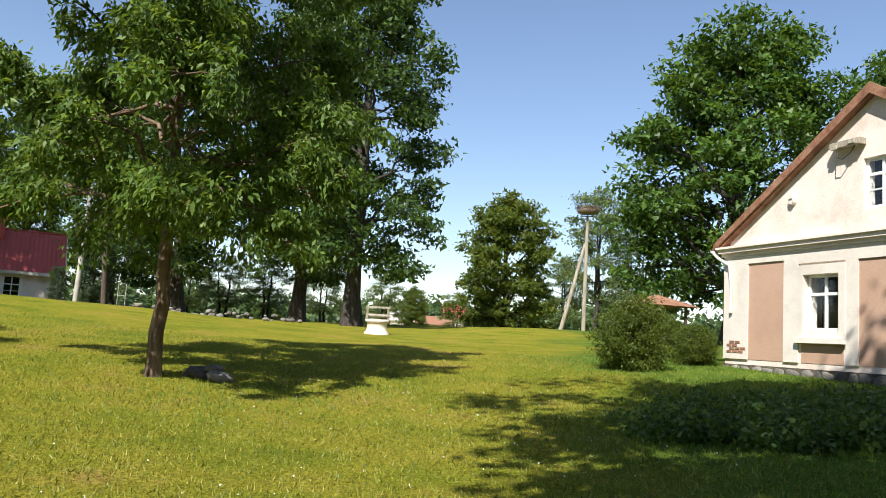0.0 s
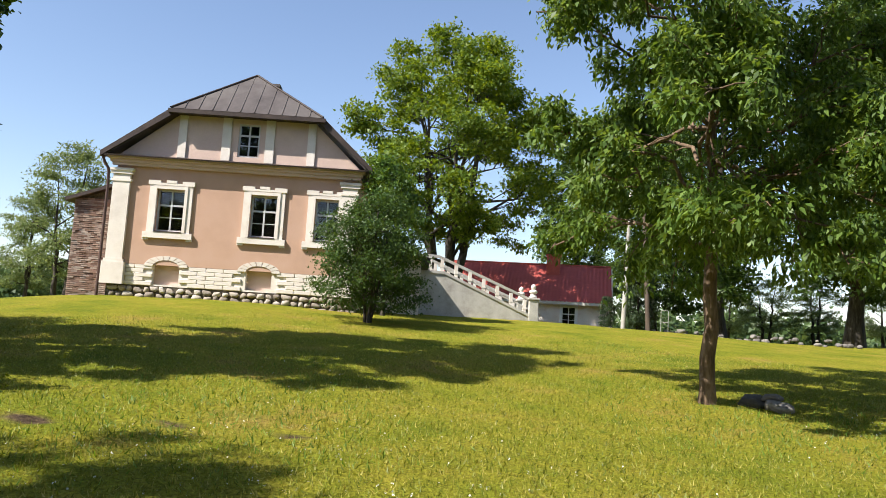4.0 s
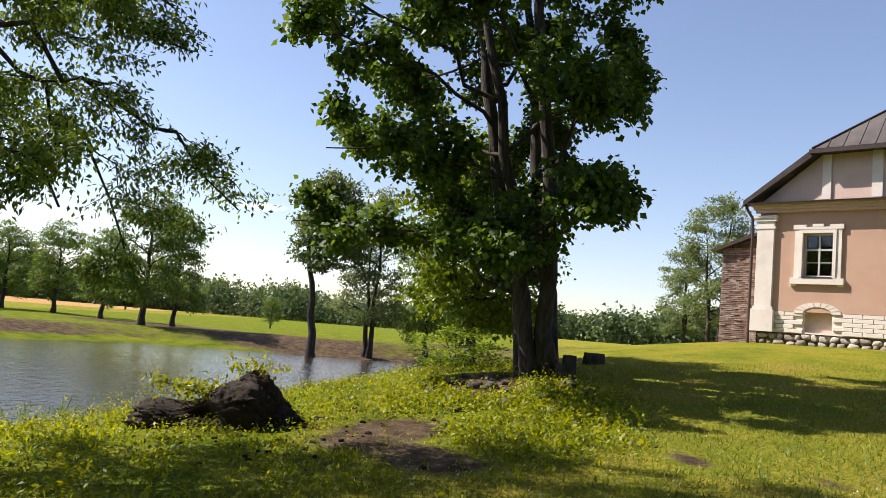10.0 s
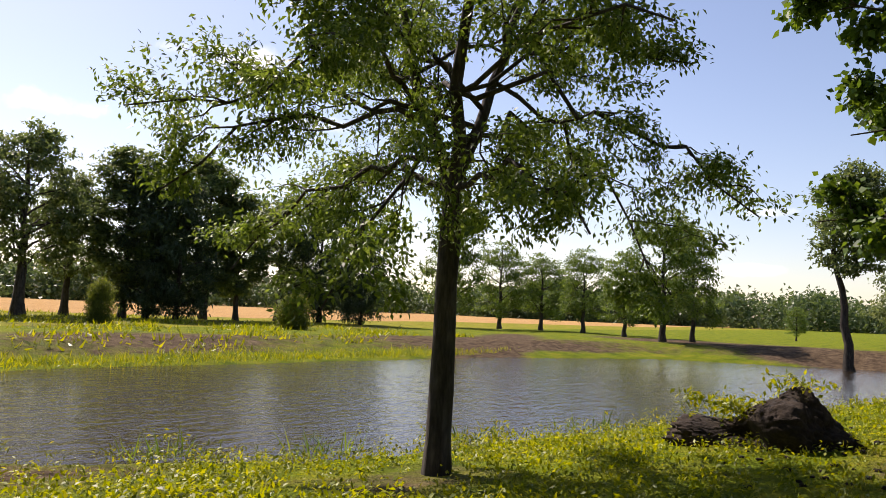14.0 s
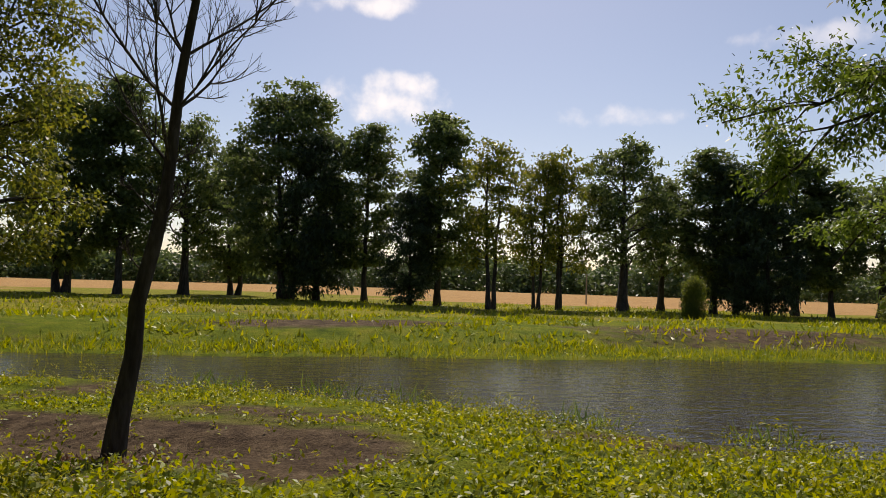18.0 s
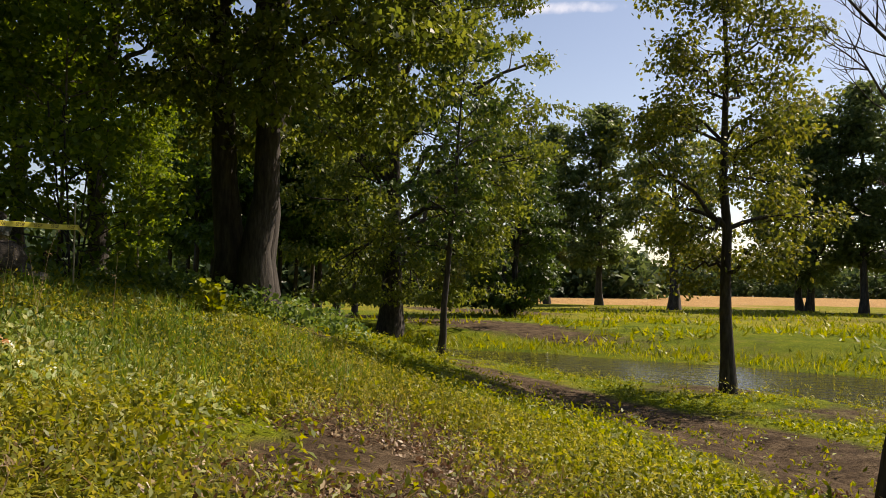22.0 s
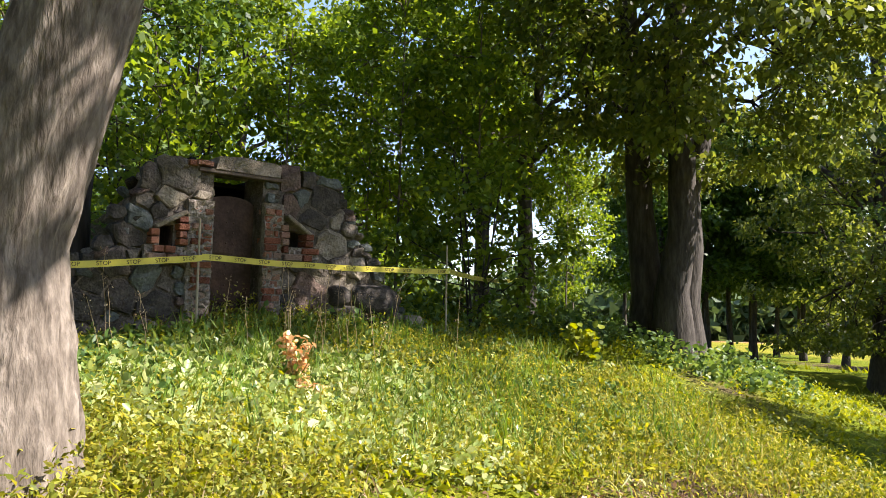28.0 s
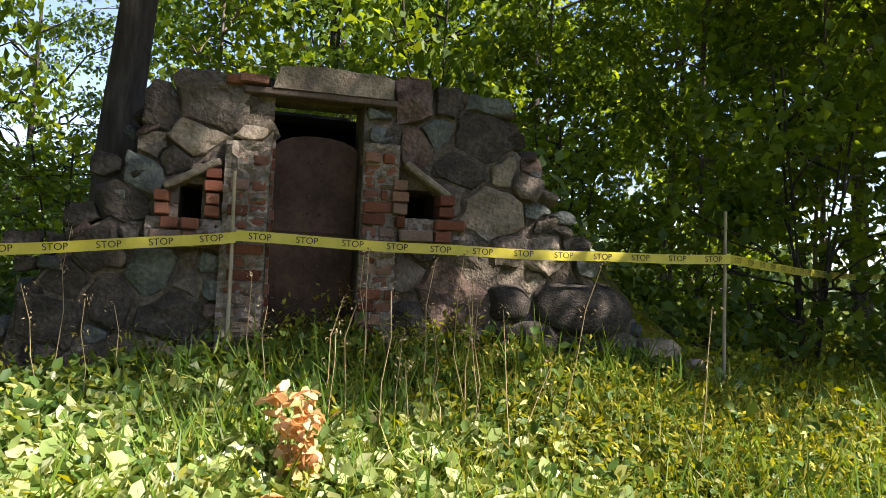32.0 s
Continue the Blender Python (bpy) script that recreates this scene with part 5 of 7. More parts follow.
        arch_stones(h, c, 3.5, w, w + 0.34, -0.03, 0.0, 9, M_WHITE, flat=0.5)
    # rubble base
    part("rubble_backing", boxes((0, 9.6, 0.08, 0.45, 1.6, 2.72)), M_MORTAR, h)
    for r in range(4):
        x = 0.05 + 0.1 * (r % 2)
        while x < 9.5:
            w = rng.uniform(0.22, 0.5)
            under(new("rubble_stone", PLINTH_STONES[int(rng.integers(5))]), h, pose(x + w / 2, 0.08, 2.56 - r * 0.22 + rng.uniform(-0.03, 0.03), 0, rng.uniform(-12, 12), 0) @ Matrix.Diagonal((w * 1.05, 0.3, rng.uniform(0.2, 0.29), 1)))
            x += w
    # roof
    zr, za = 12.0, 9.83
    ridge = (4.88, 1.6, zr)
    part("roof_slope", slab((-0.5, -0.35, 7.86), (2.17, -0.35, za), (2.17, 16.3, za), (-0.5, 16.3, 7.86), 0.12), M_ROOF_DARK, h, "dark tin roof")
    part("roof_slope", slab((10.1, -0.35, 7.86), (10.1, 16.3, 7.86), (7.95, 16.3, za), (7.95, -0.35, za), 0.12), M_ROOF_DARK, h)
    part("roof_slope", slab((2.17, -0.35, za), ridge, (4.88, 16.3, zr), (2.17, 16.3, za), 0.1), M_ROOF_DARK, h)
    part("roof_slope", slab((7.95, -0.35, za), (7.95, 16.3, za), (4.88, 16.3, zr), ridge, 0.1), M_ROOF_DARK, h)
    hip = part("hip", slab((2.05, -0.55, za - 0.02), (8.1, -0.55, za - 0.02), (4.9, 1.6, zr + 0.03), (4.86, 1.6, zr + 0.03), 0.08), M_ROOF_DARK, h, "seamed tin half-hip")
    for k in range(1, 11):
        x = 2.05 + 6.05 * k / 11
        t = 1 - abs(x - 4.88) / (2.83 if x < 4.88 else 3.22)
        v, f = tubes([([(x, -0.53, za + 0.01), (x, -0.53 + 2.13 * t, za + 0.02 + (zr - za) * t)], [0.026, 0.026])], 4)
        part("seam", mesh_of("seam", v, f, M_ROOF_DARK), M_ROOF_DARK, hip)
    part("hip_fascia", boxes((1.95, 8.2, -0.57, -0.35, za - 0.2, za - 0.04), (2.1, 8.05, -0.35, 0.05, za - 0.14, za - 0.06)), M_EAVE, h)
    for pts in ([(-0.58, 7.72), (-0.58, 7.93), (2.1, 9.9), (2.25, 9.7)], [(10.18, 7.72), (10.18, 7.93), (8.05, 9.9), (7.9, 9.7)]):
        part("verge_board", prism(pts, -0.42, 0.06), M_EAVE, h)
    for x in (2.05, 8.1):
        v, f = tubes([([(x, -0.55, za), (4.88, 1.6, zr + 0.05)], [0.05, 0.05])], 6)
        part("hip_ridge", mesh_of("hip_ridge", v, f, M_EAVE), M_EAVE, h)
    part("chimney", boxes((4.68, 5.14, 5.0, 5.6, 11.4, 12.66), (4.62, 5.2, 4.94, 5.66, 12.66, 12.78)), M_ROOF_DARK, h)
    v, f = tubes([([(-0.5, -0.3, 7.75), (-0.42, -0.22, 7.5), (-0.28, -0.12, 7.25), (-0.26, -0.1, 6.5), (-0.26, -0.1, 2.2)], [0.06] * 5)], 8)
    part("downpipe", mesh_of("downpipe", v, f, M_PIPE, True), M_PIPE, h)
    return h


def brickwork(parent, x0, x1, z0, z1, y, length, course, mat, seed, ragged=0.02):
    """Rows of single bricks, joined, in front of a backing of mortar."""
    rng = np.random.default_rng(seed)
    bm = bmesh.new()
    vs, fs = [], []
    r = 0
    z = z0
    corner = np.array([[-1, -1, -1], [1, -1, -1], [1, 1, -1], [-1, 1, -1], [-1, -1, 1], [1, -1, 1], [1, 1, 1], [-1, 1, 1]]) * 0.5
    quad = np.array([[0, 1, 5, 4], [3, 2, 6, 7], [0, 3, 7, 4], [1, 2, 6, 5], [4, 5, 6, 7], [0, 1, 2, 3]])
    while z < z1:
        x = x0 + (length / 2 if r % 2 else 0) - length / 2
        while x < x1:
            a, b = max(x, x0), min(x + length - 0.012, x1)
            if b - a > 0.04:
                fs.append(quad + 8 * len(vs))
                vs.append(corner * [b - a, 0.1, course - 0.014] + [(a + b) / 2, y + rng.uniform(-ragged, ragged), z + course / 2])
            x += length
        z += course
        r += 1
    bm.free()
    return part("brickwork", mesh_of("brickwork", np.concatenate(vs), np.concatenate(fs), mat), mat, parent)


def build_wing():
    w = empty("brick_wing", -30.1, 15.15, 0, 41.9, "old bare brick wing with a dark lean-to roof", "house")
    part("wall", prism([(-2.15, 1.8), (-0.02, 1.8), (-0.02, 7.0), (-2.15, 6.25)], 1.56, 8.0), M_MORTAR, w)
    brickwork(w, -2.15, -0.02, 2.0, 6.2, 1.52, 0.26, 0.082, M_BRICKRUIN, 5)
    part("roof", slab((-2.5, 1.2, 6.2), (0.0, 1.2, 7.12), (0.0, 8.3, 7.12), (-2.5, 8.3, 6.2), 0.14), M_EAVE, w, "dark lean-to roof")
    a = empty("annex", -30.1, 15.15, 0, 41.9, "low white annex with a dark roof beside the manor", "house")
    part("wall", boxes((9.62, 12.4, 3.0, 9.0, 1.8, 4.9)), M_OLDWHITE, a)
    part("roof", slab((9.62, 2.6, 5.8), (12.8, 2.6, 4.75), (12.8, 9.4, 4.75), (9.62, 9.4, 5.8), 0.12), M_EAVE, a)
    window("window", a, 10.7, 11.5, 2.9, 4.3, 2.94)


def build_terrace():
    t = empty("terrace_stair", -25.3, 29.7, 0, 48.3, "concrete terrace wall with a flight of stairs and railings", "stairs")
    part("terrace_wall", boxes((-5.0, 0.0, 0.0, 3.0, 1.6, 4.5)), M_CONCRETE, t)
    part("stair_wall", prism([(0.0, 1.6), (4.7, 1.6), (4.7, 2.65), (0.35, 4.5), (0.0, 4.5)], 0.0, 0.3), M_CONCRETE, t)
    part("stair_wall", prism([(0.0, 1.6), (4.7, 1.6), (4.7, 2.65), (0.35, 4.5), (0.0, 4.5)], 2.5, 2.8), M_CONCRETE, t)
    part("coping", boxes((-5.0, 0.3, -0.06, 0.36, 4.5, 4.62)), M_CONCRETE, t)
    part("coping", prism([(0.3, 4.5), (0.3, 4.64), (4.72, 2.78), (4.72, 2.64)], -0.05, 0.35), M_CONCRETE, t)
    for k in range(11):
        x = 0.3 + k * 0.4
        part("step", boxes((x, x + 0.42, 0.3, 2.5, 1.6, 4.42 - k * 0.175)), M_CONCRETE, t)
    for y in (0.15, 2.65):
        part("handrail", prism([(0.0, 5.3), (0.0, 5.44), (4.72, 3.62), (4.72, 3.48)], y - 0.08, y + 0.08), M_CONCRETE, t)
        part("lower_rail", prism([(0.0, 4.86), (0.0, 4.95), (4.72, 3.1), (4.72, 3.02)], y - 0.05, y + 0.05), M_CONCRETE, t)
        part("handrail", boxes((-5.0, 0.0, y - 0.08, y + 0.08, 5.3, 5.44)), M_CONCRETE, t)
        for k in range(7):
            x = 0.2 + k * 0.72
            z = 4.6 - k * 0.305
            part("baluster", boxes((x - 0.08, x + 0.08, y - 0.08, y + 0.08, z - 0.1, z + 0.72), (x - 0.1, x + 0.1, y - 0.1, y + 0.1, z + 0.25, z + 0.32)), M_WHITE, t)
        for k in range(5):
            part("baluster", boxes((-0.5 - k, -0.34 - k, y - 0.08, y + 0.08, 4.62, 5.3)), M_WHITE, t)
        part("newel", boxes((4.72, 5.2, y - 0.24, y + 0.24, 1.6, 3.5), (4.66, 5.26, y - 0.3, y + 0.3, 3.5, 3.6), bevel=0.02), M_CONCRETE, t)
    # two small busts on the newels
    base = pose(-25.3, 29.7, 0, 0, 0, 48.3)
    for k, y in enumerate((0.15, 2.65)):
        bm = bmesh.new()
        for x, yy, z, r, s in ((0, 0, 0.12, 0.17, 0.7), (0, 0, 0.32, 0.22, 0.6), (0, 0, 0.56, 0.13, 1.2)):
            bmesh.ops.create_icosphere(bm, subdivisions=2, radius=r, matrix=pose(x, yy, z) @ Matrix.Diagonal((1, 1, s, 1)))
        box(bm, -0.16, 0.16, -0.16, 0.16, 0.0, 0.1)
        tagged(part("bust", bm, M_WHITE, None, m=base @ pose(4.96, y, 3.6), smooth=True), "small weathered white bust on a stair newel", "statue", "busts on the stair")


def build_red_house():
    x0, y0 = polar(40.5, 58)
    x1, y1 = polar(27.8, 57)
    ang = math.degrees(math.atan2(y1 - y0, x1 - x0))
    w = math.hypot(x1 - x0, y1 - y0)
    h = empty("red_roofed_house", x0, y0, 0, ang, "white house with a red metal tile roof", "house")
    wins = [(w - 6.6, w - 5.6), (w - 3.5, w - 2.5)]
    part("wall", holed(0.3, w - 0.3, 1.6, 4.5, 0.3, 0.7, [(a, b, 2.55, 4.0) for a, b in wins]), M_OLDWHITE, h)
    part("end_wall", prism([(0.3, 1.6), (8.3, 1.6), (8.3, 4.5), (4.3, 7.2), (0.3, 4.5)], -0.4, 0.0), M_OLDWHITE, h, m=pose(w - 0.3, 0, 0, 0, 0, 90))
    part("end_wall", prism([(0.3, 1.6), (8.3, 1.6), (8.3, 4.5), (4.3, 7.2), (0.3, 4.5)], -0.4, 0.0), M_OLDWHITE, h, m=pose(0.7, 0, 0, 0, 0, 90))
    part("back_wall", boxes((0.3, w - 0.3, 7.9, 8.3, 1.6, 4.5)), M_OLDWHITE, h)
    for a, b in wins:
        window("window", h, a, b, 2.55, 4.0, 0.36, sash=M_SASH)
        part("surround", boxes((a - 0.14, a, 0.26, 0.3, 2.45, 4.12), (b, b + 0.14, 0.26, 0.3, 2.45, 4.12), (a, b, 0.26, 0.3, 4.0, 4.12), (a, b, 0.26, 0.3, 2.42, 2.55)), M_SASH, h)
    # tiled roof: rolls up the slope and steps across it
    n, rows = int(w / 0.28) * 4, 18
    xs = np.linspace(0, w, n)
    pts = []
    for r in range(rows):
        for t in ((r + 0.02) / rows, (r + 0.98) / rows):
            z = 4.3 + (7.35 - 4.3) * t + (0.03 if t * rows - r < 0.5 else 0.0) + 0.025 * np.sin(xs * 2 * np.pi / 0.28)
            pts.append(np.stack([xs, np.full(n, -0.25 + 4.55 * t), z], -1))
    v = np.concatenate(pts)
    i, j = np.meshgrid(np.arange(2 * rows - 1), np.arange(n - 1), indexing="ij")
    part("roof", mesh_of("roof", v, np.stack([i * n + j, i * n + j + 1, (i + 1) * n + j + 1, (i + 1) * n + j], -1).reshape(-1, 4), M_RED_TILE), M_RED_TILE, h, "red metal tile roof slope")
    part("roof", slab((0, 4.3, 7.34), (w, 4.3, 7.34), (w, 8.85, 4.25), (0, 8.85, 4.25), 0.06), M_RED_TILE, h)
    part("fascia", boxes((0, w, -0.3, -0.25, 4.12, 4.32)), M_WHITE, h)
    part("ridge", boxes((0, w, 4.15, 4.45, 7.32, 7.42)), M_RED_TILE, h)
    cx = w * 0.62
    part("chimney", boxes((cx, cx + 1.0, 3.0, 3.8, 6.0, 7.9), (cx - 0.08, cx + 1.08, 2.92, 3.88, 7.9, 8.05)), M_RED_TILE, h, "red brick chimney")


def build_white_house():
    h = empty("white_house", 7.35, 21.75, 0, -67.0, "old white and pink plastered house with a steep brown roof", "house")
    W = 9.54
    win, att = (2.77, 3.82, 2.34, 3.71), (4.42, 5.3, 5.14, 6.33)
    part("wall", holed(0, W, 1.42, 4.35, 0.0, 0.4, [win]), M_OLDWHITE, h, "white plastered gable wall")
    part("gable", prism([(0.1, 4.6), (att[0], 4.6), (att[0], 7.56), (0.1, 4.8)], 0.04, 0.4), M_OLDWHITE, h)
    part("gable", prism([(att[0], 4.6), (att[1], 4.6), (att[1], att[2]), (att[0], att[2])], 0.04, 0.4), M_OLDWHITE, h)
    part("gable", prism([(att[0], att[3]), (att[1], att[3]), (att[1], 7.5), (4.77, 7.8), (att[0], 7.56)], 0.04, 0.4), M_OLDWHITE, h)
    part("gable", prism([(att[1], 4.6), (W - 0.1, 4.6), (W - 0.1, 4.8), (att[1], 7.5)], 0.04, 0.4), M_OLDWHITE, h)
    window("window", h, *win, 0.12, rows=(0.33, 0.67), sash=M_SASH)
    window("attic_window", h, *att, 0.14, rows=(0.3, 0.35, 0.35), sash=M_SASH)
    for x0, x1, z0, z1 in ((0.88, 2.13, 1.56, 4.12), (4.34, 5.2, 1.56, 4.0), (2.68, 3.92, 1.56, 2.02), (5.7, 7.0, 1.56, 4.0), (7.4, 8.7, 1.56, 4.0)):
        part("recessed_panel", boxes((x0, x1, -0.012, 0.004, z0, z1)), M_PINK, h, "faded pink plaster panel")
    for x0, x1, z0, z1 in ((-0.03, 0.88, 1.56, 4.35), (2.13, 2.6, 1.56, 4.35), (4.0, 4.34, 1.56, 4.35), (0.88, 2.13, 4.12, 4.35), (2.6, 4.0, 4.0, 4.35), (4.34, W, 4.0, 4.35)):
        part("plaster_band", boxes((x0, x1, -0.05, 0.0, z0, z1)), M_WHITE, h)
    part("window_surround", boxes((2.6, 2.77, -0.07, 0.0, 2.1, 3.95), (3.82, 4.0, -0.07, 0.0, 2.1, 3.95), (2.77, 3.82, -0.07, 0.0, 3.71, 3.95)), M_WHITE, h)
    part("sill", boxes((2.58, 4.02, -0.16, 0.02, 2.04, 2.16)), M_OLDWHITE, h)
    part("cornice", boxes((-0.1, W + 0.1, -0.1, 0.0, 4.35, 4.45), (-0.16, W + 0.16, -0.18, 0.0, 4.45, 4.56), (-0.2, W + 0.2, -0.24, 0.0, 4.56, 4.62)), M_OLDWHITE, h, "weathered plaster cornice")
    rng = np.random.default_rng(12)
    for r in range(4):
        for k in range(3 - r // 2):
            part("exposed_brick", boxes((0.12 + k * 0.21 + (r % 2) * 0.1, 0.31 + k * 0.21 + (r % 2) * 0.1, -0.064, -0.04, 1.72 + r * 0.085, 1.79 + r * 0.085), bevel=0.006), M_BROWN_TILE, h)
    part("plinth", boxes((-0.06, W + 0.06, -0.06, 0.4, 0.5, 1.42)), M_MORTAR, h)
    rng = np.random.default_rng(3)
    for r in range(2):
        x = 0.0
        while x < 6.2:
            w = rng.uniform(0.25, 0.5)
            under(new("plinth_stone", FIELD_STONES[int(rng.integers(5))]), h, pose(x + w / 2, -0.05, 1.28 - r * 0.25, 0, rng.uniform(-10, 10), 0) @ Matrix.Diagonal((w, 0.16, 0.25, 1)))
            x += w
    for x in (0.0, W - 0.4):
        part("side_wall", boxes((x, x + 0.4, 0.4, 13, 0.5, 4.5)), M_OLDWHITE, h)
    part("back_wall", prism([(0.4, 0.5), (W - 0.4, 0.5), (W - 0.4, 4.6), (4.77, 7.7), (0.4, 4.6)], 12.6, 13.0), M_OLDWHITE, h)
    part("roof_slope", slab((-0.3, -0.14, 4.66), (4.77, -0.14, 7.97), (4.77, 13.3, 7.97), (-0.3, 13.3, 4.66), 0.14), M_BROWN_TILE, h, "rusty brown roof slope")
    part("roof_slope", slab((W + 0.3, -0.14, 4.66), (W + 0.3, 13.3, 4.66), (4.77, 13.3, 7.97), (4.77, -0.14, 7.97), 0.14), M_BROWN_TILE, h)
    part("verge_board", prism([(-0.33, 4.56), (-0.33, 4.74), (4.77, 8.03), (4.77, 7.77)], -0.2, -0.1), M_BROWN_TILE, h)
    part("verge_board", prism([(W + 0.33, 4.56), (W + 0.33, 4.74), (4.77, 8.03), (4.77, 7.77)], -0.2, -0.1), M_BROWN_TILE, h)
    v, f = tubes([([(-0.38, 6.0, 4.55), (-0.38, -0.2, 4.55)], [0.07, 0.07]), ([(-0.36, -0.2, 4.52), (-0.2, -0.16, 4.35), (0.25, -0.12, 4.1), (0.3, -0.1, 3.6), (0.3, -0.1, 2.8)], [0.045] * 5)], 8)
    part("gutter", mesh_of("gutter", v, f, M_WHITE, True), M_WHITE, h)
    part("power_box", boxes((3.66, 4.5, -0.2, 0.03, 6.66, 6.8), (3.75, 3.9, -0.26, -0.2, 6.62, 6.72), (4.25, 4.4, -0.26, -0.2, 6.68, 6.78)), M_WOOD_GREY, h, "grey cable bracket")
    v, f = tubes([([(3.9, -0.2, 6.66), (3.92, -0.22, 6.4), (4.05, -0.2, 6.36), (4.2, -0.12, 6.5), (4.3, -0.05, 6.7)], [0.014] * 5)], 5)
    part("cable", mesh_of("cable", v, f, M_EAVE), M_EAVE, h)
    bm = bmesh.new()
    bmesh.ops.create_cone(bm, cap_ends=True, segments=12, radius1=0.1, radius2=0.08, depth=0.1, matrix=pose(2.36, -0.02, 5.62, 90))
    box(bm, 2.3, 2.42, -0.1, 0.03, 5.68, 5.78)
    part("wall_lamp", bm, M_WHITE, h)
    v, f = tubes([([(0.8, 4.2, 5.0), (0.8, 4.2, 6.9)], [0.12, 0.12])], 10)
    part("flue", mesh_of("flue", v, f, M_CONCRETE), M_CONCRETE, h)


build_manor()
build_wing()
build_terrace()
build_red_house()
build_white_house()


def pole(name, x, y, high, r, mat, label, lean=(0, 0), category="pole", group=""):
    z = ground_z(x, y)
    v, f = tubes([([(0, 0, -0.3), (lean[0] * high / 2, lean[1] * high / 2, high / 2), (lean[0] * high, lean[1] * high, high)], [r, r * 0.9, r * 0.78])], 9)
    ob = new(name, mesh_of(name, v, f, mat, True))
    ob.matrix_world = pose(x, y, z)
    return tagged(ob, label, category, group)


def build_well():
    x, y = -4.15, 37.4
    w = empty("well", x, y, ground_z(x, y), 10, "round white concrete draw-well with a wooden windlass", "well")
    bm = bmesh.new()
    prof = [(0.74, -0.2), (0.74, 0.1), (0.62, 0.22), (0.6, 0.72), (0.72, 0.78), (0.72, 0.92), (0.5, 0.92), (0.5, 0.2)]
    rings = [[bm.verts.new((math.cos(a) * r, math.sin(a) * r, z)) for a in np.linspace(0, 2 * math.pi, 20, endpoint=False)] for r, z in prof]
    for p, q in zip(rings, rings[1:]):
        for k in range(20):
            bm.faces.new((p[k], p[(k + 1) % 20], q[(k + 1) % 20], q[k]))
    bm.faces.new(rings[-1])
    part("ring", bm, M_OLDWHITE, w, smooth=True)
    for s in (-1, 1):
        part("post", boxes((s * 0.62 - 0.05, s * 0.62 + 0.05, -0.06, 0.06, 0.85, 1.75)), M_WOOD_GREY, w)
        part("brace", prism([(s * 0.62, 0.95), (s * 0.72, 0.95), (s * 0.66, 1.6), (s * 0.6, 1.6)], 0.06, 0.1), M_WOOD_GREY, w)
    part("top_beam", boxes((-0.74, 0.74, -0.07, 0.07, 1.68, 1.8)), M_WOOD_GREY, w)
    v, f = tubes([([(-0.6, 0, 1.2), (0.6, 0, 1.2)], [0.11, 0.11]), ([(0.6, 0, 1.2), (0.95, 0, 1.2), (0.95, 0, 1.0)], [0.02] * 3)], 9)
    part("windlass", mesh_of("windlass", v, f, M_WOOD_GREY, True), M_WOOD_GREY, w)
    part("cover", boxes((-0.5, 0.5, -0.5, 0.5, 0.92, 0.98)), M_WOOD_GREY, w)
    w.matrix_world = w.matrix_world @ Matrix.Diagonal((0.8, 0.8, 0.74, 1))


def build_nest():
    x, y = 8.85, 58.6
    p = empty("nest_pole", x, y, ground_z(x, y), 0, "tall wooden pole with a stork nest of twigs on top", "pole")
    v, f = tubes([([(0, 0, -0.3), (0, 0, 4.5), (0, 0, 8.6)], [0.16, 0.14, 0.12])], 9)
    part("post", mesh_of("post", v, f, M_WOOD_GREY, True), M_WOOD_GREY, p)
    v, f = tubes([([(-1.75, 0, -0.3), (-0.9, 0, 3.2), (-0.1, 0, 6.6)], [0.16, 0.14, 0.12])], 9)
    part("prop", mesh_of("prop", v, f, M_WOOD_GREY, True), M_WOOD_GREY, p)
    part("platform", boxes((-0.03, 0.03, -0.5, 0.5, 8.6, 8.66), (-0.5, 0.5, -0.03, 0.03, 8.66, 8.72), (-0.04, 0.04, -0.04, 0.04, 8.4, 9.2)), M_WOOD_TAR, p)
    rng = np.random.default_rng(12)
    paths = []
    for k in range(420):
        a, r, z = rng.uniform(0, 2 * np.pi), 0.25 + 0.6 * rng.uniform() ** 0.5, rng.uniform(0, 0.55)
        r *= 0.75 + 0.45 * z / 0.55
        c = np.array([math.cos(a) * r, math.sin(a) * r, 8.85 + z])
        d = np.array([-math.sin(a), math.cos(a), 0]) * rng.uniform(0.15, 0.35) + rng.normal(size=3) * [0.08, 0.08, 0.05]
        paths.append((np.stack([c - d, c, c + d]), [0.008, 0.014, 0.006]))
    v, f = tubes(paths, 4)
    nest = part("nest", mesh_of("nest", v, f, M_TWIG), M_TWIG, p, "nest of dry twigs")
    bm = bmesh.new()
    bmesh.ops.create_icosphere(bm, subdivisions=2, radius=0.8, matrix=pose(0, 0, 9.05) @ Matrix.Diagonal((1, 1, 0.3, 1)))
    part("nest_core", bm, M_TWIG, nest)


build_well()
build_nest()
pole("utility_pole", -21.75, 42.7, 8.5, 0.14, M_CONCRETE, "pale concrete utility pole behind the lawn", (0.03, 0.0), group="utility poles")
pole("utility_pole", -20.2, 42.9, 8.5, 0.15, M_WOOD_TAR, "dark wooden utility pole leaning on the pale one", (-0.07, 0.0), group="utility poles")
pole("utility_pole", *polar(152.6, 92), 3.6, 0.09, M_WOOD_GREY, "short wooden stake pole at the field's edge")


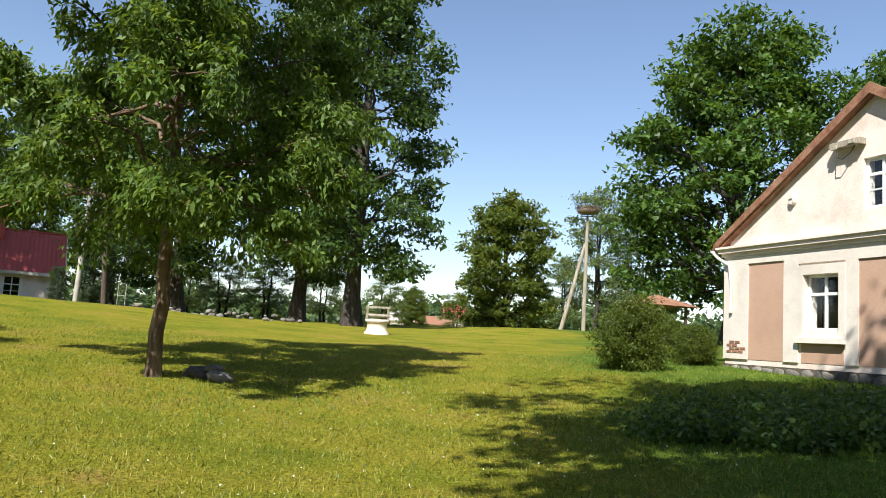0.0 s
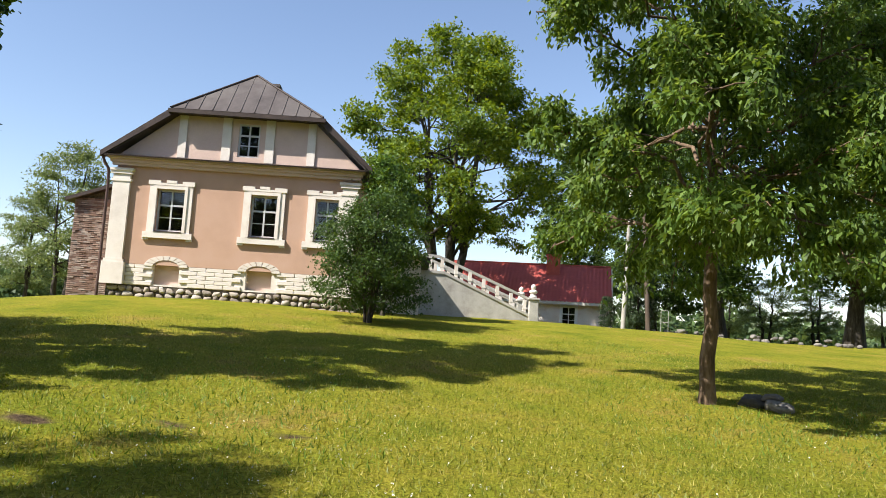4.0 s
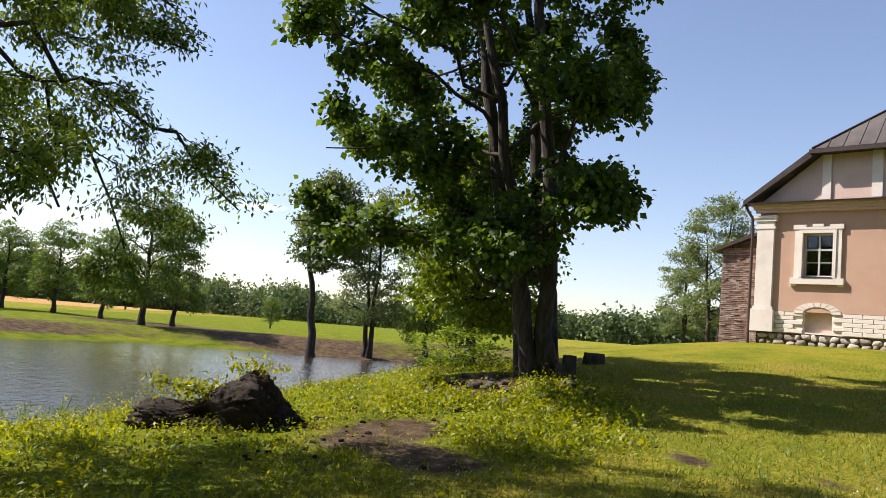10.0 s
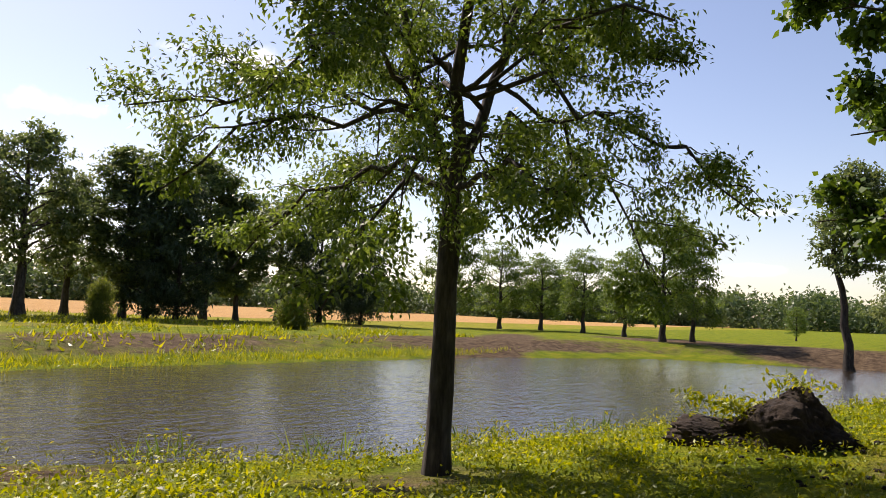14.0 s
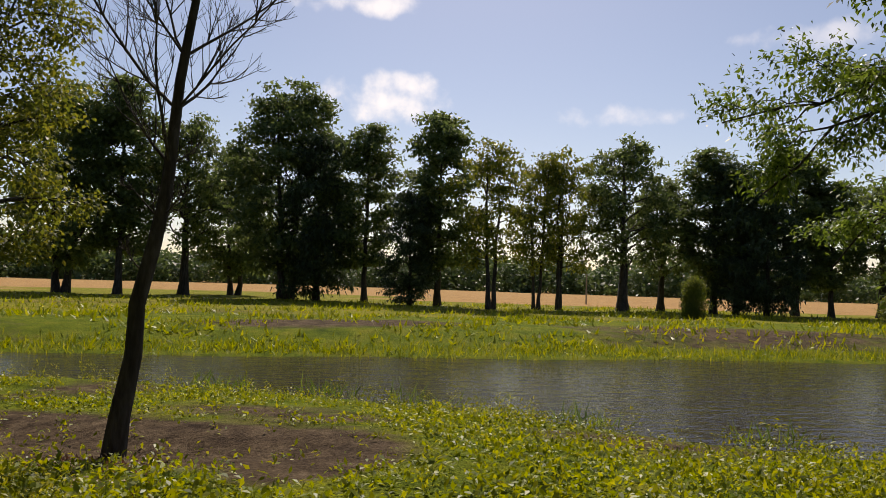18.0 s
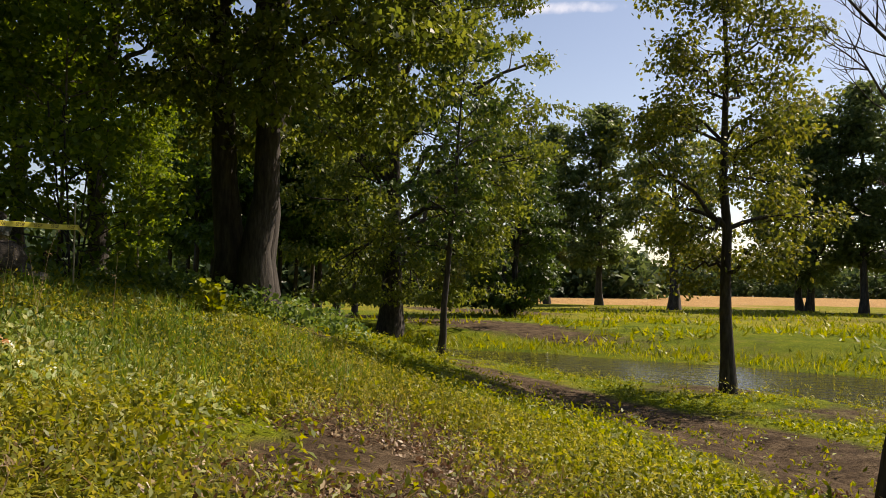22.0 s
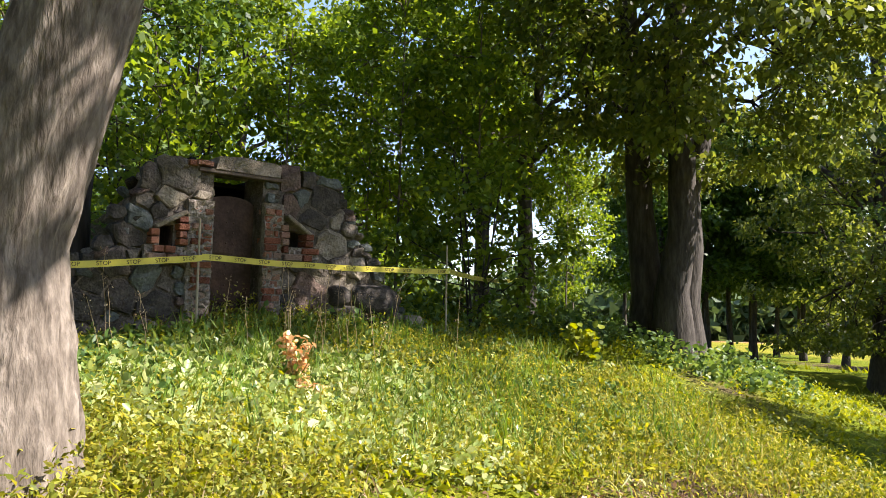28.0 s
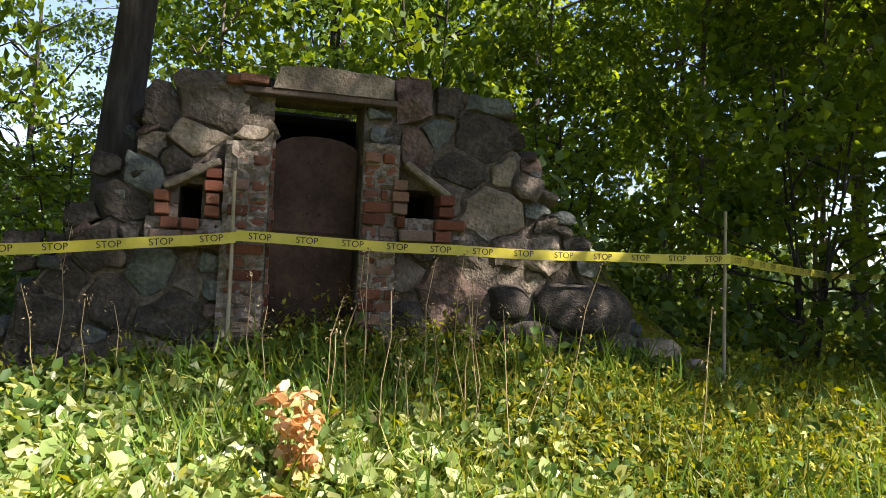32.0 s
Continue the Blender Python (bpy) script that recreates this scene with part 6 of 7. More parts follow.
def build_frame():
    """A white tube frame beside the stone heap."""
    x, y = polar(24.15, 46)
    g = empty("tube_frame", x, y, ground_z(x, y), 20, "pale tubular metal frame beside the stone heap", "frame")
    for s in (-0.2, 0.2):
        v, f = tubes([([(s, 0, -0.1), (s, 0, 1.3)], [0.016, 0.016])], 6)
        part("post", mesh_of("post", v, f, M_CONCRETE), M_CONCRETE, g)
    for z in (0.65, 1.3):
        v, f = tubes([([(-0.2, 0, z), (0.2, 0, z)], [0.015, 0.015])], 6)
        part("rung", mesh_of("rung", v, f, M_CONCRETE), M_CONCRETE, g)


build_frame()


def build_small_north():
    rng = np.random.default_rng(44)
    # low heap of field stones
    heap = empty("stone_heap", -15.5, 46.5, 0, 0, "long low heap of pale field stones", "stones")
    for k in range(70):
        x, y = rng.uniform(-6.5, 6.0), rng.normal() * 0.8
        s = rng.uniform(0.18, 0.5)
        stone_at(heap, FIELD_STONES, rng, x, y, float(ground_z(-15.5 + x, 46.5 + y)) + s * 0.22 + (0.22 if k % 3 == 0 else 0), s, s * 0.8, s * 0.6)
    # broken slab beside the ash
    s = empty("stone_slab", -4.75, 14.6, ground_z(-4.75, 14.6), -20, "grey split stone slab lying in the grass", "stone")
    for x, y, z, a, b, c, r in ((-0.22, 0, 0.08, 0.62, 0.42, 0.3, 5), (0.32, 0.02, 0.05, 0.55, 0.4, 0.26, -8), (0.1, 0.12, 0.2, 0.4, 0.3, 0.14, 20)):
        stone_at(s, FIELD_STONES, rng, x, y, z, a, b, c, r)
    # garden pavilion
    x, y = polar(346.2, 36)
    g = empty("garden_pavilion", x, y, ground_z(x, y), 20, "small wooden pavilion with a brown roof", "pavilion")
    for a in (-1, 1):
        for b in (-1, 1):
            part("post", boxes((a * 0.9 - 0.05, a * 0.9 + 0.05, b * 0.9 - 0.05, b * 0.9 + 0.05, -0.1, 1.9)), M_WOOD_TAR, g)
    bm = bmesh.new()
    bmesh.ops.create_cone(bm, cap_ends=True, segments=4, radius1=1.9, radius2=0.1, depth=0.5, matrix=pose(0, 0, 2.1, 0, 0, 45))
    part("roof", bm, M_BROWN_TILE, g)
    part("table", boxes((-0.6, 0.6, -0.4, 0.4, 0.7, 0.76), (-0.08, 0.08, -0.08, 0.08, 0.0, 0.7)), M_WOOD_TAR, g)
    # farm houses far off
    for az, d, wide, roof, wall, zr in ((2.3, 128, 6.0, M_BROWN_TILE, M_OLDWHITE, 3.2), (0.9, 134, 3.4, M_RED_TILE, M_OLDWHITE, 5.6), (4.6, 150, 5.0, M_CONCRETE, M_OLDWHITE, 4.4)):
        x, y = polar(az, d)
        z = ground_z(x, y)
        f = empty("farmhouse", x, y, z, az, "distant farmhouse beyond the trees", "house")
        part("wall", boxes((-wide / 2, wide / 2, 0, 6, -0.3, zr * 0.55)), wall, f)
        part("roof", prism([(-0.4, zr * 0.55), (6.4, zr * 0.55), (3.0, zr)], -wide / 2 - 0.3, wide / 2 + 0.3), roof, f, m=pose(0, 0, 0, 0, 0, 90))


build_small_north()

# ---------------------------------------------------------------- the stone cellar
STONE_TONES = [material("dark_granite", ((0.028, 0.024, 0.02), (0.055, 0.047, 0.039), (0.095, 0.08, 0.066)), rough=0.92, scale=6, bump=0.9, bump_scale=38, fine=0.45),
               material("grey_granite", ((0.065, 0.054, 0.043), (0.115, 0.096, 0.077), (0.18, 0.15, 0.12)), rough=0.92, scale=6, bump=0.9, bump_scale=38, fine=0.4),
               material("tan_granite", ((0.13, 0.106, 0.08), (0.205, 0.17, 0.128), (0.3, 0.255, 0.195)), rough=0.92, scale=5, bump=0.9, bump_scale=34, fine=0.35),
               material("blue_grey_stone", ((0.06, 0.066, 0.062), (0.1, 0.11, 0.102), (0.15, 0.158, 0.145)), rough=0.92, scale=6, bump=0.9, bump_scale=34, fine=0.35),
               material("reddish_granite", ((0.062, 0.041, 0.033), (0.11, 0.075, 0.06), (0.165, 0.12, 0.097)), rough=0.92, scale=6, bump=0.9, bump_scale=38, fine=0.4)]
M_BRICK = material("red_brick", ((0.15, 0.056, 0.036), (0.27, 0.1, 0.06), (0.33, 0.14, 0.088), (0.34, 0.25, 0.19), (0.22, 0.088, 0.056)), rough=0.95, per="object", scale=14, bump=0.8, bump_scale=60, fine=0.45)
M_LIME_MORTAR = material("lime_mortar", ((0.12, 0.1, 0.08), (0.22, 0.185, 0.15), (0.32, 0.275, 0.23)), rough=1.0, scale=9, bump=0.8, bump_scale=50, fine=0.3)
M_TAPE = material("yellow_tape", ((0.55, 0.47, 0.06), (0.64, 0.55, 0.09)), rough=0.35, scale=3, bump=0.05, fine=0.06)
M_PRINT = material("black_print", ((0.01, 0.01, 0.01), (0.02, 0.02, 0.02)), rough=0.5, scale=3, bump=0)
M_STAKE = material("bare_wood_stake", ((0.3, 0.25, 0.17), (0.45, 0.39, 0.28)), rough=0.9, scale=8, bump=0.3, stretch=(1, 1, 0.2))

CELLAR = pose(9.977, -3.614, 0, 0, 0, -70.7)
# stones of the front: along, height, width, tall, tone
LEFT = [(-1.07, 3.08, 0.42, 0.3, 1), (-1.31, 3.0, 0.2, 0.27, 0), (-1.13, 2.84, 0.38, 0.19, 2), (-1.36, 2.78, 0.16, 0.19, 1), (-1.42, 2.6, 0.2, 0.24, 3), (-1.52, 2.39, 0.25, 0.22, 0), (-1.24, 2.69, 0.18, 0.16, 0), (-1.63, 2.13, 0.33, 0.32, 0),
        (-1.32, 1.97, 0.28, 0.32, 3), (-1.57, 1.8, 0.22, 0.32, 0), (-1.21, 1.72, 0.3, 0.29, 0), (-1.83, 1.91, 0.2, 0.24, 0), (-1.88, 1.66, 0.3, 0.28, 0), (-1.14, 1.93, 0.14, 0.17, 1), (-1.73, 2.29, 0.18, 0.14, 0), (-1.47, 2.19, 0.14, 0.14, 1)]
RIGHT = [(0.28, 3.2, 0.3, 0.28, 4), (0.51, 3.22, 0.21, 0.18, 0), (0.77, 3.02, 0.4, 0.36, 0), (0.8, 3.24, 0.28, 0.11, 3), (0.46, 3.02, 0.23, 0.21, 3), (0.32, 2.92, 0.18, 0.25, 4), (0.64, 2.77, 0.4, 0.25, 0), (0.87, 2.49, 0.48, 0.33, 2),
         (0.59, 2.58, 0.14, 0.2, 1), (0.93, 2.77, 0.22, 0.2, 2), (1.1, 2.71, 0.2, 0.17, 1), (0.98, 2.25, 0.26, 0.17, 1), (1.27, 2.29, 0.2, 0.13, 2), (1.24, 2.17, 0.3, 0.12, 2), (0.74, 2.21, 0.34, 0.22, 1), (0.4, 2.22, 0.34, 0.12, 0)]
FOOT = [(1.17, 2.03, 0.22, 0.15, 2), (0.61, 1.87, 0.57, 0.41, 4), (1.02, 1.89, 0.29, 0.27, 0), (1.55, 1.86, 0.72, 0.38, 0), (1.14, 1.61, 0.48, 0.33, 0), (0.33, 1.75, 0.26, 0.19, 0), (0.58, 1.55, 0.48, 0.22, 0), (0.29, 2.04, 0.2, 0.18, 1),
        (1.84, 1.6, 0.29, 0.16, 1), (2.16, 1.58, 0.29, 0.13, 2)]


def build_cellar():
    rng = np.random.default_rng(23)
    c = new("stone_cellar")
    c.matrix_world = CELLAR
    tagged(c, "half-buried old cellar front of boulders and red brick", "cellar")
    y0, y1 = 0.03, 0.5
    # mortared core, in pieces that leave the doorway and two small windows open
    for pts in ([(-2.2, 1.1), (-0.64, 1.1), (-0.64, 2.3), (-1.6, 2.3), (-1.78, 2.2), (-1.95, 1.95), (-2.1, 1.7)], [(-1.52, 2.55), (-0.64, 2.55), (-0.64, 3.24), (-0.88, 3.24), (-1.2, 3.16), (-1.38, 3.02), (-1.47, 2.7)],
                [(-1.6, 2.3), (-1.2, 2.3), (-1.2, 2.55), (-1.52, 2.55)], [(-1.06, 2.3), (-0.64, 2.3), (-0.64, 2.55), (-1.06, 2.55)],
                [(-0.05, 1.1), (2.0, 1.1), (1.95, 1.8), (1.5, 2.1), (1.38, 2.4), (-0.05, 2.4)], [(-0.05, 2.62), (1.2, 2.62), (1.12, 2.85), (0.98, 3.0), (0.92, 3.25), (0.7, 3.3), (0.1, 3.34), (-0.05, 3.3)],
                [(-0.05, 2.4), (0.26, 2.4), (0.26, 2.62), (-0.05, 2.62)], [(0.47, 2.4), (1.38, 2.4), (1.2, 2.62), (0.47, 2.62)]):
        part("core", prism(pts, y0, y1), M_MORTAR, c)
    # near-black sheets and passage walls carry the darkness inside in their colour
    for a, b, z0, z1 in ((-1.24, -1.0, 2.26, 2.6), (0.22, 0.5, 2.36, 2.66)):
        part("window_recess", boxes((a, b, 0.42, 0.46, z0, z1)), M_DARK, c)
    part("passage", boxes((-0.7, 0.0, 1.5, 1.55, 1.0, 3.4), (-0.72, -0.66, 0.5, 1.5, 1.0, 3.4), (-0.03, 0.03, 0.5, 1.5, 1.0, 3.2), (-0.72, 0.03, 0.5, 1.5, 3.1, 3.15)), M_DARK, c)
    sets = [stone_meshes(m, 5, seed=50 + k, rough=0.1, power=0.45, cuts=6) for k, m in enumerate(STONE_TONES)]
    rounds = stone_meshes(STONE_TONES[0], 4, seed=70, rough=0.1, power=0.7)
    seeds = [(s, z, w, h, tone, 1) for rows in (LEFT, RIGHT, FOOT[:2] + FOOT[5:]) for s, z, w, h, tone in rows]
    seeds += [(-0.36, 1.5 + 0.25 * k, 0.6, 0.3, 0, 0) for k in range(8)] + [(-1.12, 2.43, 0.24, 0.34, 0, 0), (0.36, 2.51, 0.27, 0.32, 0, 0)]
    for s, z, w, h, tone in (FOOT[2], FOOT[3], FOOT[4]):
        seeds.append((s, z, w, h, tone, 0))
        under(new("boulder", rounds[int(rng.integers(4))]), c, pose(s, 0.03, z, rng.uniform(-6, 6), rng.uniform(-9, 9), 0) @ Matrix.Diagonal((w * 1.05, 0.27, h * 1.05, 1)))
    # smaller stones in the gaps between the large ones
    for k in range(900):
        s, z = rng.uniform(-2.05, 1.6), rng.uniform(1.45, 3.28)
        if -0.9 < s < 0.2 and z < 2.85 or z > 2.5 + 1.05 * (s + 1.75) and s < -1.2 or z > 3.1 - 1.25 * (s - 0.95) and s > 0.85 or z > 3.26 - 0.3 * abs(s):
            continue
        if min(max(abs(s - o[0]) / (o[2] + 0.1), abs(z - o[1]) / (o[3] + 0.08)) for o in seeds) > 0.52:
            seeds.append((s, z, rng.uniform(0.09, 0.2), rng.uniform(0.06, 0.12), int(rng.choice([0, 0, 1, 2, 3, 4])), 1))
    for k, (s, z, w, h, tone, real) in enumerate(seeds):
        if not real:
            continue
        inset = rng.uniform(0, 1) ** 2
        cell = [(s + 0.66 * w * cx, z + 0.66 * h * cz) for cx, cz in ((-1, -0.55), (-0.6, -1), (0.5, -1), (1, -0.6), (1, 0.5), (0.65, 1), (-0.5, 1), (-1, 0.6))]
        for j, (s2, z2, w2, h2, _, _) in enumerate(seeds):
            if j == k or abs(s - s2) > 1.2 or abs(z - z2) > 1.0:
                continue
            # the border between two stones, nearer to the smaller one
            dx, dz = s2 - s, z2 - z
            d = math.hypot(dx, dz) + 1e-6
            ra, rb = 1 / math.hypot(dx / d / w, dz / d / h), 1 / math.hypot(dx / d / w2, dz / d / h2)
            cut = d * ra / (ra + rb) - 0.006 - 0.016 * inset
            out = []
            for p, q in zip(cell, cell[1:] + cell[:1]):
                a, b = ((p[0] - s) * dx + (p[1] - z) * dz) / d - cut, ((q[0] - s) * dx + (q[1] - z) * dz) / d - cut
                if a <= 0:
                    out.append(p)
                if a * b < 0:
                    out.append((p[0] + (q[0] - p[0]) * a / (a - b), p[1] + (q[1] - p[1]) * a / (a - b)))
            cell = out
            if len(cell) < 3:
                break
        if len(cell) < 3 or max(p[0] for p in cell) - min(p[0] for p in cell) < 0.03:
            continue
        ring = []
        for p, q in zip(cell, cell[1:] + cell[:1]):
            for t in (0.0, 0.25, 0.5, 0.75):
                x, y = p[0] + (q[0] - p[0]) * t, p[1] + (q[1] - p[1]) * t
                n = noise.noise((x * 11, y * 11, 3.0)) * 0.024
                ring.append((x - s + n, y - z + noise.noise((x * 11, y * 11, 9.0)) * 0.024))
        mx, mz = sum(p[0] for p in ring) / len(ring), sum(p[1] for p in ring) / len(ring)
        tilt, roll, proud = rng.normal() * 0.1, rng.normal() * 0.1, rng.uniform(-0.012, 0.045)
        bm = bmesh.new()
        loops = []
        for shrink, depth in ((1.0, 0.1), (1.0, 0.0), (0.93, -0.02), (0.7, -0.026), (0.35, -0.028)):
            row = []
            for x, y in ring:
                x, y = mx + (x - mx) * shrink, mz + (y - mz) * shrink
                row.append(bm.verts.new((x, depth - proud + tilt * x + roll * y + ((noise.noise((x * 8 + s * 7, y * 8 + z * 7, 1.0)) * 0.03 + abs(noise.noise((x * 5 + s * 3, y * 5 + z * 3, 5.0))) * 0.03) if depth < 0 else 0), y)))
            loops.append(row)
        for p, q in zip(loops, loops[1:]):
            for i in range(len(p)):
                bm.faces.new((p[i], p[i - 1], q[i - 1], q[i]))
        bm.faces.new(loops[-1])
        bmesh.ops.recalc_face_normals(bm, faces=bm.faces)
        part("stone", bm, STONE_TONES[tone], c, m=pose(s, 0.03, z))
    for s, z in ((1.02, 3.0), (1.12, 2.9), (1.2, 2.8), (1.26, 2.66), (1.32, 2.5), (1.4, 2.4), (1.45, 2.2), (1.58, 2.08), (1.74, 2.02), (1.9, 1.9), (1.98, 1.74), (0.95, 3.2), (0.6, 3.3), (0.35, 3.34), (-1.5, 2.6), (-1.56, 2.48), (-1.44, 2.86), (-1.4, 3.0),
                 (-1.28, 3.12), (-1.02, 3.22), (-1.8, 2.2), (-1.94, 2.02), (-2.06, 1.82), (-2.12, 1.62), (-0.78, 3.12), (-0.72, 2.95), (0.06, 3.1), (0.1, 2.95), (0.02, 3.26), (-0.72, 3.24)):
        for k in range(2):
            ob = new("edge_stone", sets[int(rng.integers(0, 5))][int(rng.integers(5))])
            under(ob, c, pose(s + rng.normal() * 0.03, 0.08 + 0.16 * k, z + rng.normal() * 0.02, rng.uniform(-20, 20), rng.uniform(-40, 40), rng.uniform(-20, 20)) @ Matrix.Diagonal((rng.uniform(0.1, 0.2), 0.24, rng.uniform(0.07, 0.13), 1)))
    # bricks: piers beside the door, its inner cheek, and the bands under the windows
    me = bpy.data.meshes.new("brick")
    bm = boxes((-0.5, 0.5, -0.5, 0.5, -0.5, 0.5))
    bmesh.ops.bevel(bm, geom=list(bm.edges), offset=0.06, segments=1, affect="EDGES")
    bm.to_mesh(me)
    bm.free()
    me.materials.append(M_BRICK)

    def brick(s, y, z, w, d, h, rz=0.0):
        under(new("brick", me), c, pose(s, y + rng.uniform(-0.012, 0.012), z, 0, rng.uniform(-2.5, 2.5), rz + rng.uniform(-3, 3)) @ Matrix.Diagonal((w * rng.uniform(0.9, 1.02), d, h * rng.uniform(0.86, 1.04), 1)))

    course = 0.082

    def rough_mortar(x0, x1, z0, z1, ya, yb, label=""):
        """Lumpy lime mortar that the bricks sit in, worn back and smeared over them in places."""
        bm = bmesh.new()
        nx, nz = max(2, int((x1 - x0) / 0.035)), int((z1 - z0) / 0.03)
        grid = [[bm.verts.new((x0 + (x1 - x0) * a / nx, ya + 0.055 * noise.noise((a * 0.9 + x0 * 9, b * 0.6, 2.0)) - 0.02, z0 + (z1 - z0) * b / nz)) for a in range(nx + 1)] for b in range(nz + 1)]
        back = [bm.verts.new((x, yb, z)) for x, z in ((x0, z0), (x1, z0), (x1, z1), (x0, z1))]
        for b in range(nz):
            for a in range(nx):
                bm.faces.new((grid[b][a], grid[b][a + 1], grid[b + 1][a + 1], grid[b + 1][a]))
        bm.faces.new([row[0] for row in grid] + [back[3], back[0]])
        bm.faces.new([row[-1] for row in reversed(grid)] + [back[1], back[2]])
        bm.faces.new(grid[-1] + [back[2], back[3]])
        bmesh.ops.recalc_face_normals(bm, faces=bm.faces)
        part("pier_mortar", bm, M_LIME_MORTAR, c, label)

    rough_mortar(-0.05, 0.19, 1.44, 2.9, -0.03, 0.16, "crumbling pale mortar")
    rough_mortar(-0.93, -0.652, 1.44, 2.84, -0.03, 0.16)
    part("pier_mortar", boxes((-0.65, -0.618, 0.12, 0.48, 1.44, 2.95), bevel=0.01), M_LIME_MORTAR, c)
    rough_mortar(0.19, 0.66, 2.26, 2.42, -0.02, 0.14)
    rough_mortar(-1.38, -0.93, 2.14, 2.32, -0.02, 0.14)
    for k in range(17):
        z = 1.49 + k * course
        # the right pier: stretchers and pairs of headers, ragged towards the stones
        x = -0.055
        edge = (0.2, 0.16, 0.24, 0.12, 0.19)[k % 5]
        for w in ((0.24,) if k % 3 == 0 else (0.12, 0.12) if k % 3 == 1 else (0.17, 0.08)):
            w = min(w, edge - x)
            if w > 0.05 and rng.uniform() > 0.08:
                brick(x + w / 2, 0.035 + rng.uniform(-0.015, 0.02), z, w - 0.012, 0.2, course - 0.012)
            x += w
        # the left pier and its inner cheek
        x = -0.655
        edge = (-0.9, -0.93, -0.84, -0.95, -0.88)[k % 5]
        for w in ((0.11, 0.14) if k % 2 else (0.24,)):
            w = min(w, x - edge)
            if w > 0.05 and rng.uniform() > 0.1 and k < 16:
                brick(x - w / 2, 0.035 + rng.uniform(-0.015, 0.025), z, w - 0.012, 0.2, course - 0.012)
            x -= w
        for d0, d1 in ((0.1, 0.22), (0.23, 0.34), (0.35, 0.47)) if k % 2 else ((0.1, 0.3), (0.31, 0.47)):
            if rng.uniform() > 0.15:
                brick(-0.64 + rng.uniform(-0.012, 0.008), (d0 + d1) / 2, z, 0.055, d1 - d0, course - 0.014)
    for s0, s1, z in ((-1.36, -0.93, 2.2), (-1.3, -1.02, 2.285), (0.2, 0.6, 2.3), (0.17, 0.24, 2.385), (0.44, 0.66, 2.385)):
        x = s0
        while x < s1 - 0.04:
            w = min(rng.choice([0.12, 0.2, 0.24]), s1 - x)
            brick(x + w / 2, 0.0, z, w - 0.01, 0.2, 0.072)
            x += w
    for s0, z0, n in ((-0.99, 2.37, 4), (-1.29, 2.37, 2), (0.2, 2.47, 3), (0.52, 2.47, 2)):
        for k in range(n):
            brick(s0, 0.0, z0 + k * 0.08, rng.uniform(0.08, 0.13), 0.2, 0.07)
    # sloping flat stones over the small windows
    for s0, z, a in ((-1.12, 2.6, -30), (0.38, 2.68, 33)):
        ob = part("slab_stone", boxes((-0.19, 0.19, -0.12, 0.12, -0.022, 0.022), bevel=0.012), STONE_TONES[2], c, m=pose(s0, 0.02, z, 0, a, 0))
    # lintel, beam, door
    part("lintel", prism([(-0.66, 3.2), (0.12, 3.2), (0.13, 3.33), (0.04, 3.36), (-0.12, 3.355), (-0.34, 3.37), (-0.62, 3.345)], -0.06, 0.5), STONE_TONES[2], c, "crumbling concrete lintel")
    part("beam", boxes((-0.84, 0.16, -0.05, 0.08, 3.155, 3.2), bevel=0.008), M_WOOD_TAR, c, "dark weathered wooden beam")
    brick(-0.78, 0.02, 3.245, 0.2, 0.2, 0.06)
    brick(-0.9, 0.05, 3.235, 0.1, 0.2, 0.06)
    door = part("door", prism([(-0.62, 1.45), (-0.06, 1.45), (-0.06, 2.9)] + [(-0.34 + math.cos(a) * 0.285, 2.86 + math.sin(a) * 0.1) for a in np.linspace(0.2, math.pi - 0.2, 9)] + [(-0.62, 2.86)], 0.22, 0.25), M_RUST, c, "rusty riveted iron door")
    rv = bpy.data.meshes.new("rivet")
    bm = bmesh.new()
    bmesh.ops.create_icosphere(bm, subdivisions=1, radius=0.012)
    bm.to_mesh(rv)
    bm.free()
    rv.materials.append(M_RUST)
    for k in range(11):
        for x in (-0.38, -0.3):
            under(new("rivet", rv), door, pose(x, 0.217, 1.6 + k * 0.118))
    for k in range(4):
        for x in (-0.57, -0.11):
            under(new("rivet", rv), door, pose(x, 0.217, 1.6 + k * 0.32))
    part("door_strap", boxes((-0.61, -0.07, 0.208, 0.22, 2.3, 2.34)), M_RUST, door)
    part("threshold", boxes((-0.66, -0.06, -0.12, 0.3, 1.36, 1.5), bevel=0.02), M_MORTAR, c)


build_cellar()


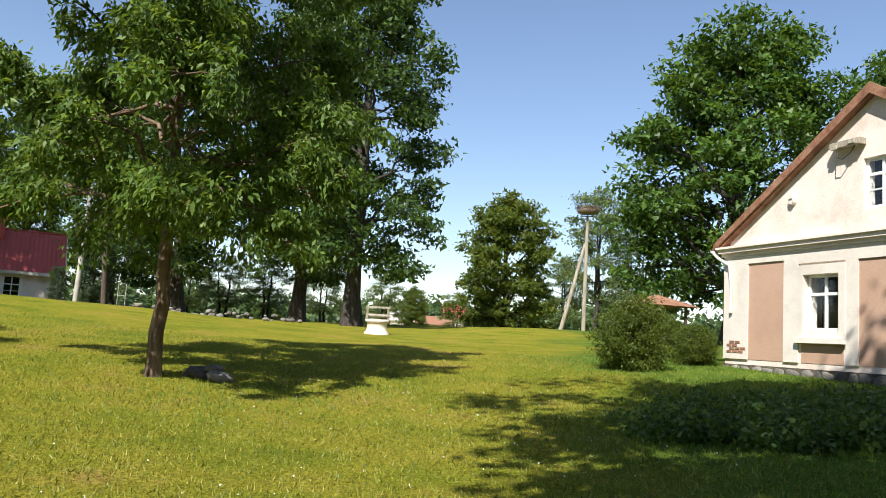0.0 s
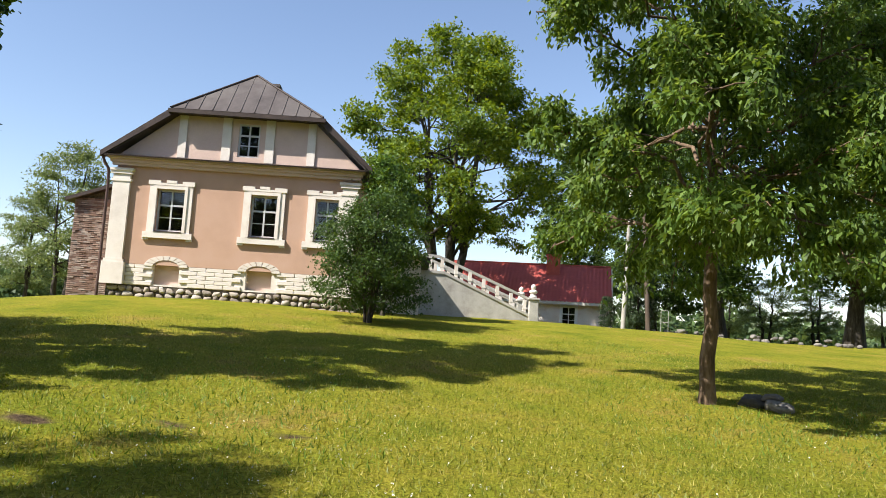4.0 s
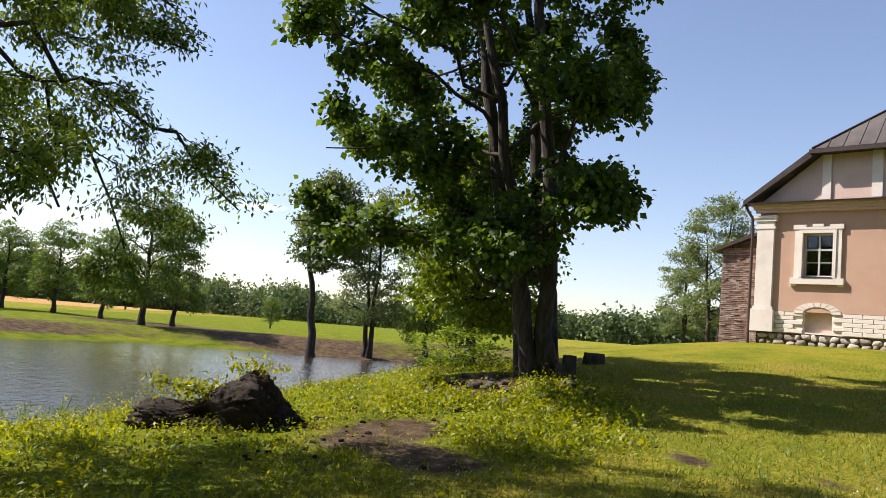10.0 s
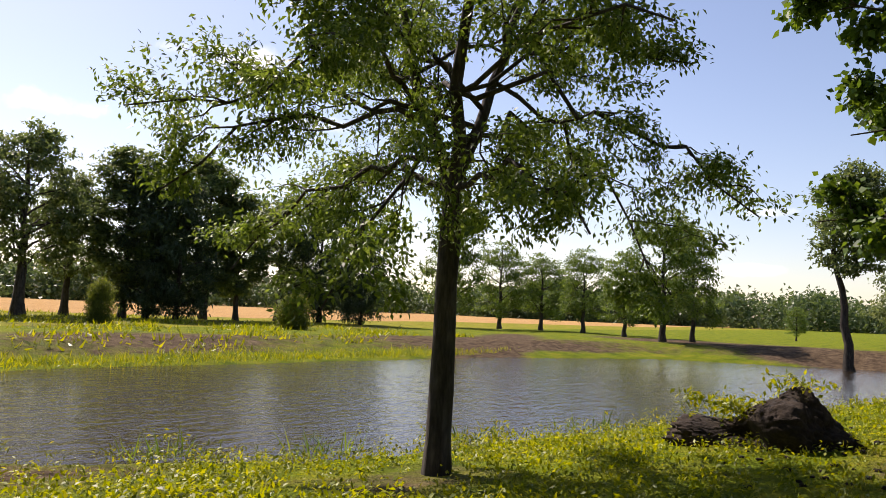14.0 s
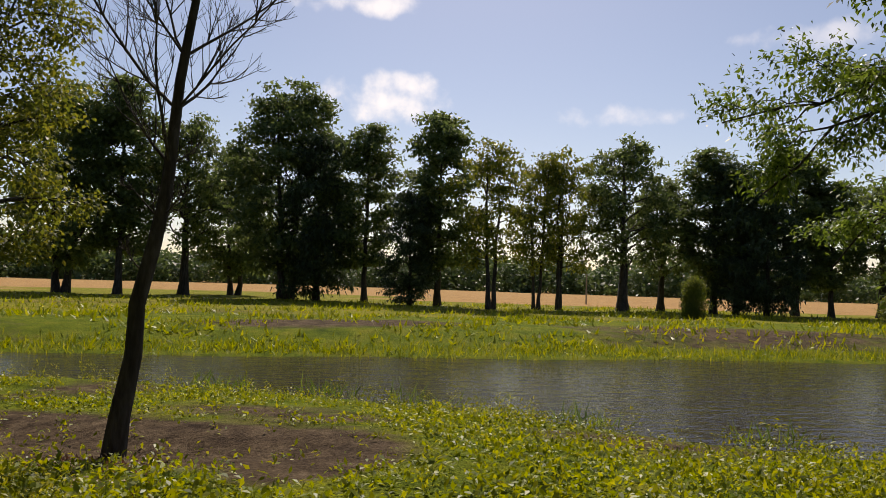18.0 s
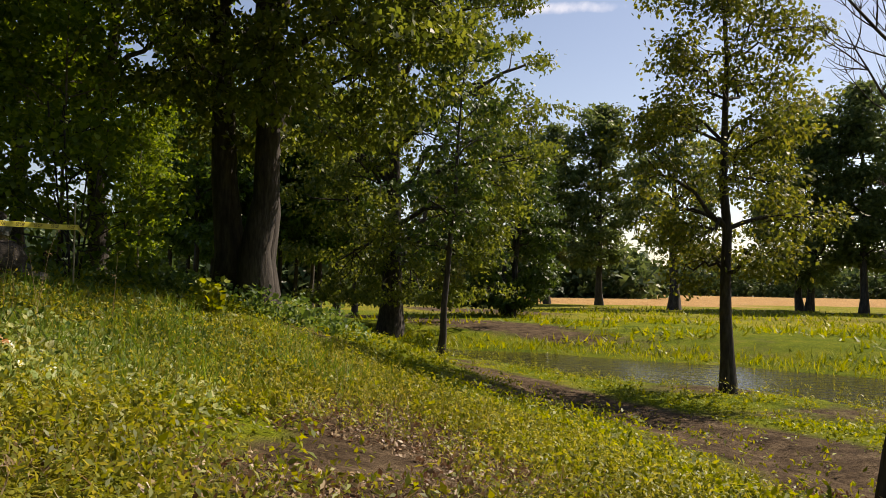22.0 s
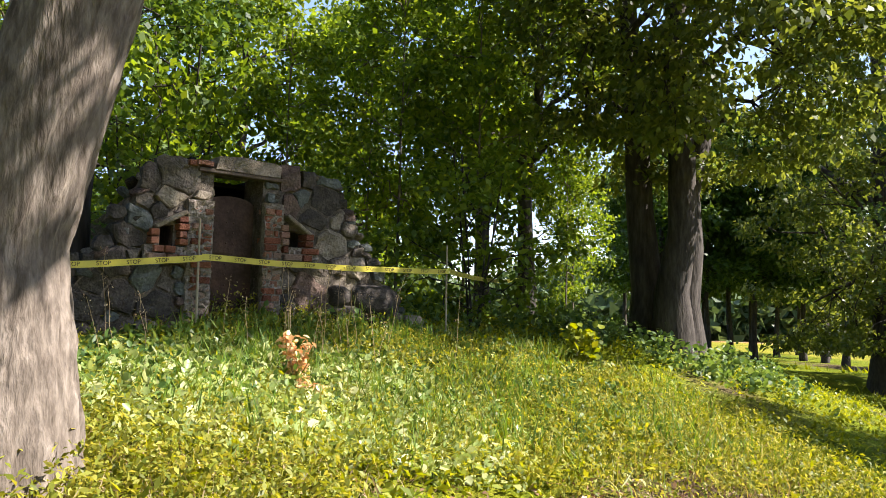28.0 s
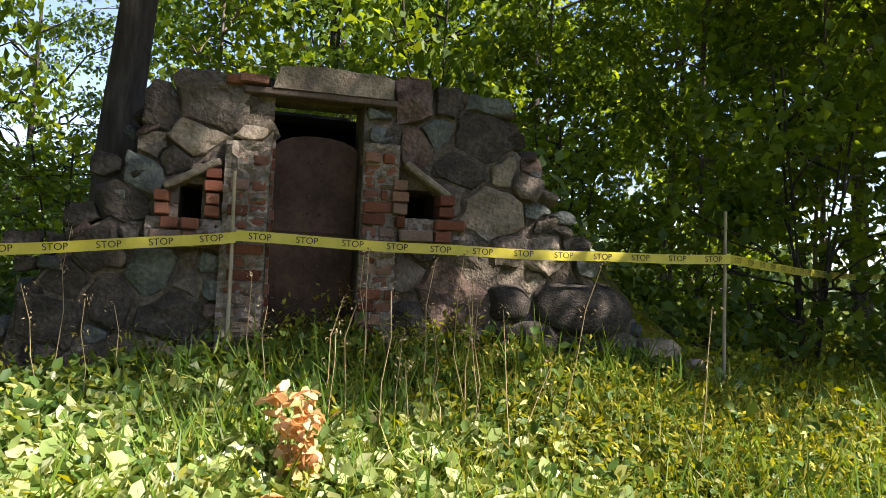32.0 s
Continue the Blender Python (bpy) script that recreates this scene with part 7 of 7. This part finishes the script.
def build_tape():
    """Barrier tape on wooden stakes round the cellar."""
    posts = [(9.52, -2.88, 2.62, "slender wooden stake carrying barrier tape"), (10.68, -6.12, 2.62, "slender wooden stake carrying barrier tape"), (8.75, -1.05, 2.35, "slender wooden stake carrying barrier tape")]
    for x, y, top, label in posts:
        z = ground_z(x, y)
        v, f = tubes([([(0, 0, -0.15), (0.01, 0.01, (top - z) / 2), (0.0, 0.02, top - z)], [0.014, 0.013, 0.011])], 6)
        ob = new("stake", mesh_of("stake", v, f, M_STAKE))
        ob.matrix_world = pose(x, y, z)
        tagged(ob, label, "stake", "tape stakes")
    text = bpy.data.curves.new("stop", "FONT")
    text.body, text.size, text.align_x, text.align_y = "STOP", 0.058, "CENTER", "CENTER"
    holder = bpy.data.objects.new("stop", text)
    scene.collection.objects.link(holder)
    bpy.context.view_layer.update()
    word = bpy.data.meshes.new_from_object(holder)
    bpy.data.objects.remove(holder)
    word.materials.clear()
    word.materials.append(M_PRINT)
    high = 0.066
    for a, b, sag, label in (((8.75, -1.05, 2.0), (9.5, -2.9, 2.21), 0.02, "yellow barrier tape printed STOP, strung low"), ((9.5, -2.9, 2.22), (10.66, -6.14, 2.27), 0.03, "yellow barrier tape printed STOP across the cellar front"),
                             ((10.66, -6.14, 2.27), (17.5, -10.6, 2.6), 0.08, "yellow barrier tape printed STOP running to a tree")):
        a, b = Vector(a), Vector(b)
        n = max(6, int((b - a).length / 0.12))
        flat = (b - a).to_2d().normalized()
        out = Vector((flat.y, -flat.x, 0))
        pts = [a.lerp(b, k / n) + Vector((0, 0, -sag * 4 * (k / n) * (1 - k / n))) + out * 0.004 * math.sin(k * 1.3) for k in range(n + 1)]
        bm = bmesh.new()
        rows = [[bm.verts.new(p + out * d + Vector((0, 0, h + 0.003 * math.sin(k * 0.7)))) for d, h in ((-0.0008, -high / 2), (0.0008, -high / 2), (0.0008, high / 2), (-0.0008, high / 2))] for k, p in enumerate(pts)]
        for p, q in zip(rows, rows[1:]):
            for k in range(4):
                bm.faces.new((p[k], p[(k + 1) % 4], q[(k + 1) % 4], q[k]))
        bmesh.ops.recalc_face_normals(bm, faces=bm.faces)
        tape = part("barrier_tape", bm, M_TAPE)
        tagged(tape, label, "tape", "barrier tapes")
        step = 0.285
        count = int((b - a).length / step)
        for k in range(count):
            t = (k + 0.5) / count
            p = a.lerp(b, t) + Vector((0, 0, -sag * 4 * t * (1 - t)))
            d = (b - a) + Vector((0, 0, -sag * 4 * (1 - 2 * t)))
            d.normalize()
            face = -out if (Vector((5, -4.6, 1.8)) - p).dot(-out) > 0 else out
            right = d if d.cross(Vector((0, 0, 1))).dot(face) > 0 else -d
            up = face.cross(right)
            m = Matrix((right, up, face)).transposed().to_4x4()
            m.translation = p + face * 0.006
            under(new("print", word), tape, m)


build_tape()


# ---------------------------------------------------------------- small growth and loose things


def sprout(name, x, y, label, mat, rng, stems, high, leaves_per, size, narrow=0.6, spread=0.12, category="plant", stem_mat=None, droop=0.2):
    root = empty(name, x, y, ground_z(x, y), 0, label, category)
    paths, cs = [], []
    for k in range(stems):
        a = rng.uniform(0, 2 * np.pi)
        tip = np.array([math.cos(a) * high * 0.25, math.sin(a) * high * 0.25, high * rng.uniform(0.7, 1.0)])
        p = bend(rng, (0, 0, -0.03), tip, 5, high * 0.02)
        paths.append((p, np.linspace(0.012, 0.004, 5)))
        cs.extend(p[1:])
    v, f = tubes(paths, 5)
    part("stem", mesh_of("stem", v, f, stem_mat or M_STRAW), stem_mat or M_STRAW, root)
    v, f = leaf_cloud(rng, cs, leaves_per, spread, size, droop, narrow=narrow, oval=True)
    part("foliage", mesh_of("foliage", v, f, mat), mat, root)
    return root


def build_small_south():
    rng = np.random.default_rng(91)
    sprout("withered_sapling", 8.3, -3.72, "withered orange-brown sapling among the weeds", M_ORANGE, rng, 3, 0.46, 16, 0.07, 0.6, 0.05)
    sprout("withered_sapling", 7.85, -3.75, "withered orange-brown sapling among the weeds", M_ORANGE, rng, 3, 0.22, 14, 0.07, 0.6, 0.06)
    sprout("maple_sapling", 10.05, -7.8, "fresh green maple sapling on the bank", M_WEED, rng, 4, 0.62, 14, 0.1, 0.85, 0.1)
    # dry stalks before the cellar
    for k in range(26):
        x, y = 9.3 + rng.uniform(-0.6, 0.15), -3.4 + rng.uniform(-2.2, 1.6)
        h = rng.uniform(0.45, 1.0)
        z = ground_z(x, y)
        tip = np.array([rng.normal() * 0.12, rng.normal() * 0.12, h])
        p = bend(rng, (0, 0, -0.05), tip, 5, 0.015)
        v, f = tubes([(p, [0.0032, 0.003, 0.0028, 0.0024, 0.002])], 4)
        v2, f2 = leaf_cloud(rng, p[-2:], 9, 0.05, 0.022, -0.3, narrow=0.4)
        ob = new("dry_stalk", mesh_of("dry_stalk", np.concatenate([v, v2]), np.concatenate([f, f2 + len(v)]), M_STRAW))
        ob.matrix_world = pose(x, y, z)
        tagged(ob, "thin dry seed stalk before the cellar", "plant", "dry stalks")
    # pale rubble at the foot of the earth bank
    for k in range(16):
        x, y = 10.75 + rng.normal() * 0.3, -5.9 + rng.normal() * 0.45
        s = rng.uniform(0.06, 0.17)
        ob = stone_at(None, FIELD_STONES, rng, x, y, ground_z(x, y) + s * 0.2, s * 1.3, s, s * 0.7, name="rubble")
        tagged(ob, "loose pale rubble below the earth bank", "stone", "loose rubble")
    # the heap of dug soil at the water
    x, y = -13.3, -2.35
    heap = empty("soil_heap", x, y, ground_z(x, y), 80, "dark undercut heap of dug soil by the pond", "soil heap")
    bm = bmesh.new()
    bmesh.ops.create_icosphere(bm, subdivisions=6, radius=1.0)
    for v in bm.verts:
        p = v.co.copy()
        top = 0.5 + 0.44 * math.exp(-((p.x - 0.45) / 0.35) ** 2) - 0.2 * math.exp(-((p.x + 0.35) / 0.3) ** 2)
        n = noise.noise(p * 2.2) * 0.16 + noise.noise(p * 6.0) * 0.08 + noise.noise(p * 14.0) * 0.06 + noise.noise(p * 29.0) * 0.035 + noise.noise(p * 55.0) * 0.02
        v.co = Vector((p.x * 1.4, p.y * 0.75, max(p.z, -0.35) * top)) * (1 + n)
        if p.y < 0.2:
            v.co.y += 0.6 * math.exp(-((p.x + 0.12) / 0.3) ** 2) * math.exp(-((p.z * top - 0.12) / 0.24) ** 2)
            v.co.y -= 0.25 * math.exp(-((p.x - 0.45) / 0.3) ** 2) * math.exp(-((p.z * top - 0.5) / 0.3) ** 2)
    part("soil", bm, M_SOIL, heap, smooth=True)
    cs = np.array([[rng.uniform(-1.3, 0.2), rng.uniform(-0.4, 0.4), rng.uniform(0.4, 0.6)] for _ in range(40)] + [[rng.uniform(0.2, 1.0), rng.uniform(-0.3, 0.3), 0.95] for _ in range(12)])
    v, f = leaf_cloud(rng, cs, 14, 0.16, 0.1, -0.2, narrow=0.5)
    tagged(part("weed", mesh_of("weed", v, f, M_WEED), M_WEED, heap), kind="stuff")
    # clods round the heap
    clods = stone_meshes(M_SOIL, 3, seed=9, rough=0.3)
    for k in range(90):
        x, y = -13.0 + rng.normal() * 1.6, -0.9 + rng.normal() * 0.9
        s = rng.uniform(0.03, 0.1)
        ob = stone_at(None, clods, rng, x, y, ground_z(x, y) + s * 0.15, s, s, s * 0.6, name="clod")
        tagged(ob, "crumbly dark clod of soil", "soil", "clods")
    # stones and stumps under the big maple
    DARK_STONES = stone_meshes(STONE_TONES[1], 5, seed=29, rough=0.2, cuts=5)
    for k in range(26):
        x, y = -16.6 + rng.normal() * 1.0, 3.0 + rng.normal() * 0.9
        s = rng.uniform(0.12, 0.42)
        ob = stone_at(None, DARK_STONES, rng, x, y, ground_z(x, y) + s * 0.12, s, s * 0.8, s * 0.6, name="field_stone")
        tagged(ob, "grey field stone heaped under the maple", "stone", "stones under the maple")
    for x, y, r, h in ((-17.2, 4.45, 0.16, 0.5), (-17.0, 4.2, 0.12, 0.35), (-21.4, 6.2, 0.3, 0.3)):
        v, f = tubes([([(0, 0, -0.1), (0, 0, h * 0.6), (0, 0, h), (0, 0, h + 0.001)], [r * 1.15, r, r * 0.95, 0.002])], 9)
        ob = new("tree_stump", mesh_of("tree_stump", v, f, M_BARK_DARK))
        ob.matrix_world = pose(x, y, ground_z(x, y), 0, 0, 30)
        tagged(ob, "cut dark stump beside the maple", "stump", "stumps")


build_small_south()

# shrubs and undergrowth round the cellar
shrub = plant_tree("shrub", 13.2, -7.6, "bright leafy undergrowth at the wood's edge", "bush", "undergrowth", seed=81, height=3.4, radius=1.7, trunk_r=0.035, clear=0.3, lobes=14, clusters=90, per=34, size=0.13, leaf_mat=M_BRIGHT, bark=M_BARK_DARK,
                   stems=4, lobe_r=0.42, low=-0.05, spread=0.4, narrow=0.7, fill=0.2)
for x, y, s, t, r in ((15.2, -5.2, 0.9, 0.9, 40), (13.4, 0.6, 0.8, 0.7, 90), (14.8, -2.0, 1.0, 1.0, 300), (12.2, 6.5, 1.2, 1.1, 150), (19.0, -3.0, 1.5, 1.3, 70),
                      (13.5, 5.5, 1.5, 1.3, 10), (22.0, -8.5, 1.3, 1.0, 110), (18.0, 6.0, 1.6, 1.3, 190), (24.0, 0.5, 1.7, 1.4, 240)):
    repeat_tree(shrub, x, y, s, t, r)
repeat_tree(shrub, -20.6, 2.3, 0.8, 0.45, 130, "leafy undergrowth below the maple")


def scatter(name, label, category, mat, seed, n, area, keep, per, size, spread, high, narrow, droop, flat=0.7, vary=0.4, tri=False, oval=False):
    """Leaves or blades in their thousands over a stretch of ground, as one object of stuff."""
    rng = np.random.default_rng(seed)
    x = rng.uniform(area[0], area[1], n)
    y = rng.uniform(area[2], area[3], n)
    k = keep(x, y) > rng.uniform(0, 1, n)
    x, y = x[k], y[k]
    z = ground_z(x, y)
    if per == 1:
        c = np.stack([x, y, z - 0.01], -1)
        v, f = leaf_cloud(rng, c, 1, 0.0, size, droop, flat, narrow, outward=np.tile([0, 0, 1.2], (len(x), 1)), vary=vary, tri=tri)
    else:
        h = high * rng.uniform(0.25, 1.0, len(x)) ** 1.5
        c = np.concatenate([np.stack([x, y, z + h * t], -1) for t in (0.35, 0.9)])
        v, f = leaf_cloud(rng, c, max(1, per // 2), spread, size, droop, flat, narrow, vary=vary, tri=tri, oval=oval)
    return tagged(new(name, mesh_of(name, v, f, mat)), label, category, kind="stuff")


def dist(x, y):
    return np.hypot(x, y)


def dry(x, y):
    return (pond_distance(x, y) > 0.1) * 1.0


def lawn_keep(x, y):
    return np.clip(1.35 - dist(x, y) / 24, 0, 1) * (dist(x, y) > 3.5) * (1 - np.clip(soil_mask(x, y) * 1.3, 0, 1)) * (weed_mask(x, y) < 0.8) * (np.abs(np.degrees(np.arctan2(-x, y)) - 30) < 80)


scatter("lawn_grass", "short mown lawn grass, yellowish green", "grass", M_GRASS, 101, 420000, (-22, 12, -1, 24), lambda x, y: lawn_keep(x, y) * (1 - 0.8 * lush_mask(x, y)), 1, 0.06, 0, 0, 0.22, -0.1, tri=True)
scatter("lush_grass", "deep green grass near the white house", "grass", M_LUSH, 111, 260000, (-14, 12, 1, 24), lambda x, y: lawn_keep(x, y) * lush_mask(x, y), 1, 0.085, 0, 0, 0.16, -0.2, tri=True)
scatter("clover", "small clover flowers in the lawn", "flowers", M_FLECK, 112, 2600, (-14, 8, 3, 16), lambda x, y: lawn_keep(x, y) * np.clip(waves(x, y, 3.1, 4) + 0.3, 0, 1), 3, 0.022, 0.01, 0.05, 0.8, 0.0)
scatter("pond_weeds", "lush low weeds along the pond", "weeds", M_WEED, 102, 44000, (-26, 16, -24, 3), lambda x, y: weed_mask(x, y) * dry(x, y) * (dist(x, y) > 5) * (1 - 0.92 * np.clip(soil_mask(x, y) * 1.9, 0, 1)) * np.clip(1.5 - dist(x, y) / 24, 0.1, 1), 8, 0.075, 0.1, 0.18, 0.45, -0.1)
scatter("tall_weeds", "taller leafy weeds at the water's edge", "weeds", M_WEED, 103, 2200, (-26, 16, -24, 2), lambda x, y: np.clip(1.2 - np.abs(pond_distance(x, y) - 1.0) / 2.0, 0, 1) * (dist(x, y) > 6), 26, 0.075, 0.13, 0.5, 0.3, -0.2)
scatter("bank_weeds", "dense sunlit weeds on the bank before the cellar", "weeds", M_BANK, 104, 24000, (1.5, 10.2, -9.5, -1.2), lambda x, y: np.clip(soft_spot(x, y, 6.8, -5.2, 4.6, 4.2) * 1.4, 0, 1) * np.clip(1.1 - 0.6 * soft_spot(x, y, 8.4, -3.4, 1.8, 2.2) * 1.5, 0.12, 1) * (1 - 0.85 * np.clip(soil_mask(x, y) * 1.4, 0, 1)) * (np.hypot(x - 5, y + 4.7) > 1.2), 10, 0.048, 0.08, 0.26, 0.42, -0.1)
def before_wall(x, y):
    """Metres before the cellar's front."""
    return -((x - 9.977) * 0.944 + (y + 3.614) * 0.331)


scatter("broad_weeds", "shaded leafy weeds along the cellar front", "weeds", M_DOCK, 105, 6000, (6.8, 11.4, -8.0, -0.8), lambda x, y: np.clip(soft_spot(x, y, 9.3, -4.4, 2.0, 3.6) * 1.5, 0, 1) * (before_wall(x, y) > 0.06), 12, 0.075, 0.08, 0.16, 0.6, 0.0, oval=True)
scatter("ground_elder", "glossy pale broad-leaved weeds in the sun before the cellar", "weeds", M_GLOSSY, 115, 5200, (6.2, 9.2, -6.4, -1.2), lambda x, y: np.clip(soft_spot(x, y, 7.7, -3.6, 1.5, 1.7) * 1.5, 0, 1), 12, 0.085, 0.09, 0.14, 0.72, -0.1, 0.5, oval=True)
scatter("bank_grass", "long grass blades among the weeds", "grass", M_GRASS, 106, 30000, (2.0, 11.0, -9.0, -1.0), lambda x, y: np.clip(soft_spot(x, y, 8.2, -6.0, 3.6, 3.0) * 1.3, 0, 1) * (np.hypot(x - 5, y + 4.7) > 1.5) * (before_wall(x, y) > 0.15) * (1 - 0.9 * np.clip(soil_mask(x, y) * 1.5, 0, 1)), 1, 0.26, 0, 0, 0.035, -0.5)
scatter("tall_bank_grass", "bright green long grass in tufts on the bank", "grass", M_LUSH, 116, 26000, (5.5, 11.0, -9.0, -1.0), lambda x, y: np.clip(waves(x, y, 0.45, 6) + 0.35, 0, 1) * np.clip(soft_spot(x, y, 8.7, -5.4, 2.4, 3.4) * 1.4, 0, 1) * (before_wall(x, y) > 0.12) * (1 - 0.9 * np.clip(soil_mask(x, y) * 1.5, 0, 1)), 1, 0.34, 0, 0, 0.03, -0.3)
scatter("green_weeds", "lush nettles and weeds on the bank below the maple", "weeds", M_WEED, 117, 8000, (-20, -6, -2, 6), lambda x, y: np.clip(np.maximum(soft_spot(x, y, -13.8, 2.6, 3.4, 2.2), soft_spot(x, y, -16, 3.0, 3, 2)) * 1.3, 0, 1) * np.clip(0.7 + 0.7 * waves(x, y, 0.8, 2), 0, 1) * (1 - np.clip(soil_mask(x, y) * 1.2, 0, 1)), 10, 0.085, 0.1, 0.26, 0.5, 0.0)
scatter("water_grass", "tufts of grass standing in the shallow water", "grass", M_LUSH, 118, 26000, (-18, 4, -20, -5), lambda x, y: (waves(x, y, 0.7, 8) > 0.5) * (pond_distance(x, y) < 0.3) * (pond_distance(x, y) > -1.5), 1, 0.5, 0, 0, 0.04, -0.4)
scatter("dry_grass", "dry straw-coloured grass among the weeds", "grass", M_STRAW, 119, 16000, (1.5, 9.5, -9.5, -1.2), lambda x, y: np.clip(waves(x, y, 1.1, 3) + 0.25, 0, 1) * np.clip(soft_spot(x, y, 5.6, -5.2, 4.4, 4.0) * 1.4, 0, 1) * (np.hypot(x - 5, y + 4.7) > 1.0) * (1 - 0.8 * np.clip(soil_mask(x, y) * 1.4, 0, 1)), 1, 0.17, 0, 0, 0.05, 0.1)
scatter("meadow_tufts", "rough tufts of grass beyond the pond", "grass", M_WEED, 121, 90000, (-50, 28, -72, -26), lambda x, y: (pond_distance(x, y) > 0.5) * np.clip(0.25 + 0.8 * waves(x, y, 1.7, 4), 0, 1) * np.clip(1.4 + y / 60, 0, 1) * (1 - 0.8 * np.clip(soil_mask(x, y), 0, 1)), 1, 0.3, 0, 0, 0.3, 0.0, tri=True)
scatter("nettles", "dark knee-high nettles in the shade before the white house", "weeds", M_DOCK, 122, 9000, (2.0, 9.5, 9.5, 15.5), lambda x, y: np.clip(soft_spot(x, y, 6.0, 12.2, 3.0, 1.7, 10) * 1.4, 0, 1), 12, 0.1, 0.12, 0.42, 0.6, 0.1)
scatter("dock_clumps", "broad-leaved weeds in separate clumps on the bare bank", "weeds", M_WEED, 123, 6200, (-9, 13, -19, -5), lambda x, y: (waves(x, y, 0.55, 5) + 0.5 * waves(x, y, 1.4, 2) > 0.32) * (pond_distance(x, y) > 0.3) * (dist(x, y) > 5) * (1 - np.clip(soil_mask(x, y) * 1.5, 0, 0.96)) * np.clip(1.6 - dist(x, y) / 16, 0, 1), 16, 0.085, 0.12, 0.2, 0.45, 0.0)
scatter("shallow_weeds", "low green weeds standing in the shallows", "weeds", M_WEED, 124, 9000, (-16, 6, -19, -6), lambda x, y: (waves(x, y, 1.1, 3) > 0.42) * (pond_distance(x, y) < 0.2) * (pond_distance(x, y) > -2.6), 8, 0.11, 0.14, 0.3, 0.3, -0.3)
scatter("shore_grass", "bright grass fringe on the far shore", "grass", M_WEED, 107, 60000, (-55, 22, -31, -18), lambda x, y: np.clip(1.3 - np.abs(pond_distance(x, y) - 0.9) / 1.4, 0, 1) * (y < -24 + 0.12 * np.maximum(0, -20 - x)), 1, 0.26, 0, 0, 0.12, -0.4)
scatter("wood_floor_leaves", "low shade plants under the trees", "weeds", M_DOCK, 108, 3500, (10, 24, -16, 8), lambda x, y: 0.8 * (np.hypot(x - 12.3, y + 2.8) > 1.0) * ((x - 9.977) * 0.944 + (y + 3.614) * 0.331 > 0.6), 10, 0.12, 0.2, 0.4, 0.65, 0.0)

scatter("leaf_litter", "dry fallen leaves and straw on the bare soil", "leaf litter", M_LITTER, 109, 14000, (1.0, 9.5, -9.0, -2.0), lambda x, y: np.clip(0.25 + soil_mask(x, y), 0, 1) * (np.hypot(x - 5, y + 4.7) > 0.8), 2, 0.055, 0.05, 0.02, 0.5, 0.0, 0.2)
scatter("bramble", "dark ragged bramble round the foot of the old lime", "bramble", M_DOCK, 125, 1500, (9.5, 16.5, -14.5, -8.0), lambda x, y: np.clip(soft_spot(x, y, 12.9, -11.2, 2.6, 1.8, 30) * 1.6, 0, 1) * np.clip(0.4 + waves(x, y, 0.7, 3), 0, 1), 16, 0.1, 0.18, 0.5, 0.7, -0.1, oval=True)
young = plant_tree("young_tree", 17.4, -5.0, "slender young maple with bright leaves", "tree", "young trees", seed=83, height=6.5, radius=1.3, trunk_r=0.04, clear=1.6, lobes=12, clusters=80, per=54, size=0.12, leaf_mat=M_BRIGHT, bark=M_BARK_PALE, lobe_r=0.45, low=0.0, spread=0.4, narrow=0.75)
for x, y, s, t, r in ((14.8, -8.3, 1.1, 1.0, 50), (19.6, -7.4, 1.2, 1.1, 100), (16.4, -7.2, 1.1, 1.1, 190), (18.6, -9.6, 1.1, 1.1, 260), (16.6, 0.2, 1.2, 1.1, 30), (8.6, 3.6, 1.2, 1.0, 120), (11.6, 9.0, 1.3, 1.2, 70), (19.5, -13.2, 0.8, 1.0, 10), (17.6, -11.9, 0.7, 1.1, 300)):
    repeat_tree(young, x, y, s, t, r)
